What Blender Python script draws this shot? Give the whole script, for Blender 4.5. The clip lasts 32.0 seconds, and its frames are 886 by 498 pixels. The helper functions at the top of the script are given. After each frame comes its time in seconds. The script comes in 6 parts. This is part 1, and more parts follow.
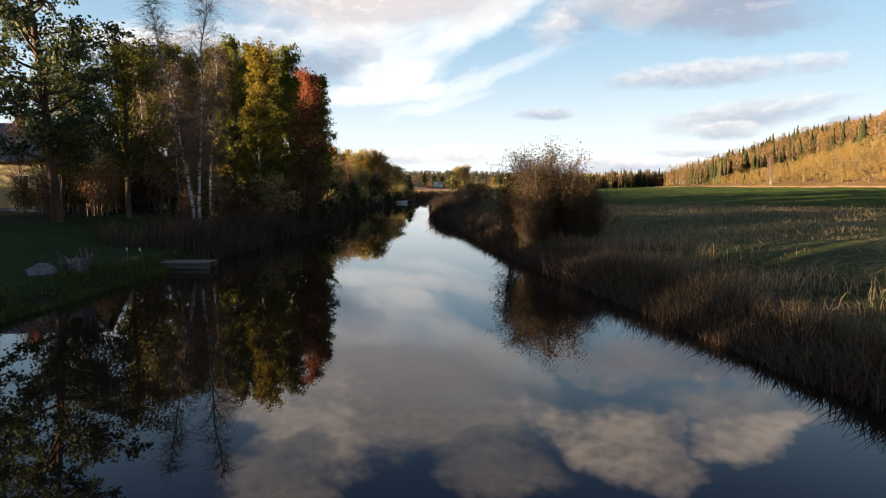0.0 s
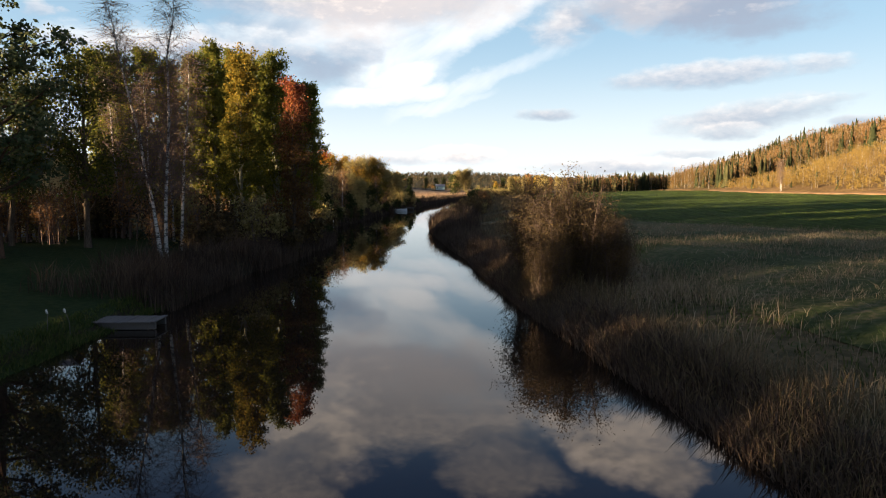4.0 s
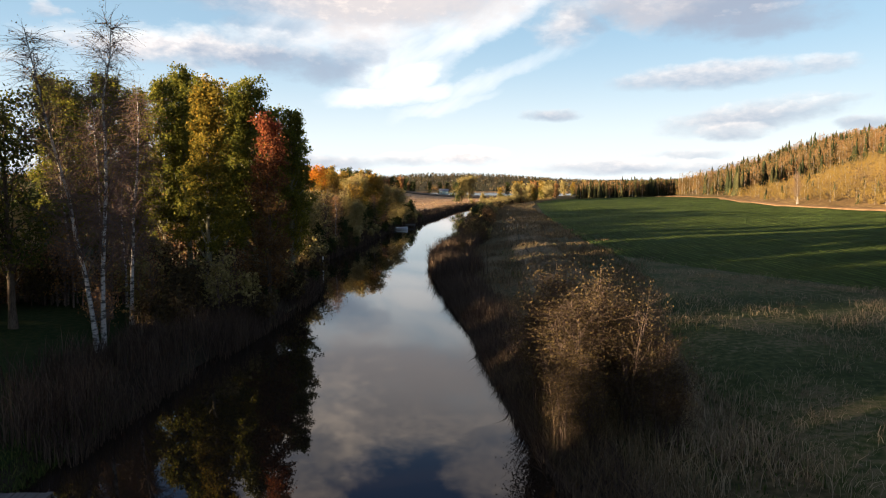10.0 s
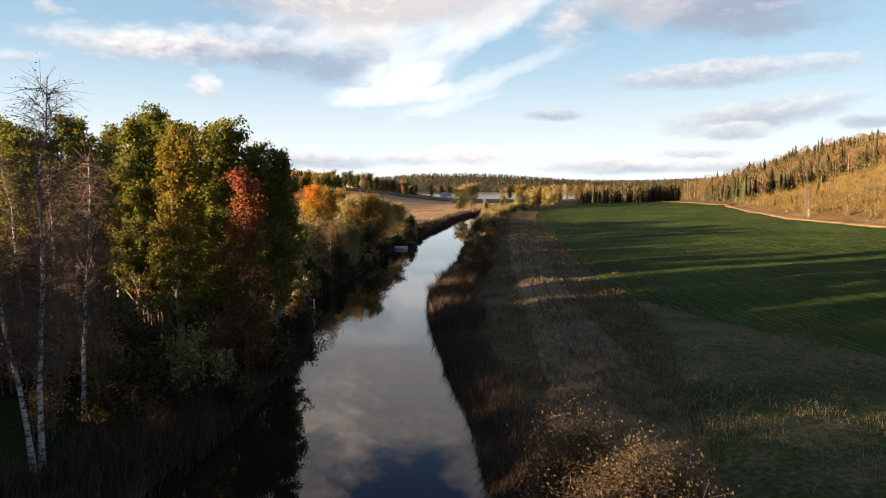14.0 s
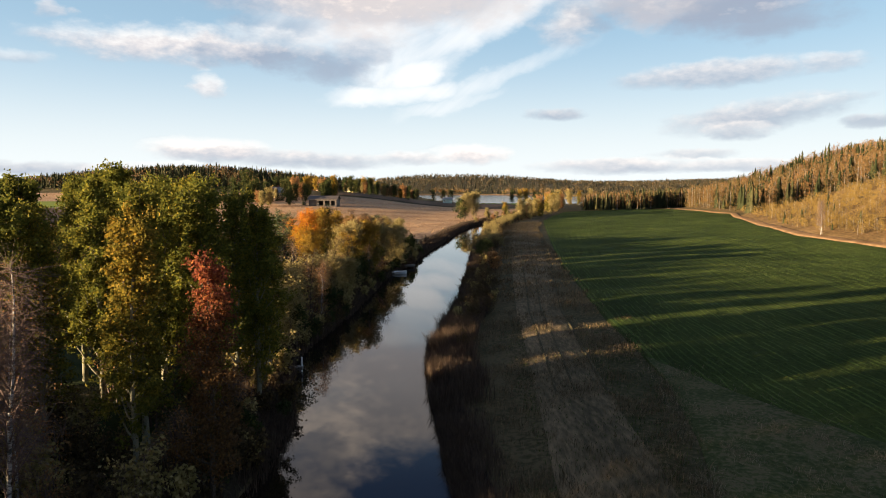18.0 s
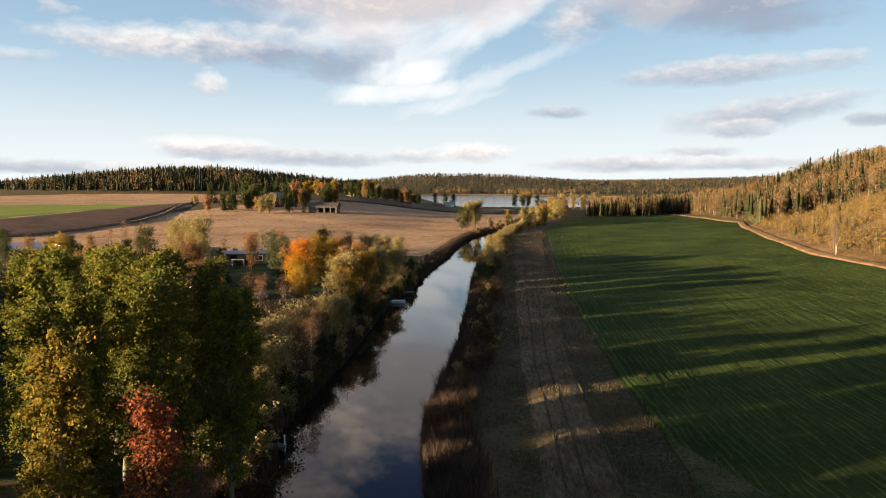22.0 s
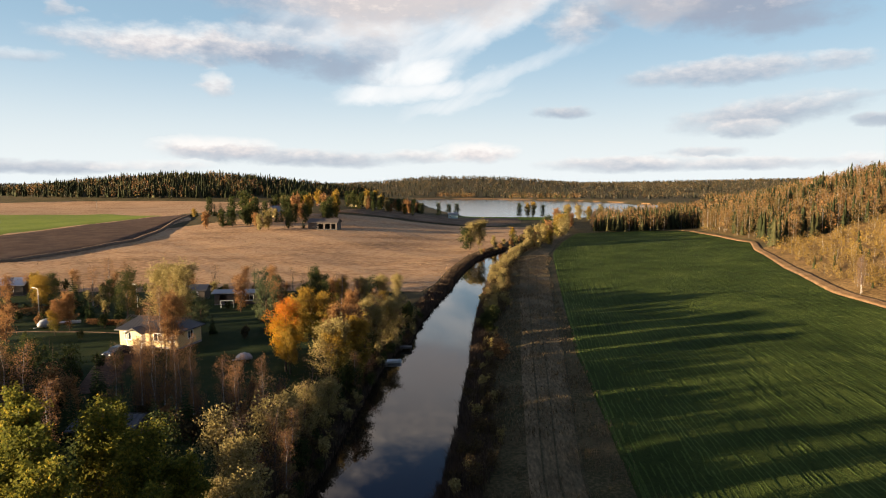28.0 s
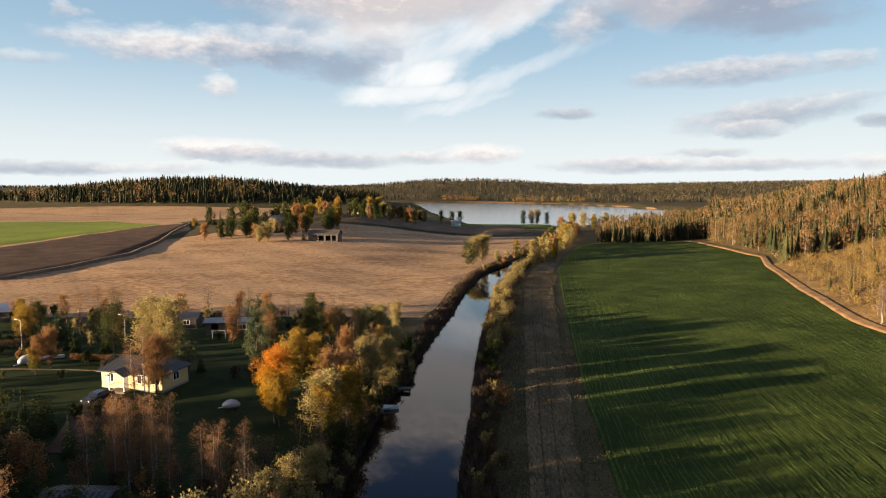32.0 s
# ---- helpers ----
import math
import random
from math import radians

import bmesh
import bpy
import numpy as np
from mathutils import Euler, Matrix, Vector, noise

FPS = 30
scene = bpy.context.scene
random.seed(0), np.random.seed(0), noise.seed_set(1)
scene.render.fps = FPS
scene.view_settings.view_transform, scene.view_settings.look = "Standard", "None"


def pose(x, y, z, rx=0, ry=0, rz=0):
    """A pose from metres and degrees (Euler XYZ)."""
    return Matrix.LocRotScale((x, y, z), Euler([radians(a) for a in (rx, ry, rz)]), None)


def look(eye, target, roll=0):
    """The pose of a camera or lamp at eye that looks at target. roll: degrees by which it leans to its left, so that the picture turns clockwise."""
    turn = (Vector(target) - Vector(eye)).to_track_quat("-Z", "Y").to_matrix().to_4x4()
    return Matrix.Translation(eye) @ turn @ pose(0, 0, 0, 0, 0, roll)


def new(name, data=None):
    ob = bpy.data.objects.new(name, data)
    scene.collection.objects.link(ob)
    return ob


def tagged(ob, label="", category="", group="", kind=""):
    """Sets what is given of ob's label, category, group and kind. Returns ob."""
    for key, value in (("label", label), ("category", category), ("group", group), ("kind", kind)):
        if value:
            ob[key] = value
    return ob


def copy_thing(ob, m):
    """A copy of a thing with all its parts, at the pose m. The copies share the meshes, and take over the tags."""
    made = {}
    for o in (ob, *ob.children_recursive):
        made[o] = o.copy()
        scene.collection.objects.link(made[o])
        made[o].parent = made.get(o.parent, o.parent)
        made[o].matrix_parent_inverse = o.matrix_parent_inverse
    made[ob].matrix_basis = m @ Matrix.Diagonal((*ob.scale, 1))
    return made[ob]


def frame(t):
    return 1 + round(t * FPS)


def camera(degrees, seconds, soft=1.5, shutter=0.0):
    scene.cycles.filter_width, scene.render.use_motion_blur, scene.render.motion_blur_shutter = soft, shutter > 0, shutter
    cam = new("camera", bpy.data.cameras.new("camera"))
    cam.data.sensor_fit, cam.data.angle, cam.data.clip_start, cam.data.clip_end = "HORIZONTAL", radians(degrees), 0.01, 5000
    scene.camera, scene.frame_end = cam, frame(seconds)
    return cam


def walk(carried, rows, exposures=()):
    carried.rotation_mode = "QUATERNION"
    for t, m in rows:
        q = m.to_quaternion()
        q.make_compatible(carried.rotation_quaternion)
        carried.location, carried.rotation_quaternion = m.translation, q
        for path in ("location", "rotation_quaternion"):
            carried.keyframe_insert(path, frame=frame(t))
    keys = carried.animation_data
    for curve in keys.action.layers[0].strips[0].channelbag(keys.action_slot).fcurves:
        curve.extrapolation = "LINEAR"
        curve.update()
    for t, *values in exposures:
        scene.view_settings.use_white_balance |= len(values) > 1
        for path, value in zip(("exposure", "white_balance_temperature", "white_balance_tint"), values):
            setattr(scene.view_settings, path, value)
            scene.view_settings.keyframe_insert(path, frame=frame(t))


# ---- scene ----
# seconds, x, y, z, turn to the left, tilt down (degrees)
ROWS = [
    (0, 0.00, 0.00, 2.97, -0.922, 5.343),
    (2, 0.18, 2.26, 3.49, -0.845, 5.314),
    (6, 0.27, 6.59, 5.12, -0.647, 5.240),
    (9, 0.55, 9.54, 6.57, -0.459, 5.219),
    (11, 0.69, 11.58, 7.82, -0.344, 5.234),
    (13, 0.82, 13.71, 9.44, -0.250, 5.269),
    (17, 1.02, 18.49, 13.05, -0.084, 5.287),
    (19, 1.19, 20.97, 14.97, -0.000, 5.335),
    (21, 1.36, 23.64, 17.13, 0.106, 5.434),
    (23, 1.54, 26.41, 19.45, 0.230, 5.509),
    (25, 1.82, 29.22, 21.88, 0.352, 5.507),
    (28, 2.17, 33.50, 25.48, 0.556, 5.445),
    (30, 2.42, 36.51, 27.82, 0.707, 5.405),
    (32, 2.62, 39.58, 30.13, 0.871, 5.368),
]
cam = camera(68.02, 32.0, soft=1.1)
walk(cam, [(t, pose(x, y, z, 90 - tilt, 0, turn) @ pose(0, 0, 0, 0, 0, -0.168)) for t, x, y, z, turn, tilt in ROWS],
     exposures=[(0, 2.68), (9, 2.68), (19, 2.53), (32, 2.42)])

# ---- light ----
SUN_EL, SUN_AZ = 5.6, 252.0          # degrees; azimuth clockwise from +y
sun_data = bpy.data.lights.new("sun", "SUN")
sun_data.energy, sun_data.angle, sun_data.color = 5.0, radians(0.6), (1.0, 0.75, 0.47)
sun = new("sun", sun_data)
_a, _e = radians(SUN_AZ), radians(SUN_EL)
SUN_POS = Vector((math.sin(_a) * math.cos(_e), math.cos(_a) * math.cos(_e), math.sin(_e)))
sun.matrix_world = look(SUN_POS * 100 + Vector((-100, 0, 60)), Vector((-100, 0, 60)))


class Nodes:
    """Small helper to write node trees in one line a node."""

    def __init__(self, tree):
        self.t = tree
        tree.nodes.clear()

    def add(self, kind, **sets):
        n = self.t.nodes.new(kind)
        ins = sets.pop("ins", {})
        for k, v in sets.items():
            setattr(n, k, v)
        for k, v in ins.items():
            self.put(n.inputs[k], v)
        return n

    def put(self, socket, v):
        if isinstance(v, bpy.types.NodeSocket):
            self.t.links.new(v, socket)
        else:
            socket.default_value = v

    def math(self, op, a, b=0.0, c=0.0, clamp=False):
        n = self.add("ShaderNodeMath", operation=op, use_clamp=clamp, ins={0: a, 1: b, 2: c})
        return n.outputs[0]

    def mix(self, f, a, b, blend="MIX"):
        n = self.add("ShaderNodeMix", data_type="RGBA", blend_type=blend)
        self.put(n.inputs[0], f), self.put(n.inputs[6], a), self.put(n.inputs[7], b)
        return n.outputs[2]

    def ramp(self, f, stops):
        n = self.add("ShaderNodeValToRGB", ins={0: f})
        el = n.color_ramp.elements
        while len(el) < len(stops):
            el.new(0.5)
        for e, (p, c) in zip(el, stops):
            e.position, e.color = p, (*c, 1) if len(c) == 3 else c
        return n.outputs[0]

    def smooth(self, v, lo, hi):
        n = self.add("ShaderNodeMapRange", interpolation_type="SMOOTHSTEP", ins={0: v, 1: lo, 2: hi})
        return n.outputs[0]

    def noise(self, vec, scale, detail=4.0, rough=0.55, dist=0.0):
        n = self.add("ShaderNodeTexNoise", ins={"Scale": scale, "Detail": detail, "Roughness": rough, "Distortion": dist})
        if vec is not None:
            self.put(n.inputs["Vector"], vec)
        return n.outputs[0]

    def scaled(self, vec, s):
        n = self.add("ShaderNodeVectorMath", operation="MULTIPLY", ins={0: vec, 1: s})
        return n.outputs[0]


# ---- sky with broken cloud ----
world = bpy.data.worlds.new("sky")
scene.world = world
world.use_nodes = True
W = Nodes(world.node_tree)
sky = W.add("ShaderNodeTexSky", sky_type="NISHITA", sun_disc=False, sun_elevation=radians(SUN_EL),
            sun_rotation=radians(SUN_AZ), altitude=80.0, air_density=1.0, dust_density=1.6, ozone_density=1.6)
sep = W.add("ShaderNodeSeparateXYZ", ins={0: W.add("ShaderNodeTexCoord").outputs["Generated"]})
az = W.math("MULTIPLY", W.math("ARCTAN2", sep.outputs[0], sep.outputs[1]), 57.2958)
el = W.math("MULTIPLY", W.math("ARCSINE", sep.outputs[2]), 57.2958)
cv = W.add("ShaderNodeCombineXYZ", ins={0: W.math("MULTIPLY", az, 0.5), 1: el, 2: 3.1}).outputs[0]
puff = W.noise(cv, 0.42, 7.0, 0.58)
fine = W.noise(cv, 1.6, 6.0, 0.6)
lump = W.math("ADD", W.math("MULTIPLY", puff, 1.0), W.math("MULTIPLY", fine, 0.4))
# ragged outlines: the place in the sky is shifted by noise before the clouds are drawn
def shifted(scale, across, up, z):
    v = W.add("ShaderNodeCombineXYZ", ins={0: W.math("MULTIPLY", az, 0.55), 1: el, 2: z}).outputs[0]
    n = W.add("ShaderNodeTexNoise", ins={"Vector": v, "Scale": scale, "Detail": 5.0, "Roughness": 0.56})
    c = W.add("ShaderNodeSeparateColor", ins={0: n.outputs["Color"]})
    return (W.math("ADD", az, W.math("MULTIPLY", W.math("SUBTRACT", c.outputs[0], 0.5), across)),
            W.math("ADD", el, W.math("MULTIPLY", W.math("SUBTRACT", c.outputs[1], 0.5), up)))


LOW_AT, HIGH_AT, VEIL_AT, FLAT_AT = shifted(0.55, 6.0, 2.2, 5.0), shifted(0.24, 14.0, 8.0, 9.0), shifted(0.34, 6.0, 2.4, 2.0), shifted(0.9, 3.4, 0.85, 4.0)


def oval(at, a0, e0, ra, re, slope=0.0):
    """1 in the middle of a cloud, 0 on its rim; and the height within it, -1 to 1."""
    off = W.math("SUBTRACT", at[0], a0)
    da = W.math("MULTIPLY", off, 1 / ra)
    de = W.math("MULTIPLY", W.math("SUBTRACT", W.math("SUBTRACT", at[1], e0), W.math("MULTIPLY", off, slope)), 1 / re)
    return W.math("SUBTRACT", W.math("SUBTRACT", 1.0, W.math("MULTIPLY", da, da)), W.math("MULTIPLY", de, de)), de


def bank(clouds, at, ragged, lo, hi, grow_by, flat=None):
    """Lays clouds over one another: how much they cover, and how sunlit they are."""
    cover, lit = None, None
    for a0, e0, ra, re, slope, thick, light in clouds:
        q, de = oval(flat if flat and re < 1.1 else at, a0, e0, ra * grow_by, re * grow_by, slope)
        m = W.math("MULTIPLY", W.smooth(W.math("ADD", q, ragged), lo, hi), thick)
        f = W.math("ADD", light, W.math("MULTIPLY", de, 0.42))
        if cover is None:
            cover, lit = m, f
        else:
            cover = W.math("MAXIMUM", cover, m)
            n = W.add("ShaderNodeMix", data_type="FLOAT", clamp_factor=True)
            W.put(n.inputs[0], W.smooth(q, -1.3, -0.2)), W.put(n.inputs[2], lit), W.put(n.inputs[3], f)
            lit = n.outputs[0]
    return cover, lit


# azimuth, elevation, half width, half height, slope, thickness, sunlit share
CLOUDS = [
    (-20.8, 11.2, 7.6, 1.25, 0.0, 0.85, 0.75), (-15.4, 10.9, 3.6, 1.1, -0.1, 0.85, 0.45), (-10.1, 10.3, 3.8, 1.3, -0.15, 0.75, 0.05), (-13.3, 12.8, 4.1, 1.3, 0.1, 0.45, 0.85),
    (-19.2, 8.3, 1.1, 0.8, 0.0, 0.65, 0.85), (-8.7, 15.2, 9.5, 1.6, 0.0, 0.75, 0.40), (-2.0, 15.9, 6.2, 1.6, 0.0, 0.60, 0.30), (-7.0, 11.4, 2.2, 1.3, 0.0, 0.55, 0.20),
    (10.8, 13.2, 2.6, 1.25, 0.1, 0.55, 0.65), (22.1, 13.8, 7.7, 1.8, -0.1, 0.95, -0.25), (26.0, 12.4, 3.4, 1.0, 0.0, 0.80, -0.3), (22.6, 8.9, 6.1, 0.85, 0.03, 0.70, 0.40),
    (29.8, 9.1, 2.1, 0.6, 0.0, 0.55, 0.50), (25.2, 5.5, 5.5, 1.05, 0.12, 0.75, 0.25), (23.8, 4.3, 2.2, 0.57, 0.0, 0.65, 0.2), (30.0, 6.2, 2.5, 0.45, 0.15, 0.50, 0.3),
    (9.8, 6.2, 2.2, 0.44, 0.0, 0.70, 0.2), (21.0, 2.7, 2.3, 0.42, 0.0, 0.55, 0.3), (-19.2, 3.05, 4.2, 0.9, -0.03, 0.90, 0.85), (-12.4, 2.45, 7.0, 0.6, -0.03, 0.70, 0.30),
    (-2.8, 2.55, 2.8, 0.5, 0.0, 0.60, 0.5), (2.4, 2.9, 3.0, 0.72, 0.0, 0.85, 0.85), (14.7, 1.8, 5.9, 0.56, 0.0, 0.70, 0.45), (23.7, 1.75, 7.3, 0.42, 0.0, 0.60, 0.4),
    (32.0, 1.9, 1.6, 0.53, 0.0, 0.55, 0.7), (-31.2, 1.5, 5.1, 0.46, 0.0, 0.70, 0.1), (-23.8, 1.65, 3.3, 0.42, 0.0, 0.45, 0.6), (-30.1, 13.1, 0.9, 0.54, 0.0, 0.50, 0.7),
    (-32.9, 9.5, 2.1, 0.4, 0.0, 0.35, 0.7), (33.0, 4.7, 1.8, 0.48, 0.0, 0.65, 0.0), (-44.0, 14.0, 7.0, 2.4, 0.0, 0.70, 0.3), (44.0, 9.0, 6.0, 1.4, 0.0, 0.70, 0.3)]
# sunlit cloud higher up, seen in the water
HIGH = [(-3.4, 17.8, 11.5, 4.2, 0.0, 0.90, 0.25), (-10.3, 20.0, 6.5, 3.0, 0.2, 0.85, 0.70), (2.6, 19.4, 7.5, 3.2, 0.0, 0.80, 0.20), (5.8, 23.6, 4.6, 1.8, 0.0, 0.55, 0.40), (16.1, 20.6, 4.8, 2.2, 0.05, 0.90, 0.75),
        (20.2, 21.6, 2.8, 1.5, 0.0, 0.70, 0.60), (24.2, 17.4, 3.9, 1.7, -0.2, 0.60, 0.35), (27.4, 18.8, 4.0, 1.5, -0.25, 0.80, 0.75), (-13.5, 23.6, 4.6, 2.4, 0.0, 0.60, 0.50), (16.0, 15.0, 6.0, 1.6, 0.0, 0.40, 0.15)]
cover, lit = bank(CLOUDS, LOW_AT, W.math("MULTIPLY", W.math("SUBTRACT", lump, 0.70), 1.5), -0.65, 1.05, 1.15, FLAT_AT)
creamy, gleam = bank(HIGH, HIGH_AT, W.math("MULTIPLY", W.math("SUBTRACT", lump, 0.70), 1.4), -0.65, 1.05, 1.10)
# cloud beside, above and behind the view, much like that ahead
rest = W.math("MULTIPLY", W.smooth(lump, 0.74, 0.95), W.smooth(W.math("ABSOLUTE", az), 45.0, 65.0))
rest = W.math("MULTIPLY", W.math("MAXIMUM", rest, W.math("MULTIPLY", W.smooth(lump, 0.70, 0.92), W.smooth(el, 27.0, 36.0))), W.smooth(el, 0.0, 6.0))
# high white veil
skew = W.math("SUBTRACT", el, W.math("MULTIPLY", az, 0.5))
wv = W.add("ShaderNodeCombineXYZ", ins={0: W.math("MULTIPLY", az, 0.30), 1: W.math("MULTIPLY", skew, 0.55), 2: 7.7}).outputs[0]
streak = W.noise(wv, 0.36, 6.0, 0.55, 0.9)
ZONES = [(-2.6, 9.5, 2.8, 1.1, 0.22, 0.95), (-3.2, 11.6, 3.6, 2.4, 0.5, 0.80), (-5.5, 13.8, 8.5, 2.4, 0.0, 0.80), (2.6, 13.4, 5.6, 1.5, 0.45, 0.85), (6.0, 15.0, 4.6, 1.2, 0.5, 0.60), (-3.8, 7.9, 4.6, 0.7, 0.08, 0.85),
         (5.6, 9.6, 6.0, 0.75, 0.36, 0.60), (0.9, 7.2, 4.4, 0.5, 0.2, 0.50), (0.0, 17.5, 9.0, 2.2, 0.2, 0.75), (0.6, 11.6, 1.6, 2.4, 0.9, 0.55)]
veil = None
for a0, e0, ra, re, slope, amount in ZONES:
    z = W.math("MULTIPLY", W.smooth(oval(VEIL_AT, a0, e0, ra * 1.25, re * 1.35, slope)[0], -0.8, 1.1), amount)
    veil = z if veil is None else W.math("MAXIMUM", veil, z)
cirrus = W.math("MULTIPLY", W.smooth(W.math("ADD", W.math("MULTIPLY", veil, 1.15), W.math("MULTIPLY", W.math("SUBTRACT", streak, 0.5), 1.2)), 0.10, 1.45), W.smooth(veil, 0.0, 0.4))
SKY = 0.196          # level of the whole sky against the sun
blue = W.add("ShaderNodeBackground", ins={"Strength": 0.032, "Color": sky.outputs[0]})
haze = W.math("ADD", 0.52, W.math("MULTIPLY", W.smooth(el, 16.0, -1.0), 0.44))
clear = W.mix(W.smooth(el, 1.0, 14.0), (0.86, 0.92, 0.94, 1), (0.46, 0.70, 0.94, 1))
clear = W.mix(W.smooth(el, 14.0, 26.0), clear, (0.085, 0.170, 0.44, 1))
clear = W.mix(W.smooth(el, 28.0, 48.0), clear, (0.145, 0.235, 0.49, 1))
pale = W.add("ShaderNodeBackground", ins={"Strength": SKY, "Color": clear})
white = W.add("ShaderNodeBackground", ins={"Strength": SKY, "Color": (1.03, 1.01, 0.99, 1)})
grain = W.math("MULTIPLY", W.math("SUBTRACT", fine, 0.5), 1.1)
tone = W.ramp(W.math("ADD", lit, grain, clamp=True), [(0, (0.34, 0.39, 0.49)), (0.4, (0.56, 0.56, 0.61)), (0.75, (0.84, 0.77, 0.75)), (1, (1.0, 0.95, 0.91))])
grey = W.add("ShaderNodeBackground", ins={"Strength": SKY, "Color": tone})
above = W.add("ShaderNodeBackground", ins={"Strength": SKY, "Color": (0.80, 0.74, 0.72, 1)})
glow = W.ramp(W.math("ADD", gleam, grain, clamp=True), [(0, (0.70, 0.64, 0.63)), (0.4, (1.0, 0.87, 0.79)), (0.8, (1.55, 1.28, 1.06)), (1, (1.9, 1.55, 1.28))])
bright = W.add("ShaderNodeBackground", ins={"Strength": SKY, "Color": glow})


def over(f, a, b):
    return W.add("ShaderNodeMixShader", ins={0: f, 1: a, 2: b}).outputs[0]


dome = over(haze, blue.outputs[0], pale.outputs[0])
dome = over(W.math("MULTIPLY", cirrus, 0.95), dome, white.outputs[0])
dome = over(W.math("MULTIPLY", rest, 0.9), dome, above.outputs[0])
dome = over(cover, dome, grey.outputs[0])
dome = over(creamy, dome, bright.outputs[0])
W.add("ShaderNodeOutputWorld", ins={0: dome})


# ---- materials ----
def material(name):
    m = bpy.data.materials.new(name)
    m.use_nodes = True
    return m, Nodes(m.node_tree)


def surface(name, stops, scale=1.0, rough=0.9, bump=0.3, bump_scale=8.0, stretch=(1, 1, 1), fine_mix=0.5, spec=0.05, metal=0.0):
    """A rough natural surface: a ramp over noise at two scales, with relief."""
    m, n = material(name)
    co = n.add("ShaderNodeNewGeometry").outputs["Position"] if scale < 0 else n.add("ShaderNodeTexCoord").outputs["Object"]
    co = n.scaled(co, stretch)
    big = n.noise(co, abs(scale), 5.0)
    small = n.noise(co, abs(scale) * bump_scale, 4.0)
    f = n.math("ADD", n.math("MULTIPLY", big, 1 - fine_mix), n.math("MULTIPLY", small, fine_mix))
    col = n.ramp(n.smooth(f, 0.3, 0.7), stops)
    b = n.add("ShaderNodeBump", ins={"Strength": bump, "Distance": 0.05, "Height": small})
    p = n.add("ShaderNodeBsdfPrincipled", ins={"Base Color": col, "Roughness": rough, "Normal": b.outputs[0], "Specular IOR Level": spec, "Metallic": metal})
    n.add("ShaderNodeOutputMaterial", ins={0: p.outputs[0]})
    return m


def leafy(name, stops, through_light=0.35, by_tint=False, low=None):
    """Thin leaves: each island its own shade, with some light through them."""
    m, n = material(name)
    isl = n.add("ShaderNodeNewGeometry").outputs["Random Per Island"]
    if by_tint:
        t = n.add("ShaderNodeAttribute", attribute_name="tint").outputs["Fac"]
        f = n.math("ADD", n.math("MULTIPLY", isl, 0.3), n.math("MULTIPLY", t, 0.7))
    else:
        o = n.add("ShaderNodeObjectInfo").outputs["Random"]
        f = n.math("ADD", n.math("MULTIPLY", isl, 0.8), n.math("MULTIPLY", o, 0.2))
    col = n.ramp(f, stops)
    if low:          # lower leaves turn later: (height from, height to, colours)
        z = n.add("ShaderNodeSeparateXYZ", ins={0: n.add("ShaderNodeTexCoord").outputs["Object"]}).outputs[2]
        z = n.math("ADD", z, n.math("MULTIPLY", n.math("SUBTRACT", isl, 0.5), 2.5))
        col = n.mix(n.smooth(z, low[0], low[1]), n.ramp(f, low[2]), col)
    d = n.add("ShaderNodeBsdfPrincipled", ins={"Base Color": col, "Roughness": 0.75, "Specular IOR Level": 0.06})
    t = n.add("ShaderNodeBsdfTranslucent", ins={0: col})
    n.add("ShaderNodeOutputMaterial", ins={0: n.add("ShaderNodeMixShader", ins={0: through_light, 1: d.outputs[0], 2: t.outputs[0]}).outputs[0]})
    return m


M_GROUND = surface("rough_grass_ground", [(0, (0.024, 0.028, 0.010)), (0.4, (0.055, 0.046, 0.020)), (0.7, (0.10, 0.072, 0.036)), (1, (0.045, 0.055, 0.018))], -0.12, bump=0.9, bump_scale=25, fine_mix=0.55)
# lawn green set extra dark: part of the gardens' shade is in this colour
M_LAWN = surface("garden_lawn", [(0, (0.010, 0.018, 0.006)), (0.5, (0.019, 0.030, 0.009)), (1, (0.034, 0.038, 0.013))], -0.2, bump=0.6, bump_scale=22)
M_TAN = surface("dry_meadow", [(0, (0.15, 0.088, 0.044)), (0.4, (0.32, 0.19, 0.100)), (0.72, (0.45, 0.29, 0.165)), (1, (0.20, 0.13, 0.058))], -0.06, bump=1.0, bump_scale=18, stretch=(0.45, 1, 1), fine_mix=0.6)
M_SOIL = surface("ploughed_soil", [(0, (0.040, 0.024, 0.016)), (0.6, (0.075, 0.046, 0.031)), (1, (0.11, 0.072, 0.05))], -0.15, bump=1.0, bump_scale=14)
M_FARGREEN = surface("far_green_field", [(0, (0.12, 0.16, 0.020)), (1, (0.19, 0.22, 0.035))], -0.05, bump=0.4)
M_TRACK = surface("trodden_grass_track", [(0, (0.048, 0.040, 0.021)), (0.5, (0.105, 0.079, 0.042)), (1, (0.19, 0.138, 0.076))], -0.25, bump=0.8, bump_scale=16, stretch=(1, 0.25, 1))
M_VERGE = surface("dry_field_verge", [(0, (0.10, 0.060, 0.028)), (0.5, (0.19, 0.115, 0.055)), (1, (0.28, 0.18, 0.095))], -0.3, bump=0.8, bump_scale=12)
M_HILL = surface("forest_floor", [(0, (0.04, 0.030, 0.014)), (0.5, (0.09, 0.062, 0.028)), (1, (0.15, 0.10, 0.045))], -0.07, bump=0.9, bump_scale=16)
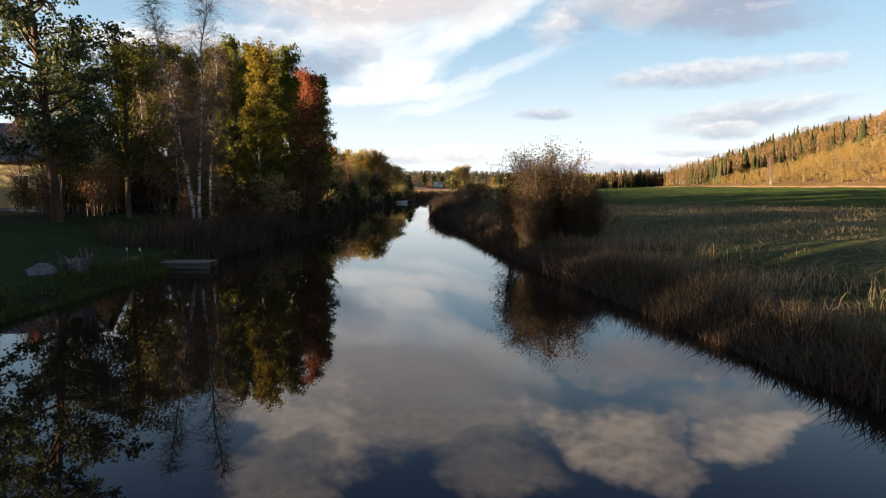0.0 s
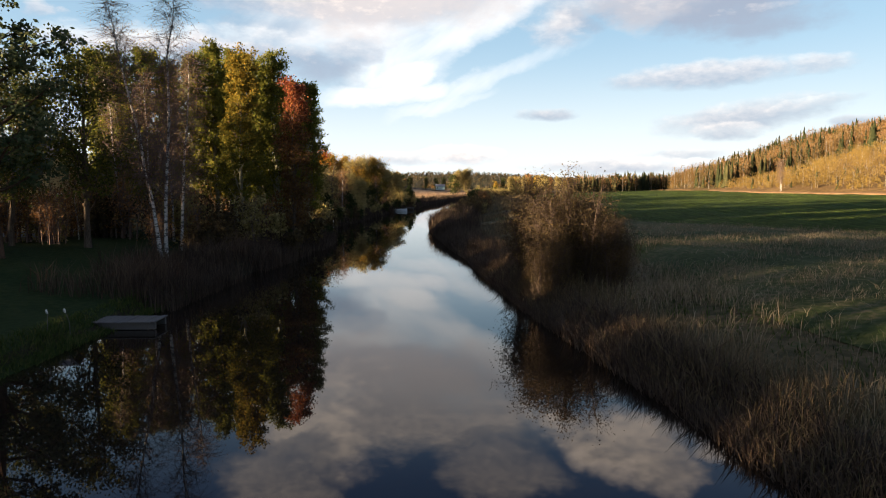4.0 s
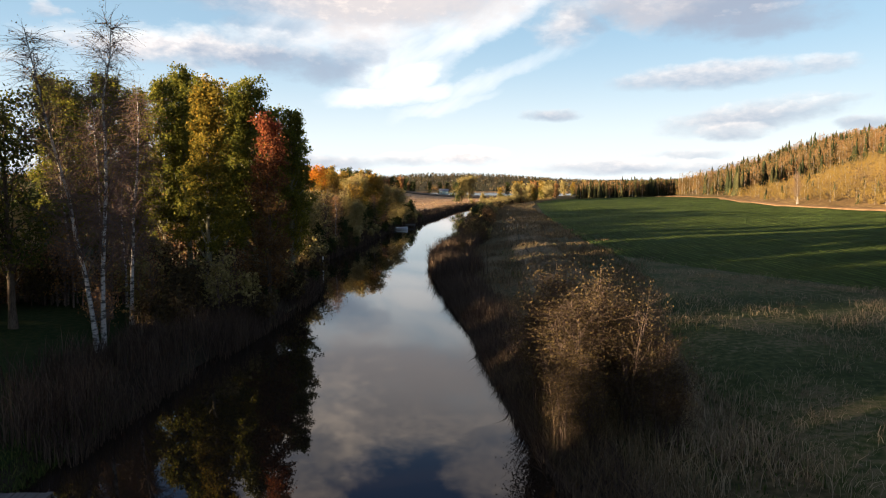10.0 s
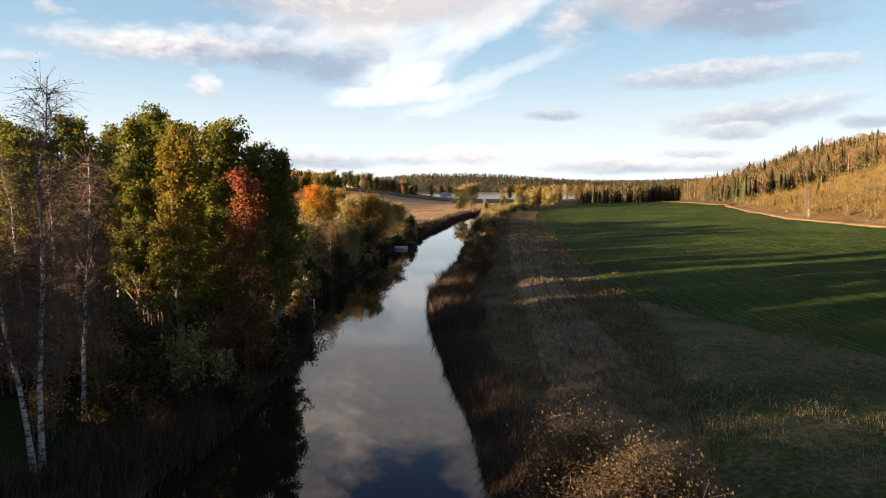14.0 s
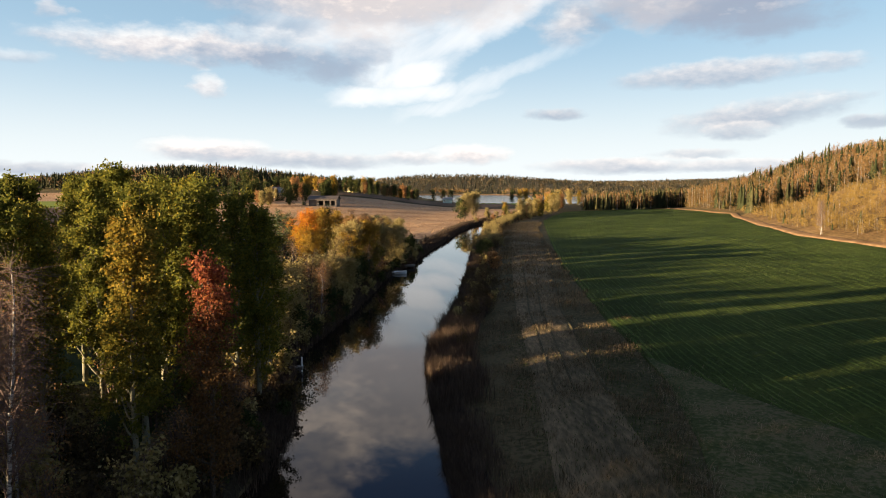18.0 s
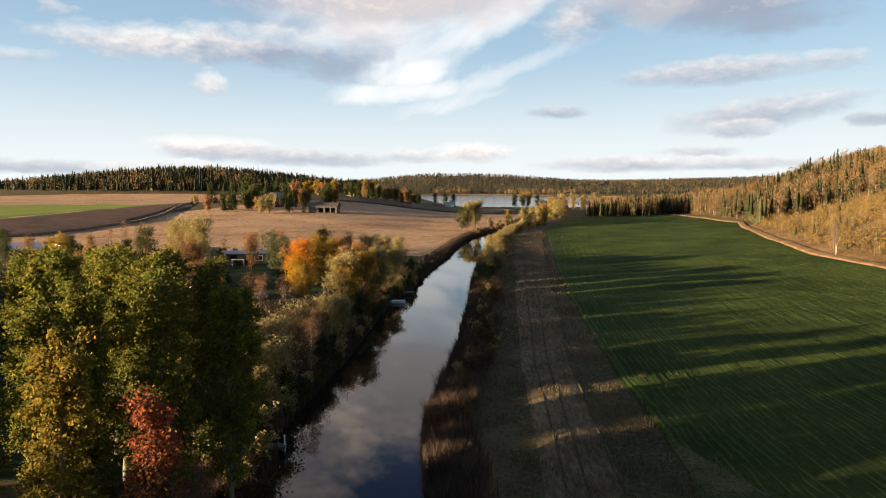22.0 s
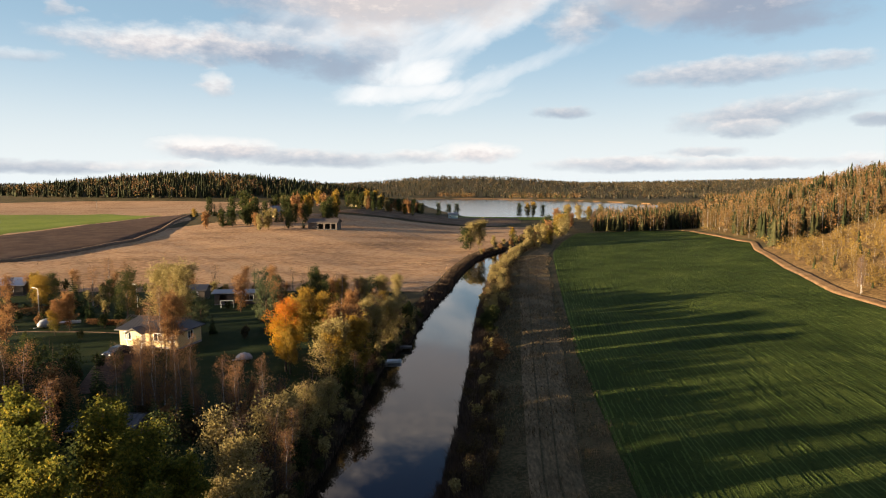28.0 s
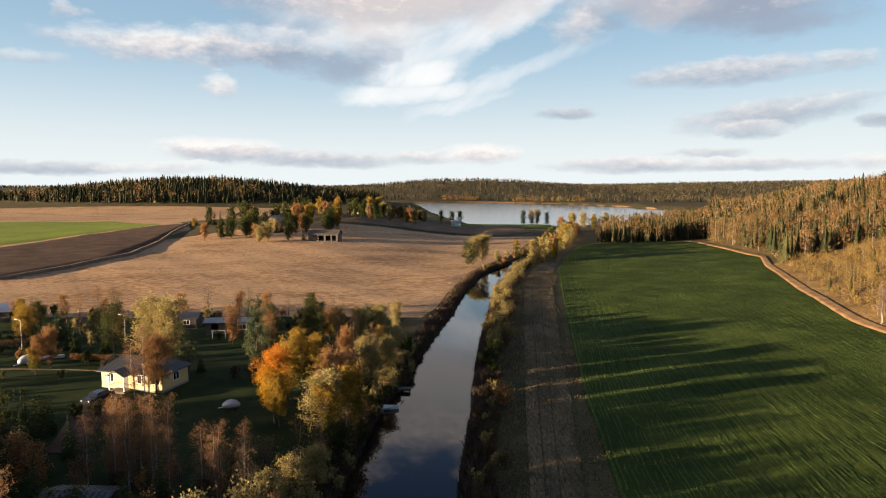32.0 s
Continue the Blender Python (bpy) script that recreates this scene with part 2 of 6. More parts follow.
M_CLEAR = surface("ochre_clearing", [(0, (0.055, 0.036, 0.016)), (0.5, (0.125, 0.078, 0.032)), (0.8, (0.19, 0.122, 0.055)), (1, (0.09, 0.068, 0.025))], -0.12, bump=1.0, bump_scale=12, fine_mix=0.6)
M_FALLOW = surface("brown_fallow", [(0, (0.07, 0.045, 0.028)), (0.6, (0.14, 0.092, 0.056)), (1, (0.21, 0.14, 0.085))], -0.1, bump=0.8, bump_scale=14)
M_ROAD = surface("gravel_road", [(0, (0.09, 0.060, 0.040)), (1, (0.19, 0.135, 0.090))], -0.6, bump=0.5, bump_scale=20)


def crop_material(name, gain=1.0):
    m, n = material(name)
    co = n.add("ShaderNodeNewGeometry").outputs["Position"]
    rot = n.add("ShaderNodeVectorRotate", ins={0: co, "Angle": radians(8)}).outputs[0]
    wob = n.noise(co, 0.05, 2.0)
    x = n.math("ADD", n.add("ShaderNodeSeparateXYZ", ins={0: rot}).outputs[0], n.math("MULTIPLY", wob, 3.0))
    rows = n.math("SINE", n.math("MULTIPLY", x, 6.2832 / 1.5))
    fade = n.noise(co, 0.03, 3.0)
    rows = n.math("MULTIPLY", rows, n.smooth(fade, 0.35, 0.65))
    patch = n.noise(co, 0.09, 5.0)
    grain = n.noise(n.scaled(co, (1, 0.5, 1)), 4.5, 5.0, 0.75)
    f = n.math("ADD", n.math("ADD", n.math("MULTIPLY", patch, 0.55), n.math("MULTIPLY", grain, 0.6)), n.math("MULTIPLY", rows, 0.045))
    col = n.ramp(n.smooth(f, 0.28, 0.88), [(p, tuple(gain * v for v in c)) for p, c in [(0, (0.016, 0.025, 0.007)), (0.45, (0.035, 0.052, 0.012)), (0.8, (0.060, 0.078, 0.018)), (1, (0.088, 0.088, 0.026))]])
    h = n.math("ADD", n.math("MULTIPLY", grain, 0.9), n.math("MULTIPLY", rows, 0.08))
    b = n.add("ShaderNodeBump", ins={"Strength": 1.0, "Distance": 0.3, "Height": h})
    p = n.add("ShaderNodeBsdfPrincipled", ins={"Base Color": col, "Roughness": 0.95, "Specular IOR Level": 0.03, "Normal": b.outputs[0]})
    n.add("ShaderNodeOutputMaterial", ins={0: p.outputs[0]})
    return m


M_CROP = crop_material("winter_crop", 0.98)
M_ROWS = crop_material("winter_crop_rows", 1.75)


def water_material(name, ripple, rough):
    m, n = material(name)
    co = n.add("ShaderNodeNewGeometry").outputs["Position"]
    w = n.noise(n.scaled(co, (1, 0.6, 1)), 0.35, 3.0, 0.5)
    b = n.add("ShaderNodeBump", ins={"Strength": ripple, "Distance": 0.05, "Height": w})
    p = n.add("ShaderNodeBsdfPrincipled", ins={"Base Color": (0.010, 0.007, 0.005, 1), "Roughness": rough, "IOR": 1.333, "Normal": b.outputs[0]})
    n.add("ShaderNodeOutputMaterial", ins={0: p.outputs[0]})
    return m


M_WATER = water_material("dark_still_water", 0.05, 0.015)
M_LAKE = water_material("breeze_ruffled_lake_water", 0.35, 0.13)
M_BARK = surface("grey_brown_bark", [(0, (0.035, 0.026, 0.02)), (1, (0.12, 0.092, 0.07))], 3, bump=0.8, stretch=(1, 1, 0.25))
M_POPBARK = surface("pale_aspen_bark", [(0, (0.08, 0.075, 0.05)), (0.6, (0.20, 0.19, 0.13)), (1, (0.06, 0.05, 0.04))], 2.5, bump=0.5, stretch=(1, 1, 0.4))
M_PINEBARK = surface("pine_bark", [(0, (0.034, 0.025, 0.02)), (1, (0.105, 0.064, 0.042))], 3, bump=0.8, stretch=(1, 1, 0.25))
M_TWIG = surface("red_brown_twigs", [(0, (0.075, 0.053, 0.046)), (1, (0.16, 0.115, 0.096))], 2, bump=0.2)
M_BUSHWOOD = surface("dark_bush_stems", [(0, (0.040, 0.028, 0.023)), (1, (0.092, 0.066, 0.052))], 2, bump=0.2)


def birch_bark():
    m, n = material("white_birch_bark")
    co = n.add("ShaderNodeTexCoord").outputs["Object"]
    spots = n.noise(n.scaled(co, (1.2, 1.2, 3.5)), 1.6, 4.0, 0.7)
    lines = n.noise(n.scaled(co, (2, 2, 16)), 1.5, 3.0)
    f = n.math("MAXIMUM", n.smooth(spots, 0.49, 0.57), n.math("MULTIPLY", n.smooth(lines, 0.60, 0.66), 0.7))
    col = n.mix(f, (0.31, 0.285, 0.26, 1), (0.04, 0.038, 0.033, 1))
    p = n.add("ShaderNodeBsdfPrincipled", ins={"Base Color": col, "Roughness": 0.7})
    n.add("ShaderNodeOutputMaterial", ins={0: p.outputs[0]})
    return m


M_BIRCH = birch_bark()
M_POPLEAF = leafy("green_gold_aspen_leaves", [(0, (0.052, 0.064, 0.014)), (0.5, (0.106, 0.110, 0.019)), (0.85, (0.19, 0.165, 0.024)), (1, (0.29, 0.205, 0.026))], 0.5)
M_GOLDTOP = leafy("gold_topped_leaves", [(0, (0.095, 0.080, 0.016)), (0.5, (0.175, 0.130, 0.020)), (0.85, (0.26, 0.160, 0.022)), (1, (0.14, 0.125, 0.02))], 0.45, low=(5.0, 11.5, [(0, (0.054, 0.062, 0.014)), (0.6, (0.116, 0.112, 0.019)), (1, (0.19, 0.155, 0.022))]))
M_GOLD = leafy("gold_leaves", [(0, (0.10, 0.080, 0.018)), (0.5, (0.23, 0.148, 0.024)), (0.85, (0.33, 0.185, 0.028)), (1, (0.15, 0.13, 0.025))], low=(4.0, 9.0, [(0, (0.05, 0.055, 0.014)), (0.6, (0.12, 0.105, 0.020)), (1, (0.22, 0.16, 0.026))]))
M_ORANGE = leafy("orange_leaves", [(0, (0.32, 0.14, 0.016)), (0.5, (0.42, 0.17, 0.018)), (1, (0.44, 0.11, 0.02))], low=(5.5, 9.0, [(0, (0.22, 0.16, 0.014)), (0.5, (0.36, 0.22, 0.016)), (1, (0.42, 0.19, 0.02))]))
M_YELLOW = leafy("yellow_leaves", [(0, (0.16, 0.115, 0.022)), (0.5, (0.27, 0.175, 0.030)), (1, (0.37, 0.235, 0.045))])
M_RED = leafy("red_rowan_leaves", [(0, (0.120, 0.036, 0.020)), (0.5, (0.23, 0.062, 0.032)), (0.8, (0.31, 0.12, 0.038)), (1, (0.18, 0.105, 0.028))], 0.4, low=(6.4, 10.6, [(0, (0.055, 0.036, 0.018)), (0.6, (0.115, 0.062, 0.026)), (0.9, (0.175, 0.10, 0.030)), (1, (0.12, 0.105, 0.026))]))
M_RUST = leafy("rust_birch_leaves", [(0, (0.13, 0.066, 0.028)), (0.5, (0.235, 0.122, 0.050)), (1, (0.33, 0.19, 0.080))])
M_OLIVE = leafy("olive_willow_leaves", [(0, (0.12, 0.10, 0.036)), (0.5, (0.24, 0.19, 0.070)), (1, (0.36, 0.29, 0.13))])
M_BUSH = leafy("brown_bush_leaves", [(0, (0.032, 0.024, 0.013)), (0.6, (0.072, 0.052, 0.025)), (1, (0.135, 0.094, 0.036))])
M_DARKLEAF = leafy("dark_green_leaves", [(0, (0.018, 0.028, 0.010)), (0.7, (0.043, 0.054, 0.017)), (1, (0.115, 0.10, 0.026))], 0.4)
M_GARDENLEAF = leafy("green_garden_leaves", [(0, (0.030, 0.042, 0.012)), (0.6, (0.078, 0.088, 0.021)), (1, (0.18, 0.145, 0.030))], 0.45)
M_NEEDLE = leafy("spruce_needles", [(0, (0.012, 0.022, 0.008)), (0.6, (0.026, 0.040, 0.013)), (1, (0.055, 0.066, 0.02))], 0.12)
M_PINE = leafy("pine_needles", [(0, (0.032, 0.046, 0.022)), (0.6, (0.066, 0.086, 0.040)), (1, (0.13, 0.13, 0.060))], 0.2)
M_REED = leafy("dry_reed", [(0, (0.030, 0.021, 0.016)), (0.5, (0.064, 0.044, 0.031)), (1, (0.135, 0.098, 0.068))], 0.25)
M_GRASS = leafy("tall_dry_grass", [(0, (0.078, 0.064, 0.037)), (0.45, (0.172, 0.133, 0.085)), (0.8, (0.29, 0.228, 0.15)), (1, (0.10, 0.10, 0.041))], 0.3)
M_DULLGRASS = leafy("dull_field_grass", [(0, (0.050, 0.042, 0.020)), (0.45, (0.110, 0.080, 0.044)), (0.8, (0.20, 0.145, 0.084)), (1, (0.070, 0.072, 0.026))], 0.3)
M_GREENGRASS = leafy("green_grass", [(0, (0.022, 0.036, 0.010)), (0.6, (0.048, 0.070, 0.016)), (1, (0.11, 0.10, 0.034))], 0.3)
M_STRAW = leafy("straw_tufts", [(0, (0.17, 0.10, 0.048)), (0.5, (0.29, 0.18, 0.092)), (1, (0.40, 0.26, 0.14))], 0.3)
M_SHOOT = leafy("crop_shoots", [(0, (0.050, 0.082, 0.009)), (0.6, (0.080, 0.125, 0.013)), (1, (0.13, 0.15, 0.025))], 0.25)
M_FOREST_CON = leafy("wood_conifers", [(0, (0.012, 0.016, 0.007)), (0.5, (0.026, 0.030, 0.012)), (1, (0.056, 0.052, 0.022))], 0.1, True)
M_FOREST_DEC = leafy("wood_autumn_leaves", [(0, (0.060, 0.052, 0.020)), (0.25, (0.105, 0.076, 0.032)), (0.5, (0.155, 0.096, 0.040)), (0.75, (0.18, 0.094, 0.042)), (0.9, (0.125, 0.086, 0.038)), (1, (0.25, 0.160, 0.040))], 0.3, True)
M_FAR_DEC = leafy("far_autumn_leaves", [(0, (0.036, 0.034, 0.020)), (0.5, (0.058, 0.046, 0.026)), (0.85, (0.085, 0.060, 0.032)), (1, (0.14, 0.092, 0.034))], 0.2, True)
M_FAR_CON = leafy("far_wood_conifers", [(0, (0.017, 0.020, 0.014)), (0.5, (0.026, 0.027, 0.019)), (1, (0.042, 0.038, 0.025))], 0.1, True)
M_SCRUB = leafy("yellow_scrub_leaves", [(0, (0.085, 0.058, 0.025)), (0.5, (0.15, 0.10, 0.034)), (0.8, (0.215, 0.142, 0.034)), (1, (0.10, 0.08, 0.03))], 0.3, True)


# ---- meshes from arrays ----
def np_mesh(name, V, Q, mat=None, smooth=False, tint=None):
    V, Q = np.asarray(V, np.float32), np.asarray(Q, np.int32)
    me = bpy.data.meshes.new(name)
    me.vertices.add(len(V))
    me.vertices.foreach_set("co", V.ravel())
    me.loops.add(Q.size)
    me.loops.foreach_set("vertex_index", Q.ravel())
    me.polygons.add(len(Q))
    me.polygons.foreach_set("loop_start", np.arange(0, Q.size, Q.shape[1], dtype=np.int32))
    if smooth:
        me.polygons.foreach_set("use_smooth", np.ones(len(Q), dtype=bool))
    me.update(calc_edges=True)
    if tint is not None:
        a = me.attributes.new("tint", "FLOAT", "POINT")
        a.data.foreach_set("value", np.asarray(tint, np.float32))
    if mat:
        me.materials.append(mat)
    return me


class Bag:
    """Collects pieces of quad mesh."""

    def __init__(self):
        self.v, self.q, self.n, self.t, self.fine = [], [], 0, [], None

    def add(self, V, Q, tint=None):
        self.v.append(np.asarray(V, float)), self.q.append(np.asarray(Q) + self.n)
        self.n += len(V)
        self.t.append(np.full(len(V), 0.0) if tint is None else np.asarray(tint, float))

    def mesh(self, name, mat, smooth=False, tint=False):
        return np_mesh(name, np.concatenate(self.v), np.concatenate(self.q), mat, smooth, np.concatenate(self.t) if tint else None)


def tube(points, radii, sides=5):
    P, r = np.asarray(points, float), np.asarray(radii, float)
    d = np.gradient(P, axis=0)
    d /= np.linalg.norm(d, axis=1)[:, None] + 1e-9
    ref = np.where(np.abs(d[:, 2:3]) > 0.9, np.array([[1.0, 0, 0]]), np.array([[0, 0, 1.0]]))
    u = np.cross(d, ref)
    u /= np.linalg.norm(u, axis=1)[:, None] + 1e-9
    w = np.cross(d, u)
    a = np.arange(sides) * 2 * np.pi / sides
    V = P[:, None] + r[:, None, None] * (np.cos(a)[None, :, None] * u[:, None] + np.sin(a)[None, :, None] * w[:, None])
    k, s = np.meshgrid(np.arange(len(P) - 1), np.arange(sides), indexing="ij")
    s2 = (s + 1) % sides
    Q = np.stack([k * sides + s, k * sides + s2, (k + 1) * sides + s2, (k + 1) * sides + s], -1).reshape(-1, 4)
    return V.reshape(-1, 3), Q


def leaf_quads(C, size, rng, flat=0.0):
    """Small folded leaves at the points C."""
    n = len(C)
    a = rng.normal(size=(n, 3))
    a[:, 2] *= 1 - flat
    a /= np.linalg.norm(a, axis=1)[:, None]
    b = np.cross(a, rng.normal(size=(n, 3)))
    b /= np.linalg.norm(b, axis=1)[:, None] + 1e-9
    s = (size * rng.uniform(0.6, 1.3, n))[:, None]
    V = np.stack([C - a * s, C - b * s * 0.62, C + a * s, C + b * s * 0.62], 1).reshape(-1, 3)
    return V, np.arange(4 * n).reshape(n, 4)


def part(name, data, parent, label=""):
    """A mesh, or a bmesh with its material, as one part of a thing."""
    ob = new(name, data)
    ob.parent = parent
    return tagged(ob, label)


def empty(name, at, label="", category="", group="", kind=""):
    ob = new(name)
    ob.location = at
    ob.empty_display_size = 0.3
    return tagged(ob, label, category, group, kind)


# ---- lie of the land ----
RIVER = np.array([  # y, left bank, right bank
    (-400, -16, 8), (-60, -12, 9), (0, -10.0, 7.6), (7, -9.8, 6.4), (16, -9.8, 5.2), (25, -9.6, 3.9), (30, -9.5, 3.4), (36, -9.3, 2.9),
    (43, -8.6, 2.5), (52, -8.0, 1.5), (59, -8.6, 1.0), (70, -11.2, 0.3), (76, -11.0, 0.4), (81, -10.4, 1.1), (88, -9.6, 2.1), (97, -9.0, 3.1),
    (110, -8.4, 4.1), (127, -7.4, 5.5), (139, -4.6, 6.2), (151, -3.9, 7.0), (173, -1.1, 9.0), (195, 2.2, 11.4), (224, 5.4, 14.4), (241, 8.4, 18.0),
    (260, 11.5, 21.0), (275, 16.5, 24.5), (300, 26.0, 32.0), (340, 38.0, 43.0), (420, 58.0, 62.5), (520, 78.0, 82.0), (700, 90.0, 94.0)])
EDGE = np.array([(-400, 110), (60, 92), (120, 85), (167, 85), (178, 86), (212, 96), (266, 112), (293, 123), (364, 124), (400, 150), (430, 185), (560, 245), (700, 300), (1000, 420), (1400, 560)])


def step(v, lo, hi):
    f = np.clip((v - lo) / (hi - lo), 0, 1)
    return f * f * (3 - 2 * f)


def waves(x, y, s, k=0.0):
    return (np.sin(x / s + 1.3 + k) * np.cos(y / s * 0.83 + k * 2) + 0.5 * np.sin(x / s * 2.3 + y / s * 1.7 + k) + 0.3 * np.cos(y / s * 3.1 - x / s * 2.2))


def far_shore(x):
    return np.interp(x, [-330, -107, 0, 100, 197, 252, 290], [1290, 1310, 1350, 1290, 1186, 1030, 840]) + 12 * np.sin(x / 33)


def lake_depth(x, y):
    """Above 0 within the lake."""
    near = np.interp(x, [-330, -70, -25, 15, 133, 240, 290], [1290, 1074, 802, 558, 550, 690, 830]) + 5 * np.sin(x / 21)
    return np.minimum(np.minimum(y - near, far_shore(x) - y), np.minimum(x + 330, 300 - x)) / 12


def land(x, y):
    x, y = np.asarray(x, float), np.asarray(y, float)
    xl, xr = np.interp(y, RIVER[:, 0], RIVER[:, 1]), np.interp(y, RIVER[:, 0], RIVER[:, 2])
    out = np.maximum(xl - x, x - xr)
    fade = step(y, 760, 640)
    out = out + (1 - fade) * 400
    bank = np.where(out < 0, -1.2 * step(-out, 0, 1.8), 0.40 * step(out, 0, 0.9) + 0.9 * step(out, 1.0, np.where((x < (xl + xr) / 2) & (y > 165), 3.2, 11.0)))
    edge = np.interp(y, EDGE[:, 0], EDGE[:, 1])
    right = x > (xl + xr) / 2
    z = bank + np.where(right, 0.022 * np.clip(x - xr - 14, 0, 110), 0)
    hill = step(x - edge, -2, 102) * 23 * step(y, 1500, 700) + step(x - edge, -4, 14) * 1.2
    z = z + np.where(right, hill, 0)
    left = ~right
    mound = 8.5 * np.exp(-(((x + 84) / np.where(x > -84, 62, 95)) ** 2 + ((y - 480) / 120) ** 2))
    slope = 2.2 * step(y, 150, 420) * step(-x, -20, 60)
    woodhill = 30 * np.exp(-(((x + 330) / 210) ** 2 + ((y - 900) / 130) ** 2)) + 5 * np.exp(-(((x + 620) / 200) ** 2 + ((y - 900) / 150) ** 2))
    z = z + np.where(left, (mound + slope) * step(out, 3, 60), 0) + woodhill
    # hills beyond the lake
    far = 34 * np.exp(-(((x - 60) / 330) ** 2 + ((y - 2200) / 420) ** 2)) + 12 * step(y, 1330, 1700)
    far = far + 15 * step(np.hypot(x, y), 1700, 3200) * (1 + 0.3 * waves(x, y, 420)) + 14 * step(x - edge, 120, 700)
    z = z + far
    rough = 0.10 * waves(x, y, 4.1) + 0.22 * waves(x, y, 17.0, 2.0)
    z = z + rough * step(out, 1.0, 8.0) * 0.6
    lk = lake_depth(x, y)
    z = np.where(lk > 0, -1.5 * step(lk, 0, 1), z * step(-lk, -0.1, 1.5) + 0.35 * step(-lk, 0, 0.3) * step(lk, -6, -1))
    return z


def ground_at(x, y):
    return float(land(np.array([x]), np.array([y]))[0])


def sheet(xs, ys, lift=0.0, mat=None, name="sheet"):
    X, Y = np.meshgrid(xs, ys)
    V = np.stack([X, Y, land(X, Y) + lift], -1).reshape(-1, 3)
    n, m = len(xs), len(ys)
    i, j = np.meshgrid(np.arange(m - 1), np.arange(n - 1), indexing="ij")
    Q = np.stack([i * n + j, i * n + j + 1, (i + 1) * n + j + 1, (i + 1) * n + j], -1).reshape(-1, 4)
    return np_mesh(name, V, Q, mat, True)


xs = np.concatenate([-np.geomspace(4600, 205, 32), np.arange(-200, -88, 5.0), np.arange(-88, -20, 2.0), np.arange(-20, 30, 0.6), np.arange(30, 90, 2.0), np.arange(90, 170, 3.5), np.geomspace(170, 4600, 44)])
ys = np.concatenate([-np.geomspace(900, 42, 14), np.arange(-40, 130, 1.1), np.arange(130, 300, 2.0), np.arange(300, 620, 4), np.geomspace(620, 4700, 60)])
ground = tagged(new("ground", sheet(xs, ys, 0.0, M_GROUND, "ground")), "rough grassy river plain with low wooded hills behind", "ground", kind="structure")


def strip(name, left, right, y0, y1, ny, nx, lift, mat, label, category):
    """A field that follows the ground between two lines x(y)."""
    ys = np.linspace(y0, y1, ny)
    f = np.linspace(0, 1, nx)
    X = np.interp(ys, *np.array(left).T)[:, None] * (1 - f) + np.interp(ys, *np.array(right).T)[:, None] * f
    Y = np.repeat(ys[:, None], nx, 1)
    V = np.stack([X, Y, land(X, Y) + lift], -1)
    V[:, 0, 2] -= lift * 0.8
    V[:, -1, 2] -= lift * 0.8
    i, j = np.meshgrid(np.arange(ny - 1), np.arange(nx - 1), indexing="ij")
    Q = np.stack([i * nx + j, i * nx + j + 1, (i + 1) * nx + j + 1, (i + 1) * nx + j], -1).reshape(-1, 4)
    return tagged(new(name, np_mesh(name, V.reshape(-1, 3), Q, mat, True)), label, category, kind="structure")


strip("crop_field", [(-60, 17), (0, 12), (24, 9.0), (33, 9.4), (41, 11.2), (52, 14.0), (62, 16.0), (66, 16.2), (81, 16.6), (100, 18.2), (127, 20.5), (181, 27.5), (246, 36), (275, 40.5), (320, 52), (372, 68)],
      [(-60, 97), (60, 90), (120, 83), (167, 83), (175, 84), (212, 94), (266, 110), (293, 121), (364, 122), (372, 120)], -60, 372, 260, 60, 0.10, M_CROP,
      "green winter crop field with drilled rows", "field")
M_ROUGH = surface("rough_pasture", [(0, (0.017, 0.026, 0.007)), (0.35, (0.032, 0.044, 0.012)), (0.6, (0.054, 0.058, 0.020)), (0.85, (0.105, 0.084, 0.042)), (1, (0.042, 0.052, 0.015))], -0.28, bump=1.0, bump_scale=14, fine_mix=0.5)
strip("rough_pasture", [(-60, 17), (0, 12), (24, 9.0), (33, 9.4), (41, 11.2), (52, 14.0), (62, 16.0), (68, 16.3)], [(-60, 62), (0, 46), (20, 38), (40, 29), (55, 21), (68, 16.6)], -60, 68, 80, 24, 0.15, M_ROUGH,
      "rough green and brown pasture beside the crop", "pasture")
strip("field_track", [(26, 7.6), (40, 5.6), (62, 7.2), (87, 8.8), (126, 12.4), (160, 16.1), (177, 17.5), (233, 24), (263, 29), (320, 44), (372, 62)],
      [(26, 7.9), (40, 10.6), (62, 11.6), (87, 13.4), (126, 18.6), (160, 22.6), (177, 25), (233, 32), (263, 37), (320, 50), (372, 66)], 26, 372, 200, 10, 0.07, M_TRACK,
      "dry mown track of straw grass beside the crop", "track")
TRACK_L = [(40, 5.2), (62, 7.2), (87, 8.8), (126, 12.4), (160, 16.1), (177, 17.5), (233, 24), (263, 29), (320, 44), (372, 62)]
TRACK_R = [(40, 11.0), (62, 11.6), (87, 13.4), (126, 18.6), (160, 22.6), (177, 25), (233, 32), (263, 37), (320, 50), (372, 66)]
M_RUT = surface("wheel_rut", [(0, (0.030, 0.028, 0.014)), (0.6, (0.062, 0.052, 0.026)), (1, (0.12, 0.09, 0.05))], -0.5, bump=0.6, bump_scale=12)
for f in (0.28, 0.55, 1.0):
    mid = [(a[0], a[1] * (1 - f) + b[1] * f) for a, b in zip(TRACK_L, TRACK_R)]
    strip("wheel_rut", [(y, x - 0.13) for y, x in mid], [(y, x + 0.15) for y, x in mid], 60, 372, 200, 4, 0.11, M_RUT, "dark wheel rut along the field track", "track")
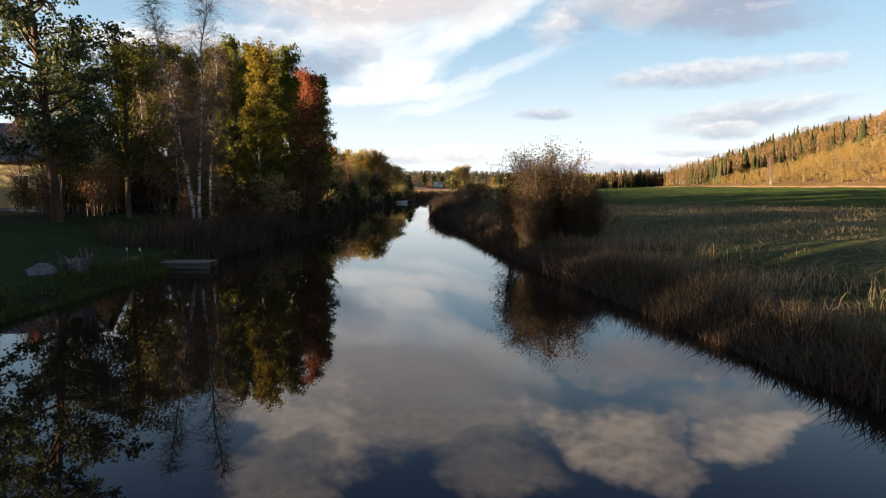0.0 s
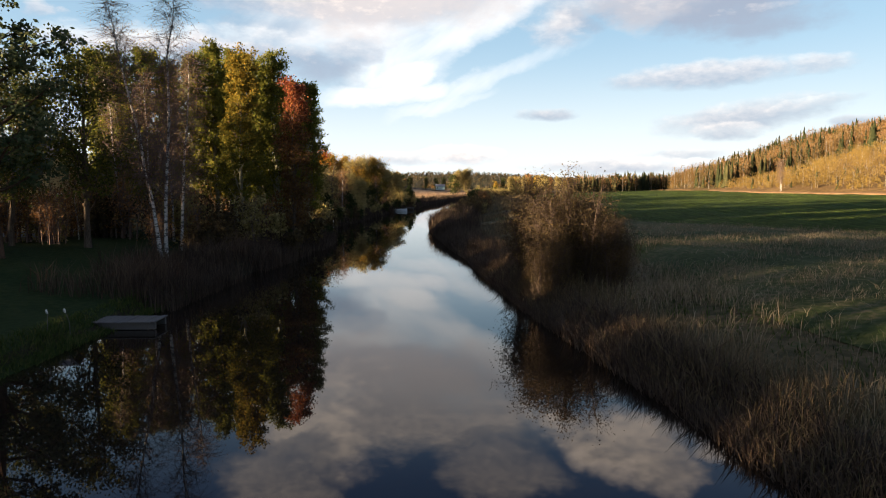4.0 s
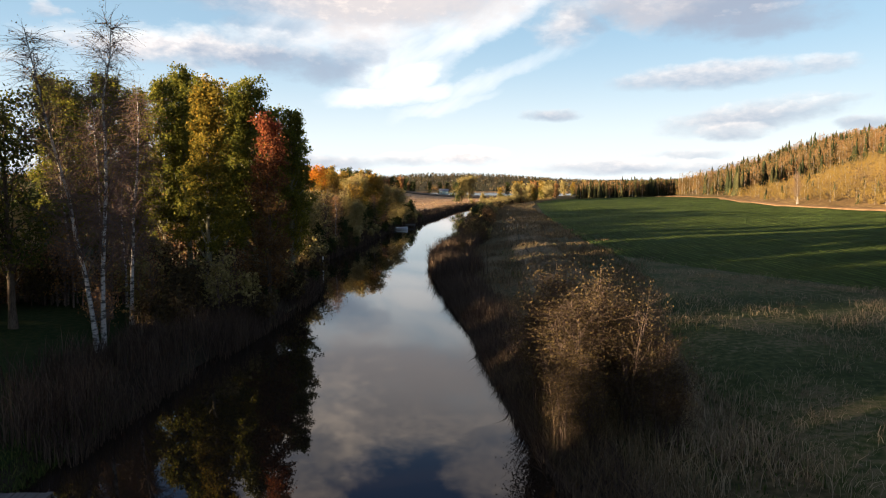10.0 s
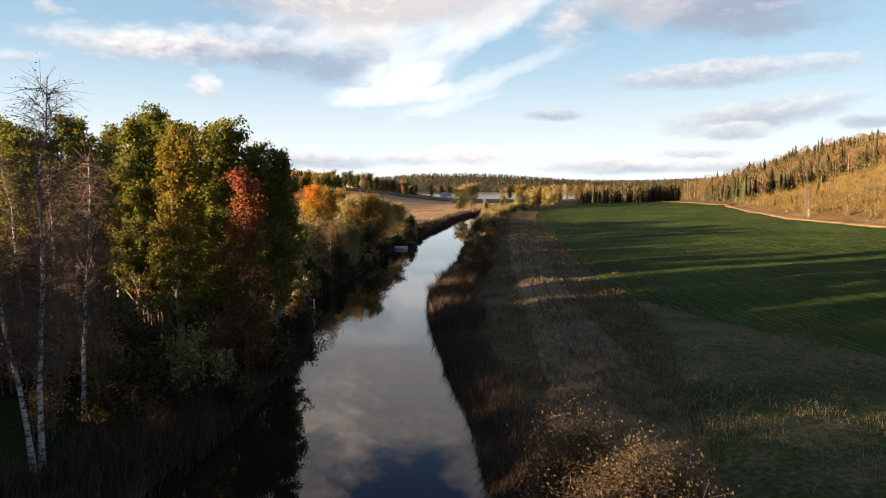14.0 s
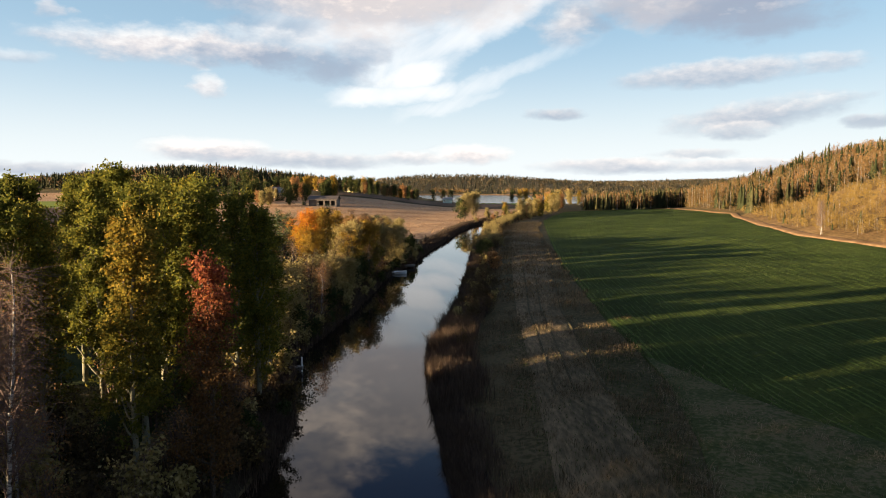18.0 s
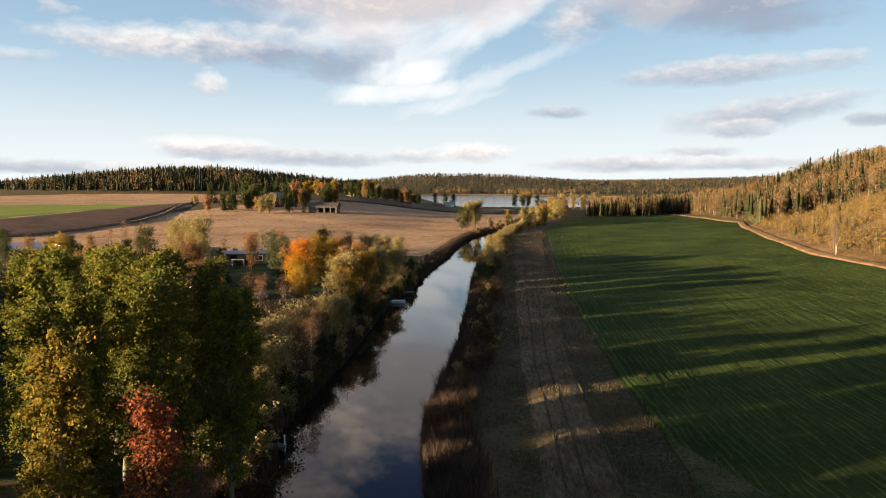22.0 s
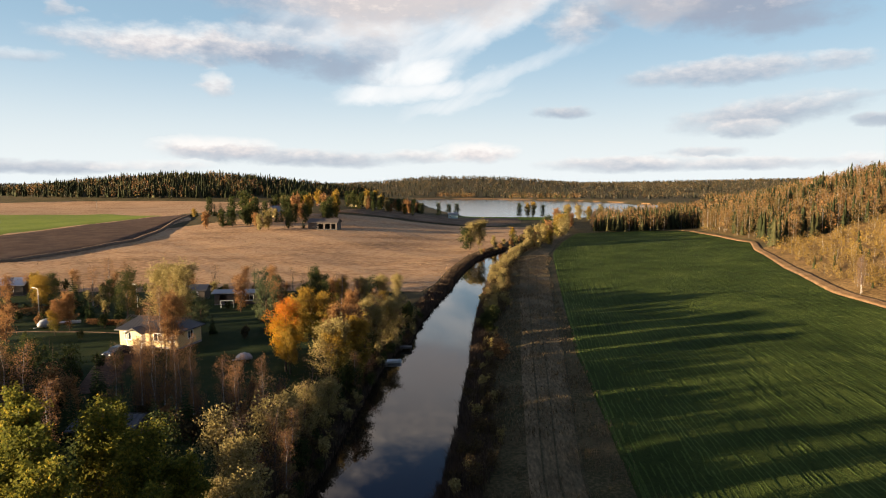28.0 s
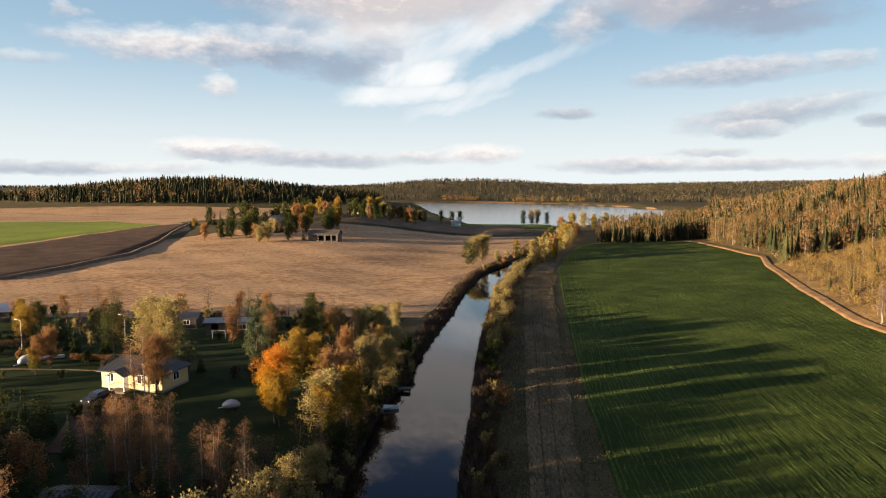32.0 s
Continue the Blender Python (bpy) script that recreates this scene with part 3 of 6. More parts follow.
strip("field_verge", [(60, 90), (120, 83), (167, 83), (175, 84), (212, 94), (266, 110), (293, 121), (364, 122), (372, 120)],
      [(60, 93.2), (120, 86.2), (167, 86), (175, 87), (212, 97), (266, 112.8), (293, 123.5), (364, 124.5), (372, 123)], 60, 372, 160, 8, 0.30, M_VERGE,
      "straw-coloured verge along the crop field", "verge")
strip("hillside_floor", [(-120, 108), (60, 97), (120, 90), (167, 89), (212, 99), (266, 115), (293, 126), (364, 127), (400, 153), (430, 188), (560, 248)], [(-120, 330), (560, 470)], -120, 560, 120, 40, 0.16, M_HILL,
      "leaf-strewn floor of the hillside wood", "slope")
strip("cleared_slope", [(60, 93), (120, 86), (167, 85.8), (175, 86.8), (212, 96.8), (266, 112.6)], [(60, 150), (120, 145), (212, 150), (266, 150)], 60, 266, 60, 24, 0.32, M_CLEAR,
      "cleared slope of ochre grass and brash", "slope")
sx = np.linspace(-140, 275, 60)
X, F = np.meshgrid(sx, np.array([-6.0, 8, 22, 38]), indexing="ij")
i, j = np.meshgrid(np.arange(59), np.arange(3), indexing="ij")
tagged(new("lakeshore_reeds", np_mesh("lakeshore_reeds", np.stack([X, far_shore(X) + F, 0.3 + 1.6 * step(F, -7, 4)], -1).reshape(-1, 3), np.stack([i * 4 + j, i * 4 + j + 1, i * 4 + j + 5, i * 4 + j + 4], -1).reshape(-1, 4), M_VERGE)),
       "pale reeds on the far lake shore", "reeds", kind="structure")
strip("dry_meadow", [(183, -150), (200, -160), (300, -150), (345, -142), (380, -120), (420, -90)],
      [(183, -4.5), (195, -1.5), (224, 1.8), (241, 4.8), (260, 8), (275, 12), (300, 21), (340, 33), (380, 42), (420, 50)], 183, 420, 120, 60, 0.12, M_TAN,
      "wide meadow of dry tan grass", "meadow")
strip("meadow_beyond", [(165, -620), (450, -800), (760, -900)], [(165, -150), (300, -150), (345, -142), (400, -142), (500, -190), (760, -140)], 165, 740, 90, 60, 0.60, M_TAN,
      "far rolling meadow of dry tan grass", "meadow")
strip("ploughed_field", [(225, -262), (330, -200), (470, -182)], [(200, -160), (240, -138), (290, -128), (345, -138), (400, -150), (450, -164)], 225, 450, 60, 30, 0.85, M_SOIL,
      "bare dark brown ploughed field", "field")
strip("far_green_field", [(225, -480), (540, -640)], [(225, -262), (330, -200), (470, -182), (540, -250)], 225, 540, 60, 40, 0.95, M_FARGREEN,
      "bright yellow-green field beyond the plough", "field")
strip("dark_slope_field", [(430, -70), (470, -60), (520, -30)], [(430, 30), (470, 50), (520, 55)], 430, 520, 30, 30, 0.35, M_FALLOW,
      "brown fallow slope below the farmstead", "field")
strip("lakeside_field", [(500, 5), (545, 10)], [(500, 80), (545, 90)], 505, 540, 16, 20, 0.2, M_FARGREEN, "green field at the lake shore", "field")
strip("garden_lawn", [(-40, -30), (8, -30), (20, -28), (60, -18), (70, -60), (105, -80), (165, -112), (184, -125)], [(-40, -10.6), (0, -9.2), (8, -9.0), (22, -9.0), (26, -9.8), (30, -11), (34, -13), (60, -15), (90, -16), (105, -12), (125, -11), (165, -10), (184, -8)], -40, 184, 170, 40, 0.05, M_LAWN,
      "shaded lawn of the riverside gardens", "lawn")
strip("farm_road", [(218, -188), (239, -138), (300, -127.6), (345, -136), (385, -147), (440, -159.5)], [(218, -185), (239, -135.5), (300, -125.2), (345, -133.6), (385, -144.9), (440, -157.6)], 218, 440, 90, 5, 1.1, M_ROAD,
      "pale gravel farm road", "road")

M_MUD = surface("dark_bank_mud", [(0, (0.012, 0.010, 0.007)), (0.6, (0.026, 0.021, 0.013)), (1, (0.045, 0.040, 0.020))], -0.5, bump=0.8, bump_scale=10)
for col, s in ((1, -1), (2, 1)):
    inner = [(y, v[col - 1] - s * 1.4) for y, *v in RIVER.tolist()]
    outer = [(y, v[col - 1] + s * 1.5) for y, *v in RIVER.tolist()]
    a, b = (outer, inner) if s < 0 else (inner, outer)
    strip("river_bank", a, b, -60, 330, 330, 7, 0.035, M_MUD, "dark muddy river bank with sparse grass", "bank")

for name, y0, y1, mat, label in (("water", -900.0, 535.0, M_WATER, "dark mirror-still river water"), ("lake_water", 535.0, 1420.0, M_LAKE, "pale lake water ruffled by a light breeze")):
    tagged(new(name, np_mesh(name, [(-400, y0, 0), (600, y0, 0), (600, y1, 0), (-400, y1, 0)], [[0, 1, 2, 3]], mat)), label, "water", kind="structure")


# ---- trees ----
def grow(seed, h, r, limbs, limb_len, rise, start=0.25, profile="oval", lean=(0, 0), wobble=0.15, twigs=4, twig_len=0.9, droop=0.0, sides=6, wood_sides=3, spread=1.0, twig_r=0.013):
    """Trunk, limbs and twigs. Returns the wood and the points where leaves grow."""
    rng = np.random.default_rng(seed)
    k = 9 if sides > 3 else 5
    f = np.linspace(0, 1, k)
    P = np.stack([lean[0] * f ** 1.3 * h + wobble * np.cumsum(rng.normal(size=k)) * f, lean[1] * f ** 1.3 * h + wobble * np.cumsum(rng.normal(size=k)) * f, f * h], 1)
    bag, fine = Bag(), Bag()
    bag.fine = fine
    rad = r * (1 - f) ** 0.8 + 0.012
    rad[0] *= 1.35
    bag.add(*tube(P, rad, sides))
    tips = []
    az = rng.uniform(0, 6.28)
    for i in range(limbs):
        g = start + (0.97 - start) * (i + rng.uniform(0, 0.7)) / limbs
        az += 2.4 + rng.normal() * 0.35
        b = np.array([np.interp(g, f, P[:, c]) for c in range(3)])
        s = (g - start) / (1 - start)
        shape = {"oval": 0.35 + 0.65 * math.sin(math.pi * min(1, 0.22 + 0.72 * s)), "cone": 1.02 - 0.92 * s, "column": 0.95 - 0.82 * s ** 1.35, "vase": 0.55 + 0.5 * s}[profile]
        L = limb_len * max(0.12, shape) * rng.uniform(0.75, 1.2)
        e0 = radians(rise + rng.normal() * 9)
        n = 5
        d = np.array([math.cos(az), math.sin(az), 0.0])
        t = np.linspace(0, 1, n)
        bend = radians(28) * (1 if droop <= 0 else -1.2 * droop)
        ang = e0 + bend * t
        stepv = np.stack([np.cos(ang) * d[0], np.cos(ang) * d[1], np.sin(ang)], 1) * L / (n - 1)
        Q = b + np.vstack([[0, 0, 0], np.cumsum(stepv[1:], 0)]) + rng.normal(size=(n, 3)) * 0.04 * L * t[:, None]
        rr = np.interp(g, f, rad) * 0.5
        (bag if rr > 0.045 else fine).add(*tube(Q, np.linspace(rr, 0.010, n), max(3, wood_sides)))
        tips.append(Q[2:])
        for j in range(twigs):
            tt = rng.uniform(0.3, 1.0)
            c = np.array([np.interp(tt, t, Q[:, q]) for q in range(3)])
            v = rng.normal(size=3) * spread
            v[2] = v[2] * 0.6 + 0.35 - droop * 1.6
            v += d * 0.7
            v /= np.linalg.norm(v)
            l = twig_len * rng.uniform(0.5, 1.2)
            mid = c + v * l * 0.55
            end = c + v * l + np.array([0, 0, -droop * l * 0.5])
            fine.add(*tube([c, mid, end], [twig_r, twig_r * 0.6, 0.003], 3))
            tips.append(np.array([mid, (mid + end) / 2, end]))
    return bag, np.concatenate(tips)


def leaves(tips, count, size, spread, seed, mat, name="crown", flat=0.0):
    rng = np.random.default_rng(seed + 77)
    C = tips[rng.integers(0, len(tips), count)] + rng.normal(size=(count, 3)) * spread
    C = C[C[:, 2] > 0.15]
    return np_mesh(name, *leaf_quads(C, size, rng, flat), mat)


def tree(name, label, category, wood, bark, crown_mesh, group=""):
    """One tree at the origin: trunk with its limbs, and the crown of leaves."""
    ob = empty(name, (0, 0, 0), label, category, group)
    part("trunk", wood.mesh("trunk", bark, True), ob)
    if wood.fine and wood.fine.n:
        tagged(part("branchwork", wood.fine.mesh("branchwork", M_TWIG, True), ob), kind="stuff")
    if crown_mesh:
        part("crown", crown_mesh, ob)
    return ob


def spruce_crown(seed, h, w, mat, tiers=19, per=12):
    """Drooping fans of needles on whorls round the stem."""
    rng = np.random.default_rng(seed)
    bag = Bag()
    for i in range(tiers):
        f = i / (tiers - 1)
        z = h * (0.06 + 0.94 * f)
        L0 = w * (1 - f) ** 0.85 + 0.10
        n = max(4, int(per * (1 - f * 0.7)))
        for j in range(n):
            a = 6.283 * j / n + rng.uniform(-0.3, 0.3) + i
            L = L0 * rng.uniform(0.65, 1.15)
            d, s = np.array([math.cos(a), math.sin(a), 0]), np.array([-math.sin(a), math.cos(a), 0])
            drop = rng.uniform(0.15, 0.45)
            for t0, t1 in ((0.05, 0.4), (0.35, 0.7), (0.6, 1.0)):
                c0, c1 = d * L * t0, d * L * t1
                c0, c1 = c0 + np.array([0, 0, z - drop * L * t0]), c1 + np.array([0, 0, z - drop * L * t1 + 0.06 * L])
                wd = 0.16 * L0 + 0.09
                sw = s * wd * rng.uniform(0.7, 1.2)
                bag.add([c0 - sw * 0.6 - [0, 0, 0.05], c1 - sw * 0.35 - [0, 0, 0.12 * L], c1 + d * 0.12 * L, c0 + sw * 0.2], [[0, 1, 2, 3]])
                bag.add([c0 + sw * 0.6 - [0, 0, 0.05], c0 - sw * 0.2, c1 + d * 0.10 * L, c1 + sw * 0.35 - [0, 0, 0.12 * L]], [[0, 1, 2, 3]])
    return bag.mesh("crown", mat)


def make_spruce(seed, h, w, label, group=""):
    bag = Bag()
    bag.add(*tube([(0, 0, -0.2), (0, 0, h * 0.5), (0, 0, h)], [h * 0.016, h * 0.009, 0.02], 6))
    return tree("spruce_tree", label, "tree", bag, M_BARK, spruce_crown(seed, h, w, M_NEEDLE), group)


def place(proto, x, y, turn=0.0, size=1.0, wide=None, z=None, lean=0.0, label="", sink=0.12):
    """A copy of a thing on the ground; the low sun's way to the yellow house stays open."""
    if -115 < x < -50 and abs(y - 131 - 0.325 * (x + 45)) < 6 and size > 0.5:
        return None
    w = size if wide is None else wide
    m = Matrix.Translation((x, y, (ground_at(x, y) if z is None else z) - sink)) @ Euler((0, radians(lean), radians(turn))).to_matrix().to_4x4() @ Matrix.Diagonal((w, w, size, 1))
    ob = copy_thing(proto, m)
    return tagged(ob, label)


def mass(name, label, category, items):
    """Many copies too far off to tell apart, joined: one mesh a material under one root."""
    bags = {}
    for pr, x, y, turn, s in items:
        M = np.array(pose(x, y, ground_at(x, y) - 0.1, 0, 0, turn) @ Matrix.Diagonal((s, s, s, 1)))
        for o in pr.children:
            me = o.data
            V = np.empty(len(me.vertices) * 3)
            me.vertices.foreach_get("co", V)
            Q = np.empty(len(me.loops), dtype=np.int32)
            me.loops.foreach_get("vertex_index", Q)
            key = (o.name.split(".")[0], me.materials[0].name)
            bags.setdefault(key, Bag()).add(V.reshape(-1, 3) @ M[:3, :3].T + M[:3, 3], Q.reshape(-1, 4))
    root = empty(name, (0, 0, 0), label, category, kind="stuff")
    for (nm, mt), b in bags.items():
        tagged(part(nm, b.mesh(nm, bpy.data.materials[mt]), root), kind="stuff")
    return root


PROTOS = []


def proto(ob):
    PROTOS.append(ob)
    return ob


def drop_protos():
    for ob in PROTOS:
        for o in (*ob.children_recursive, ob):
            bpy.data.objects.remove(o)


# tall aspens, green turning gold
ASPENS = []
for s in range(3):
    wood, tips = grow(10 + s, 13.6, 0.17, 42, 3.5, 54, 0.10, "column", wobble=0.10, twigs=6, twig_len=0.9)
    ASPENS.append(proto(tree("aspen_tree", "tall aspen with green leaves turning gold", "tree", wood, M_POPBARK, leaves(tips, 17000, 0.088, 0.15, s, M_POPLEAF), "riverside aspens")))
rng = np.random.default_rng(4)
# the two at y 70 and 71, mostly hidden, are added to shade the field
for k, (x, y, s) in enumerate([(-11.6, 55, 1.0), (-14.2, 52.5, 0.97), (-16.6, 56, 1.02), (-13.6, 58.5, 1.0), (-10.3, 59.5, 0.92), (-19.2, 58, 1.0), (-17.0, 61.5, 0.98), (-21.5, 54.5, 0.98),
                               (-13.2, 64.5, 0.96), (-16.2, 66.5, 0.97), (-19.4, 65.5, 0.98), (-22.4, 62, 0.97), (-18.5, 51.0, 0.86), (-11.2, 65.5, 0.85), (-24.2, 53.5, 0.95), (-21.3, 49.6, 0.88), (-18.0, 71.0, 0.88), (-22.5, 70.0, 0.92), (-26.0, 59.0, 0.92)]):
    place(ASPENS[k % 3], x, y, rng.uniform(0, 360), s, s * rng.uniform(0.9, 1.12))

# gold aspen and red rowan in front of them
wood, tips = grow(31, 12.2, 0.14, 34, 2.3, 36, 0.2, "cone", twigs=5)
g = proto(tree("young_aspen", "slender aspen with gold and olive leaves", "tree", wood, M_POPBARK, leaves(tips, 14000, 0.082, 0.13, 31, M_GOLDTOP)))
place(g, -12.2, 47.2, 20, 1.0)
wood, tips = grow(32, 11.0, 0.11, 42, 1.95, 34, 0.08, "cone", twigs=6, twig_len=0.7)
g = proto(tree("rowan_tree", "red autumn rowan at the water's edge", "tree", wood, M_BARK, leaves(tips, 12000, 0.070, 0.13, 32, M_RED)))
place(g, -8.8, 46.8, 0, 1.0)

# bare birches
BIRCH = []
for s, (h, lean) in enumerate([(12.8, (-0.16, 0.0)), (13.6, (0.07, 0.0)), (11.0, (0.07, 0.0)), (12.2, (0.0, 0.0))]):
    wood, tips = grow(50 + s, h, 0.085, 50, 2.2, 62, 0.22, "column", lean=lean, wobble=0.12, twigs=20, twig_len=1.15, droop=0.22, spread=0.9, twig_r=0.0095)
    BIRCH.append(proto(tree("birch_tree", "white-barked birch, almost bare of leaves", "tree", wood, M_BIRCH, leaves(tips, 900, 0.04, 0.15, s, M_RUST), "riverside birches")))
place(BIRCH[0], -13.2, 36.8, 0), place(BIRCH[1], -13.1, 37.1, 0), place(BIRCH[2], -13.9, 41.3, 0)
place(BIRCH[3], -15.6, 44.5, 40, 0.7), place(BIRCH[3], -17.8, 46.5, 140, 0.85), place(BIRCH[1], -20.6, 48.5, 200, 0.8), place(BIRCH[3], 86.4, 167.4, 90, 0.66), place(BIRCH[2], 87.0, 167.8, 10, 0.7, lean=-9)

# rusty birches in the garden wood
RUST = []
for s in range(3):
    wood, tips = grow(70 + s, 9.6, 0.085, 34, 1.9, 55, 0.07, "oval", twigs=9, twig_len=1.0, twig_r=0.011)
    RUST.append(proto(tree("rusty_birch", "slender birch with thin rust-coloured leaves", "tree", wood, M_BIRCH, leaves(tips, 2600, 0.055, 0.14, s, M_RUST), "garden birches")))
for k, (x, y, s) in enumerate([(-31.8, 103.7, 0.78), (-30.4, 101, 0.75), (-28.6, 100, 0.82), (-27.0, 101.5, 0.78), (-27.8, 103.2, 0.85), (-30.9, 102.6, 0.82), (-32.4, 105.0, 0.8), (-29.2, 101.4, 0.86), (-25.6, 99.5, 0.75), (-24.0, 98.5, 0.7), (-33.2, 101, 0.7), (-29.6, 104.5, 0.78), (-26.4, 104, 0.8),
                               (-20.5, 97.5, 0.75), (-18.8, 96.5, 0.72), (-19.6, 99.2, 0.7), (-17.2, 99.5, 0.72), (-8.8, 131, 0.9), (-12.5, 86.5, 0.6), (-10.8, 83.5, 0.62), (-11.6, 88.0, 0.62), (-69, 169, 0.95), (-66, 170, 0.9), (-71, 166, 0.85),
                               (-40.6, 128.6, 1.0), (-39.4, 129.6, 0.9), (-41.5, 127.6, 0.8), (-43.5, 140.5, 1.0), (-42, 141, 0.9), (-62, 142, 0.6), (-37, 92, 1.0), (-41, 95, 0.95), (-35, 84, 0.95), (-30, 84, 0.9), (-22, 45, 0.45), (-20, 42, 0.4), (-25, 48, 0.6), (-26, 42, 0.6),
                               (-19.2, 46, 0.4), (-10.4, 142, 0.75), (-14, 148, 0.8), (-17.5, 151, 0.85), (-10, 150, 0.7), (-9, 109, 0.6)]):
    place(RUST[k % 3], x, y, rng.uniform(0, 360), s, s * rng.uniform(0.85, 1.15))

# orange, gold and olive trees on the bank by the boat
def broad(seed, h, w, mat, label, count=11000, size=0.088, name="broadleaf_tree", bark=None, start=0.18, rise=45):
    wood, tips = grow(seed, h, h * 0.016, 30, w, rise, start, "oval", twigs=6, twig_len=w * 0.4)
    return proto(tree(name, label, "tree", wood, bark or M_BARK, leaves(tips, count, size, w * 0.085, seed, mat)))
ORANGE = broad(91, 8.6, 2.9, M_ORANGE, "orange autumn maple in the garden")
GOLD = broad(92, 8.4, 2.7, M_GOLD, "gold autumn tree on the river bank")
YELLOW = broad(93, 8.0, 2.6, M_YELLOW, "yellow autumn tree in full leaf")
OLIVE = broad(94, 7.0, 3.2, M_OLIVE, "grey-olive willow on the river bank", rise=55, start=0.1, name="willow_tree")
DARK = broad(95, 9.5, 3.4, M_DARKLEAF, "dark green broadleaf garden tree", count=7000, size=0.105)
RUSTY = broad(96, 8.0, 2.6, M_RUST, "rust-brown tree in autumn leaf")
FAR = {}
for key, sd, hh, ww, mt, lb in [("gold", 192, 8.4, 2.7, M_GOLD, "gold autumn tree in the distance"), ("yellow", 193, 8.0, 2.6, M_YELLOW, "yellow autumn tree in the distance"), ("olive", 194, 7.2, 3.0, M_OLIVE, "grey-olive willow in the distance"),
                                ("dark", 195, 9.5, 3.2, M_DARKLEAF, "dark green tree in the distance"), ("rusty", 196, 8.0, 2.6, M_RUST, "rust-brown autumn tree in the distance")]:
    wood_, tips = grow(sd, hh, hh * 0.014, 18, ww * 0.95, 50, 0.05, "oval", twigs=3, twig_len=ww * 0.4)
    FAR[key] = proto(tree("broadleaf_tree", lb, "tree", wood_, M_BARK, leaves(tips, 1150, 0.31, ww * 0.15, sd, mt)))
for pr, x, y, s in [(ORANGE, -19.4, 118, 1.0), (YELLOW, -18.6, 117, 0.75), (GOLD, -17.6, 128, 1.0), (GOLD, -15.3, 126, 0.98), (YELLOW, -20.0, 126, 0.95), (OLIVE, -12.6, 113.5, 1.05), (GOLD, -11.2, 112.5, 0.8), (RUSTY, -10.6, 121, 1.0),
                    (GOLD, -9.6, 116, 0.95), (RUSTY, -13.2, 122, 0.95), (OLIVE, -8.8, 131, 0.9), (OLIVE, -7.6, 137, 0.85), (OLIVE, -10.2, 135, 0.9), (OLIVE, -11.4, 96, 0.72), (OLIVE, -12.4, 92.5, 0.75), (OLIVE, -10.6, 101, 0.62),
                    (OLIVE, -13.6, 79.5, 0.8), (OLIVE, -12.8, 75.5, 0.7), (GOLD, -13.6, 72.5, 0.6), (OLIVE, -42.6, 140, 1.4), (OLIVE, -47.5, 144, 1.35), (RUSTY, -39.2, 129.2, 0.95), (YELLOW, -76, 157, 0.85), (DARK, -56, 150, 0.85), (DARK, -22, 149, 0.8), (GOLD, -62, 138, 0.45), (YELLOW, -28, 168, 0.3),
                    (RUSTY, -62, 142, 0.75), (YELLOW, -9.5, 145, 0.75), (RUSTY, -14, 140, 0.8)]:
    place(pr, x, y, rng.uniform(0, 360), s, s * rng.uniform(0.92, 1.1))

# dark pines and broadleaf trees round the first house
PINES = []
for s in range(2):
    wood, tips = grow(120 + s, 11.0, 0.24, 28, 3.4, 12, 0.22, "oval", twigs=8, twig_len=1.0)
    PINES.append(proto(tree("pine_tree", "dark garden pine with a broad crown", "tree", wood, M_PINEBARK, leaves(tips, 5200, 0.13, 0.2, s, M_PINE, flat=0.3))))
wood_, tips = grow(125, 18.5, 0.25, 58, 3.4, 16, 0.15, "oval", twigs=9, twig_len=1.0)
FINEPINE = proto(tree("pine_tree", "dark garden pine with a tall bare trunk", "tree", wood_, M_PINEBARK, leaves(tips, 24000, 0.105, 0.16, 5, M_PINE, flat=0.2)))
place(FINEPINE, -18.5, 32.7, 30, 1.0), place(FINEPINE, -25.2, 33.4, 160, 0.85, 0.95)
wood_, tips = grow(126, 9.6, 0.16, 30, 3.2, 42, 0.2, "oval", twigs=9, twig_len=1.1)
FINEDARK = proto(tree("broadleaf_tree", "dark green garden tree with thinning leaves", "tree", wood_, M_BARK, leaves(tips, 8200, 0.088, 0.20, 6, M_GARDENLEAF)))
place(FINEDARK, -17.6, 38.4, 0, 0.95), place(FINEDARK, -21.0, 37.6, 90, 0.85), place(FINEDARK, -22.5, 41.5, 200, 0.85)
for k, (x, y, s) in enumerate([(-30, 30, 0.7), (-36, 24, 0.75), (-43, 34, 0.72), (-41, 39, 0.65), (-45, 42, 0.65), (-34, 35, 0.6), (-28, 140, 0.75), (-39, 140, 0.55), (-34, 10, 0.85), (-40, 0, 0.85)]):
    place(PINES[k % 2], x, y, rng.uniform(0, 360), s)
# unseen trees on the sunward side, added to shade the house and near banks
for x, y, s in [(-47, 22, 0.85), (-50, 27, 0.9), (-48, 32, 0.7), (-46, 17, 0.8), (-46, 38.2, 0.85), (-47, 42, 0.8), (-44.5, 35.2, 0.75), (-34, -6, 0.9), (-38, -16, 1.0), (-34, -28, 1.0), (-40, -40, 1.0), (-32, -52, 1.0)]:
    place(DARK, x, y, rng.uniform(0, 360), s)

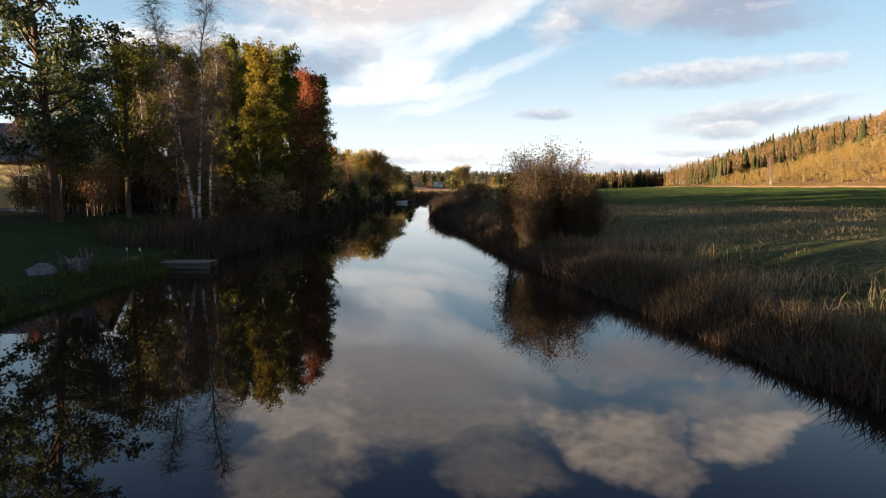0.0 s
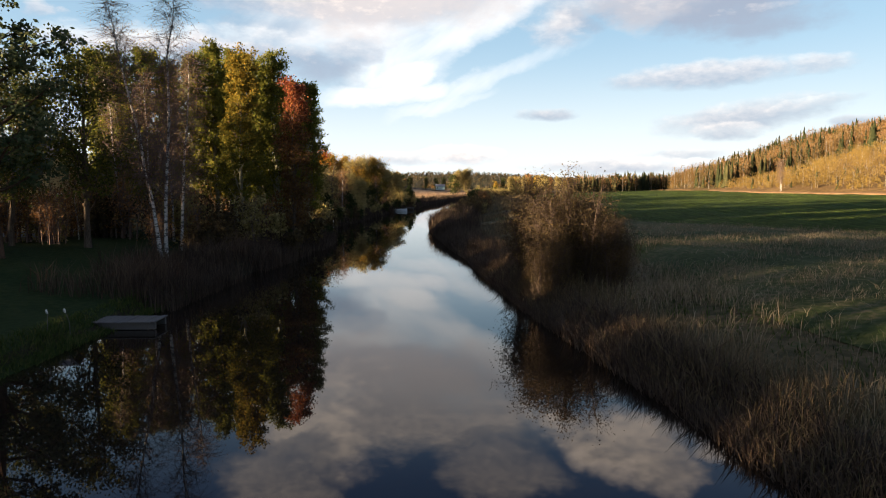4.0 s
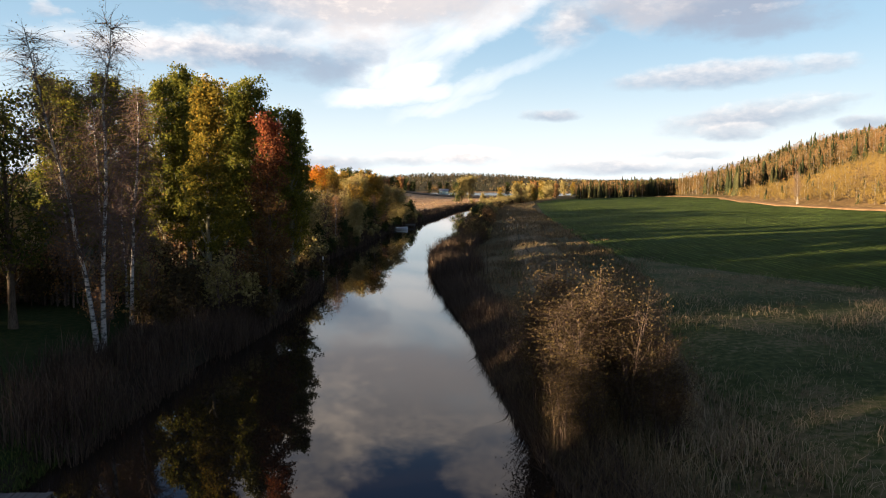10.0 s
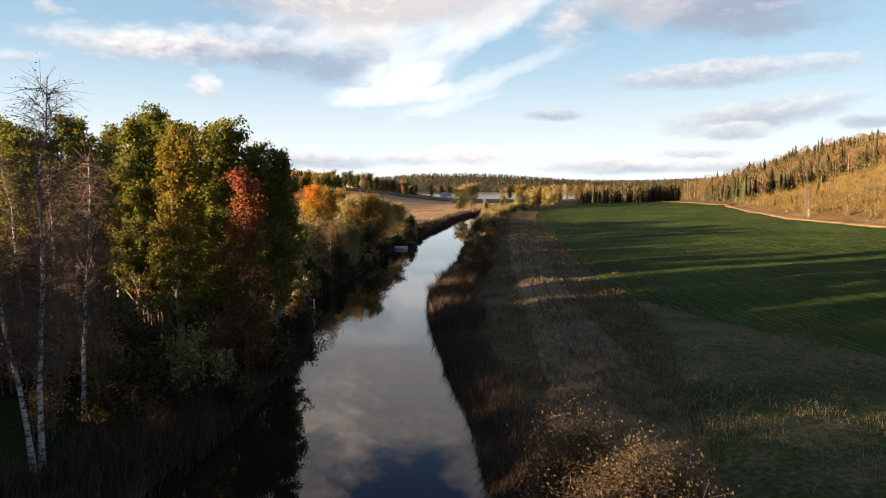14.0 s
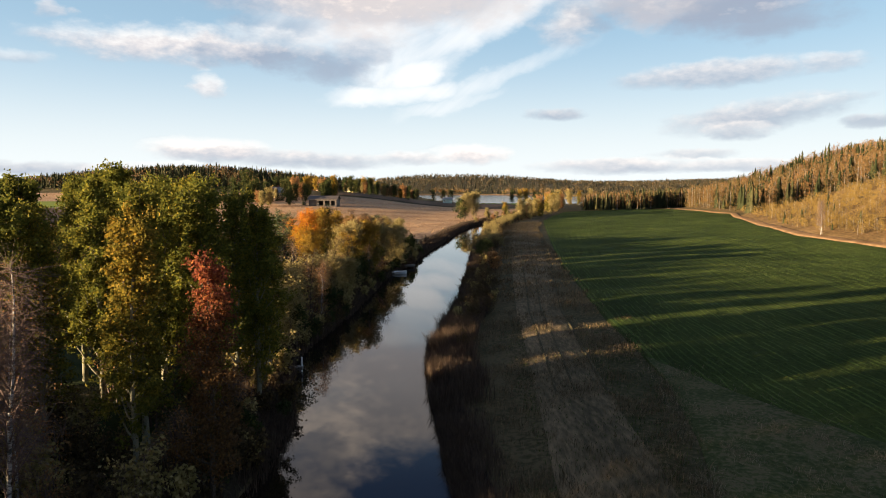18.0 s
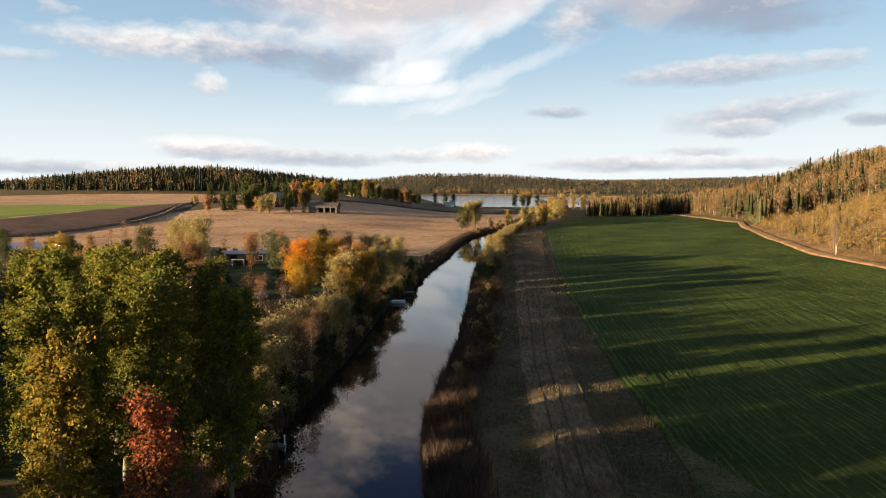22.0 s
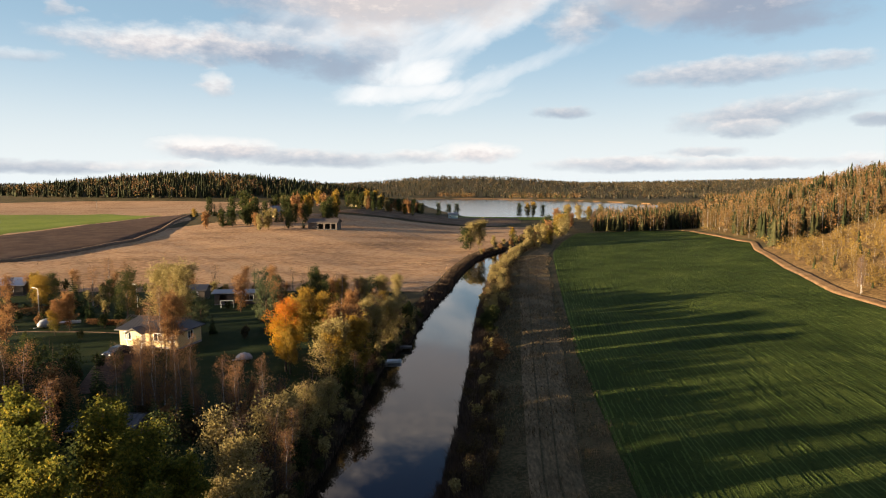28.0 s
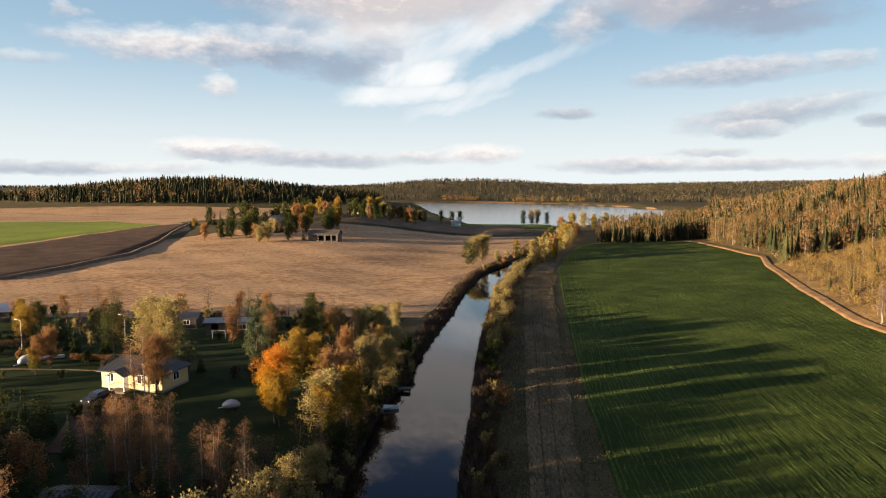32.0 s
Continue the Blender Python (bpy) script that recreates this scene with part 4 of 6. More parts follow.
# dark spruces of the garden wood
SPRUCE = [proto(make_spruce(140 + s, 9.0, 1.9, "dark green spruce of the gardens", "garden spruces")) for s in range(2)]
for k in range(46):
    x, y = rng.uniform(-72, -33), rng.uniform(62, 118)
    if -50 < x < -36 and y > 96 or x > -40 and y > 92:
        continue
    place(SPRUCE[k % 2], x, y, rng.uniform(0, 360), rng.uniform(0.5, 0.76))
for k, (x, y, s) in enumerate([(-66, 154, 0.7), (-64, 152, 0.55), (-58, 151, 0.6), (-23.5, 95.5, 0.6), (-27, 142, 0.75), (-24.8, 141, 0.6), (-22, 147, 0.7), (-52, 156, 0.6), (-37, 140, 0.4), (-90, 150, 0.8), (-95, 160, 0.8), (-84, 146, 0.6), (-36, 92.5, 0.75), (-38.5, 89, 0.85), (-45, 93, 0.95), (-50, 97, 0.9), (-55, 101, 0.95), (-60, 104, 1.0), (-46, 100, 0.8), (-52, 108, 0.7), (-57, 112, 0.75)]):
    place(SPRUCE[k % 2], x, y, rng.uniform(0, 360), s)

# bushes on the right bank
def bush(seed, h, w, mat, label, stems=12, count=4200, size=0.07, name="bush", bark=None, limbs=6, twigs=2, stem_r=0.03, twig_r=0.011):
    bag, tips = Bag(), []
    r = np.random.default_rng(seed)
    for k in range(stems):
        a = r.uniform(0, 6.28)
        o = r.uniform(0, 0.4) * w
        sub, tp = grow(seed * 100 + k, h * r.uniform(0.55, 1.0) * (1 - 0.35 * o / w), stem_r, limbs, w * 0.42, 52, 0.2, "oval", lean=(math.cos(a) * 0.5 * o / h, math.sin(a) * 0.5 * o / h), wobble=0.06, twigs=twigs, twig_len=0.6, sides=3, twig_r=twig_r)
        off = np.array([math.cos(a) * o, math.sin(a) * o, 0])
        for src in (sub, sub.fine):
            for v, q in zip(src.v, src.q):
                bag.v.append(v + off), bag.q.append(q + bag.n), bag.t.append(np.zeros(len(v)))
            bag.n += src.n
        tips.append(tp + off)
    tips = np.concatenate(tips)
    return proto(tree(name, label, "bush", bag, bark or M_BUSHWOOD, leaves(tips, count, size, 0.16, seed, mat)))
BUSH = bush(7, 4.3, 2.5, M_BUSH, "tall bush with bare twigs and sparse brown leaves", stems=28, count=15000, limbs=11, twigs=7, size=0.034, stem_r=0.02, twig_r=0.0055)
LOW = bush(8, 2.6, 1.7, M_BUSH, "low brown scrub on the bank", stems=6, count=900, size=0.085, limbs=5)
REDB = bush(9, 2.6, 1.5, M_RUST, "round rust-orange willow bush", stems=9, count=2600, size=0.09)
GREYW = bush(10, 3.0, 1.8, M_OLIVE, "grey-green willow bush on the bank", stems=8, count=1700, size=0.085, bark=M_TWIG)
DARKW = bush(11, 3.4, 2.0, M_DARKLEAF, "dark green willow bush on the bank", stems=9, count=2400, size=0.12)
CHEAP = {k: bush(20 + i, 2.6, 1.6, m, l, stems=5, count=520, size=0.13, limbs=4, twigs=0) for i, (k, m, l) in enumerate([("brown", M_BUSH, "brown scrub along the river"), ("olive", M_OLIVE, "olive willow scrub along the river"), ("rust", M_RUST, "rust-gold scrub along the river"), ("dark", M_DARKLEAF, "dark green hedge bush of the gardens")])}
THICK = bush(12, 3.2, 1.7, M_RUST, "tangle of bare red-brown brush", stems=12, count=700, size=0.06, name="brush", bark=M_TWIG)
place(BUSH, 5.2, 28.6, 0, 1.02, 1.12), place(BUSH, 4.4, 31.0, 120, 1.0, 1.1), place(BUSH, 6.2, 30.0, 200, 0.8, 1.0), place(BUSH, 4.3, 27.4, 220, 0.62), place(BUSH, 6.5, 27.4, 300, 0.66), place(BUSH, 6.0, 31.5, 30, 0.6)
for k, (pr, x, y, s) in enumerate([(REDB, 9.7, 126.5, 1.3), (DARKW, 8.6, 146, 1.0), (DARKW, 9.6, 150, 1.05), (DARKW, 8.8, 141, 0.9), (DARKW, 10.4, 154, 0.9), (LOW, 8.8, 135, 1.0), (LOW, 7.4, 130, 0.9), (LOW, 7.8, 119, 1.0), (LOW, 7.0, 113.5, 1.1), (LOW, 6.2, 108, 1.1),
                                   (LOW, 6.4, 102, 1.1), (LOW, 5.2, 97, 1.1), (LOW, 4.6, 92, 1.0), (LOW, 4.2, 87, 1.0), (LOW, 6.0, 89, 0.9), (LOW, 6.8, 95, 0.9), (LOW, 8.2, 106, 0.9), (LOW, 3.2, 80, 0.9), (LOW, 3.0, 73, 0.8)]):
    place(pr, x, y, rng.uniform(0, 360), s)
mass("bank_willows", "grey and rust willow scrub on the far bank", "scrub",
     [((LOW, GREYW, LOW, GREYW, LOW)[k % 5], float(np.interp(156 + 1.6 * k, RIVER[:, 0], RIVER[:, 2])) + rng.uniform(0.6, 5.5), 156 + 1.6 * k, rng.uniform(0, 360), rng.uniform(0.9, 1.3)) for k in range(108)])
for x, y, s in [(10, 283, 0.95), (13.5, 287, 1.0)]:
    place(OLIVE, x, y, 60 * s, s * 1.35, s * 1.45)
place(FAR["dark"], 8.4, 282, 0, 0.8, 1.0)
for k in range(44):
    y = 290 + 3.6 * k
    xr = float(np.interp(y, RIVER[:, 0], RIVER[:, 2]))
    place((FAR["olive"], FAR["rusty"], FAR["olive"], FAR["gold"], FAR["dark"], FAR["olive"])[k % 6], xr + rng.uniform(2, 12), y, rng.uniform(0, 360), rng.uniform(0.6, 1.1))


for k in range(40):
    y = 73 + 82 * (k + rng.uniform(0, 1)) / 40
    xl = float(np.interp(y, RIVER[:, 0], RIVER[:, 1]))
    place((GREYW, THICK, DARKW, LOW, GREYW)[k % 5], xl - rng.uniform(0.6, 5.0), y, rng.uniform(0, 360), rng.uniform(0.8, 1.35))
MID = {}
for key, sd, hh, ww, mt, lb in [("dark", 295, 8.6, 2.9, M_DARKLEAF, "dark green tree of the garden wood"), ("brown", 296, 8.0, 2.4, M_RUST, "rust-brown tree of the garden wood"), ("olive", 297, 5.6, 2.7, M_OLIVE, "grey-olive willow by the gardens"), ("bare", 298, 8.2, 2.3, M_BUSH, "nearly bare brown tree of the garden wood")]:
    wood_, tips = grow(sd, hh, hh * 0.015, 16, ww, 50, 0.10, "oval", twigs=4, twig_len=ww * 0.45)
    MID[key] = proto(tree("broadleaf_tree", lb, "tree", wood_, M_BARK, leaves(tips, 600 if key == "bare" else 2000, 0.09 if key == "bare" else 0.165, ww * 0.16, sd, mt)))
n = 0
while n < 78:
    x, y = rng.uniform(-95, -17), rng.uniform(66, 124)
    if x > -27 and y < 72 or (-52 < x < -34 and y > 116) or (x > -36 and y > 106) or (-36 < x < -16 and 90 < y < 106):
        continue
    place(MID[("dark", "brown", "bare", "dark", "bare")[n % 5]], x, y, rng.uniform(0, 360), rng.uniform(0.6, 0.9) if x > -22 else rng.uniform(0.5, 0.7))
    n += 1
for k, (x, y, s) in enumerate([(-12.6, 77.5, 0.8), (-14.5, 82, 0.85), (-12.4, 86, 0.8), (-14.0, 90.5, 0.85), (-12.0, 95, 0.75), (-15.5, 95, 0.8), (-17.5, 87, 0.8), (-12.6, 101.5, 0.8), (-11.6, 106, 0.85), (-17, 78, 0.8), (-9.6, 140.5, 0.8), (-8.4, 146, 0.8), (-7.4, 152, 0.8), (-6.6, 157, 0.6)]):
    place(MID["bare" if k % 3 else "olive"], x, y, rng.uniform(0, 360), s)
for k, (x, y) in enumerate([(-100, 130), (-92, 138), (-85, 128), (-78, 136), (-72, 128), (-66, 132), (-60, 128), (-56, 124), (-88, 165), (-80, 162), (-98, 150), (-60, 160), (-110, 160), (-104, 142), (-33, 166), (-26, 160), (-22, 158), (-30, 154), (-18, 162), (-13, 160), (-38, 158)]):
    place(MID[("bare", "dark", "brown")[k % 3]], x, y, rng.uniform(0, 360), rng.uniform(0.6, 0.9))

far_scrub = []
for k in range(130):      # scrub along the field bank
    y = 78 + 262 * (k + rng.uniform(0, 1)) / 130
    xr = float(np.interp(y, RIVER[:, 0], RIVER[:, 2]))
    far = y > 160
    it = (CHEAP[("brown", "olive", "brown", "brown", "rust")[k % 5] if far else ("brown", "brown", "olive")[k % 3]], xr + rng.uniform(0.2, 4.2), y, rng.uniform(0, 360), rng.uniform(0.6, 1.15 if far else 0.85))
    if far:
        far_scrub.append(it)
    else:
        place(*it)
for k in range(90):       # and along the garden bank
    y = 44 + 115 * (k + rng.uniform(0, 1)) / 90
    xl = float(np.interp(y, RIVER[:, 0], RIVER[:, 1]))
    place(CHEAP[("brown", "olive", "brown", "dark")[k % 4]], xl - rng.uniform(-0.2, 1.8), y, rng.uniform(0, 360), rng.uniform(0.55, 1.0))
for k in range(80):       # scrub where the river bends away
    y = 268 + 230 * (k + rng.uniform(0, 1)) / 80
    s = k % 2
    e = float(np.interp(y, RIVER[:, 0], RIVER[:, 1 + s]))
    far_scrub.append((CHEAP[("olive", "brown", "rust")[k % 3]], e + (rng.uniform(0.5, 5) if s else -rng.uniform(0.3, 2.5)), y, rng.uniform(0, 360), rng.uniform(0.8, 1.4)))
mass("river_scrub", "olive and rust willow scrub along the far river", "scrub", far_scrub)
hedges = []
for k in range(46):       # garden hedges
    x, y = rng.uniform(-105, -19), rng.uniform(108, 166)
    if -54 < x < -35 and 119 < y < 143 or (-33 < x < -22 and 112 < y < 150 and k % 3):
        continue
    hedges.append((CHEAP[("dark", "dark", "brown", "rust")[k % 4]], x, y, rng.uniform(0, 360), rng.uniform(0.5, 1.1)))
for k in range(34):       # brush at the birches' feet
    x, y = rng.uniform(-35, -16), rng.uniform(92, 107)
    if x < -26 and y < 99:
        continue
    hedges.append(((THICK, CHEAP["brown"], CHEAP["rust"])[k % 3], x, y, rng.uniform(0, 360), rng.uniform(0.7, 1.15)))
for k in range(30):
    x, y = rng.uniform(-60, -35), rng.uniform(88, 114)
    place(SPRUCE[k % 2], x, y, rng.uniform(0, 360), rng.uniform(0.45, 0.75))

# brown thicket under the riverside trees
for k in range(64):
    y = rng.uniform(36, 112)
    xl = float(np.interp(y, RIVER[:, 0], RIVER[:, 1]))
    x = xl - 1.6 - 15 * rng.beta(1, 1.5)
    if y > 96 and x < -14:
        continue
    place((LOW, LOW, THICK, GREYW)[k % 4], x, y, rng.uniform(0, 360), rng.uniform(0.7, 1.25))

for k in range(26):       # brown brush behind the birches
    place(THICK if k % 3 else LOW, rng.uniform(-23, -12.5), rng.uniform(39, 49), rng.uniform(0, 360), rng.uniform(0.7, 1.2))

# ---- reeds and grass ----
def blades(name, x, y, height, width, mat, label, category, seed, bend=0.6, base=None):
    """Standing blades, each one tapered and bent, as one mass."""
    r = np.random.default_rng(seed)
    n = len(x)
    z = (land(x, y) if base is None else base) - 0.03
    a = r.uniform(0, 6.283, n)
    h = height * r.uniform(0.5, 1.15, n) * np.clip(0.85 + 0.22 * waves(x, y, 1.1) + 0.15 * waves(x, y, 3.7, 2.0), 0.35, 1.4)
    w = width * r.uniform(0.7, 1.3, n)
    b = bend * h * r.uniform(0, 1, n)
    c = r.uniform(0, 6.283, n)
    B = np.stack([x, y, np.maximum(z, -0.25)], 1)
    u = np.stack([np.cos(a), np.sin(a), 0 * a], 1) * w[:, None]
    m = B + np.stack([np.cos(c) * b * 0.3, np.sin(c) * b * 0.3, h * 0.6], 1)
    t = B + np.stack([np.cos(c) * b, np.sin(c) * b, h], 1)
    V = np.stack([B - u, B + u, m + u * 0.8, m - u * 0.8, t], 1).reshape(-1, 3)
    k = np.arange(n)[:, None] * 5
    tri = np.concatenate([k + [[0, 1, 2]], k + [[0, 2, 3]], k + [[3, 2, 4]]], 0)
    me = np_mesh(name, V, tri, mat)
    return tagged(new(name, me), label, category, kind="stuff")


def bank_points(side, y0, y1, n, d0, d1, r, clump=0.7):
    y = r.uniform(y0, y1, n)
    d = d0 + (d1 - d0) * r.beta(1.1, 1.6, n)
    e = np.interp(y, RIVER[:, 0], RIVER[:, 1 if side < 0 else 2])
    x = e + side * d
    keep = waves(x, y, 1.7, side) + 0.8 * r.normal(size=n) > -clump
    return x[keep], y[keep]


R = np.random.default_rng(9)
x, y = bank_points(1, 2, 62, 22000, -0.2, 2.6, R)
near = y < 36
blades("bank_grass", x[near], y[near], 0.75, 0.010, M_DULLGRASS, "dry grass hanging over the field bank", "grass", 1, 1.0)
blades("reed_bed", x[~near], y[~near], 0.9, 0.012, M_REED, "brown dry reeds along the field bank", "reeds", 21, 0.6)
x, y = bank_points(1, 0, 70, 30000, -0.45, 1.3, R, 3.0)
blades("bank_grass", x, y, 0.70, 0.012, M_REED, "drooping dry grass on the river's edge", "grass", 11, 1.1)
x, y = bank_points(-1, -4, 32, 16000, -0.3, 1.2, R, 3.0)
blades("bank_grass", x, y, 0.32, 0.014, M_GREENGRASS, "rough green grass at the lawn's edge", "grass", 12, 1.2)
x, y = bank_points(1, 60, 100, 20000, -0.6, 3.6, R)
blades("reed_bed", x, y, 1.8, 0.02, M_REED, "tall brown reeds on the river bend", "reeds", 2)
x, y = bank_points(1, 98, 280, 26000, -0.5, 3.4, R)
blades("reed_bed", x, y, 1.4, 0.04, M_REED, "brown dry reeds along the field bank", "reeds", 3)
x, y = bank_points(-1, 27, 70, 26000, -0.8, 4.6, R, 0.4)
blades("reed_bed", x, y, 1.35, 0.014, M_REED, "pale dry reeds under the birches", "reeds", 4)
x, y = bank_points(-1, 70, 300, 30000, -0.5, 3.0, R)
blades("reed_bed", x, y, 1.3, 0.04, M_REED, "brown reeds along the meadow bank", "reeds", 5)
n = 26000
y = R.uniform(95, 260, n)
x = np.interp(y, RIVER[:, 0], RIVER[:, 2]) + 2.5 + R.uniform(0, 1, n) * 14
keep = (waves(x, y, 3.0) + R.normal(size=n) * 0.7 > -0.3) & (x < np.interp(y, [81, 127, 181, 246], [16.6, 20.5, 27.5, 36]) + 0.5)
blades("tall_grass", x[keep], y[keep], 0.5, 0.05, M_DULLGRASS, "dry grass beside the field track", "grass", 13, 0.8)
n = 110000
x, y = R.uniform(3.5, 20, n), 4 + 96 * R.beta(1.0, 1.5, n)
keep = (x > np.interp(y, RIVER[:, 0], RIVER[:, 2]) + 1.0) & (x < np.interp(y, [0, 24, 33, 41, 52, 62, 81, 100], [12, 9.2, 9.6, 11.2, 14, 16, 16.6, 18.2]) + R.normal(size=n) * 0.8 + 7 * (waves(x, y, 5.0, 3.0) > 1.15)) & (waves(x, y, 2.4) + waves(x, y, 0.8) * 0.6 + R.normal(size=n) * 0.45 > 0.15)
near = y < 34 + R.normal(size=n) * 2
blades("tall_grass", x[keep & near], y[keep & near], 0.62, 0.010, M_GRASS, "tall dry tussock grass beside the river", "grass", 6, 1.0)
blades("tall_grass", x[keep & ~near], y[keep & ~near], 0.5, 0.014, M_DULLGRASS, "dull brown grass between the reeds and the crop", "grass", 26, 0.9)
n = 130000
x, y = R.uniform(9, 44, n), 4 + 62 * R.beta(1.0, 1.3, n)
keep = (x < np.interp(y, [0, 20, 40, 55, 68], [46, 38, 29, 21, 16.6]) + R.normal(size=n) * 1.2) & (x > np.interp(y, [0, 24, 33, 41, 52, 62], [12, 9.2, 9.6, 11.2, 14, 16]) - 1) & (waves(x, y, 2.1, 1.0) + waves(x, y, 0.7) * 0.6 + R.normal(size=n) * 0.5 > 0.10)
blades("tall_grass", x[keep], y[keep], 0.5, 0.009, M_GRASS, "brown tussocks in the rough pasture", "grass", 16, 1.1)
n = 56000
x, y = R.uniform(6, 42, n), 6 + 75 * R.beta(1.0, 1.6, n)
keep = x > np.interp(y, RIVER[:, 0], RIVER[:, 2]) + 3.0
blades("green_grass", x[keep], y[keep], 0.24, 0.016, M_GREENGRASS, "short green grass and young crop", "grass", 7, 0.8)

n = 46000
y = 184 + 214 * R.beta(1.0, 1.5, n)
x = R.uniform(-150, 0, n) + 0.12 * (y - 168)
keep = (x < np.interp(y, RIVER[:, 0], RIVER[:, 1]) - 2.5) & (waves(x, y, 5.0, 1.0) + R.normal(size=n) * 0.8 > -0.4)
blades("meadow_tufts", x[keep], y[keep], 0.36, 0.09, M_STRAW, "tufts of dry straw grass in the meadow", "grass", 14, 0.8)
n = 9000
y = 186 + 214 * R.beta(1.0, 1.4, n)
x = R.uniform(-150, 0, n) + 0.12 * (y - 168)
keep = (x < np.interp(y, RIVER[:, 0], RIVER[:, 1]) - 3.5) & (waves(x * 0.35, y, 6.0, 4.0) + R.normal(size=n) * 0.35 > 1.0)
blades("meadow_tufts", x[keep], y[keep], 0.5, 0.12, M_GRASS, "darker tussocks lying in the meadow", "grass", 24, 1.0)
LEFT = [(-60, 22), (20, 17.5), (52, 16.2), (66, 16.2), (81, 16.6), (100, 18.2), (127, 20.5), (181, 27.5), (246, 36), (275, 40.5), (320, 52), (372, 68)]
rows = Bag()
ry = np.arange(-30, 371, 1.6)
x_left, x_right = np.interp(ry, *np.array(LEFT).T), np.interp(ry, EDGE[:, 0], EDGE[:, 1]) - 3
for k in range(190):       # drilled rows of young crop, each a ragged standing ribbon
    x = x_left + 0.5 + 0.55 * k + 0.10 * np.sin(ry / 9 + k) + R.normal(size=len(ry)) * 0.05
    ok = (x < x_right)[:-1] & (R.uniform(size=len(ry) - 1) > 0.04)
    z = land(x, ry) + 0.06
    h = 0.06 * R.uniform(0.5, 1.4, len(ry))
    V = np.stack([np.stack([x - 0.21, ry, z], 1), np.stack([x + R.normal(size=len(ry)) * 0.08, ry, z + h], 1), np.stack([x + 0.18, ry, z], 1)], 1).reshape(-1, 3)
    i = np.nonzero(ok)[0][:, None] * 3
    rows.add(V, np.concatenate([i + [[0, 3, 4, 1]], i + [[1, 4, 5, 2]]]))
tagged(new("crop_rows", rows.mesh("crop_rows", M_ROWS)), "rows of young green winter crop", "crop", kind="stuff")
n = 30000
y = 20 + 200 * R.beta(1.0, 1.8, n)
x = np.interp(y, *np.array(LEFT).T) + 0.5 + 0.55 * R.integers(0, 110, n) + R.normal(size=n) * 0.12
keep = x < np.interp(y, EDGE[:, 0], EDGE[:, 1]) - 4
blades("crop_shoots", x[keep], y[keep], 0.13, 0.035, M_SHOOT, "green shoots of the winter crop in rows", "crop", 15, 0.9)


# ---- woods ----
def wood_conifer(bag, B, h, w, tint, r, tiers=4, sides=6):
    """Spruces in one mass: stacked skirts with ragged, drooping boughs."""
    n = len(B)
    s = np.arange(sides)
    comb = np.where(s % 2 == 0, 1.0, 0.45)
    q = np.stack([s, (s + 1) % sides, sides + (s + 1) % sides, sides + s], 1)
    for k in range(tiers):
        f0 = k / tiers * 0.9 + 0.08
        f1 = min(1.0, f0 + 1.7 / tiers * 0.9)
        R0 = (w * (1 - f0) ** 0.9 + 0.12)[:, None] * r.uniform(0.6, 1.25, (n, sides)) * comb
        aa = s[None] * 2 * np.pi / sides + r.uniform(0, 6, n)[:, None] + r.normal(size=(n, sides)) * 0.12
        low = np.stack([B[:, 0:1] + R0 * np.cos(aa), B[:, 1:2] + R0 * np.sin(aa), B[:, 2:3] + h[:, None] * (f0 + r.uniform(-0.05, 0.03, (n, sides))) - 0.25 * R0 + 0.35 * (comb < 1)], -1)
        R1 = (w * (1 - f1) * 0.12 + 0.03)[:, None] + 0 * R0
        top = np.stack([B[:, 0:1] + R1 * np.cos(aa), B[:, 1:2] + R1 * np.sin(aa), B[:, 2:3] + h[:, None] * f1 + 0 * R1], -1)
        V = np.concatenate([low, top], 1).reshape(-1, 3)
        Q = (np.arange(n)[:, None, None] * 2 * sides + q[None]).reshape(-1, 4)
        bag.add(V, Q, np.repeat(tint, 2 * sides))


def wood_broadleaf(bag, stems, B, h, w, tint, r, clumps=34, size=0.55):
    n = len(B)
    d = r.normal(size=(n, clumps, 3))
    d /= np.linalg.norm(d, axis=2)[:, :, None]
    d *= (r.uniform(0.35, 1.0, (n, clumps)) ** 0.5)[:, :, None]
    cx = B[:, None, :] + d * np.stack([w, w, h * 0.42], 1)[:, None, :]
    cx[:, :, 2] += (h * 0.57)[:, None]
    V, Q = leaf_quads(cx.reshape(-1, 3), size, r)
    bag.add(V, Q, np.repeat(tint, clumps * 4))
    a = np.arange(3) * 2.094
    rr = (h * 0.008)[:, None]
    lo = np.stack([B[:, 0:1] + rr * np.cos(a), B[:, 1:2] + rr * np.sin(a), B[:, 2:3] - 0.3 + 0 * rr * a], -1)
    hi = np.stack([B[:, 0:1] + 0.4 * rr * np.cos(a), B[:, 1:2] + 0.4 * rr * np.sin(a), B[:, 2:3] + h[:, None] * 0.85 + 0 * rr * a], -1)
    V = np.concatenate([lo, hi], 1).reshape(-1, 3)
    q = np.array([[0, 1, 4, 3], [1, 2, 5, 4], [2, 0, 3, 5]])
    stems.add(V, (np.arange(n)[:, None, None] * 6 + q[None]).reshape(-1, 4))


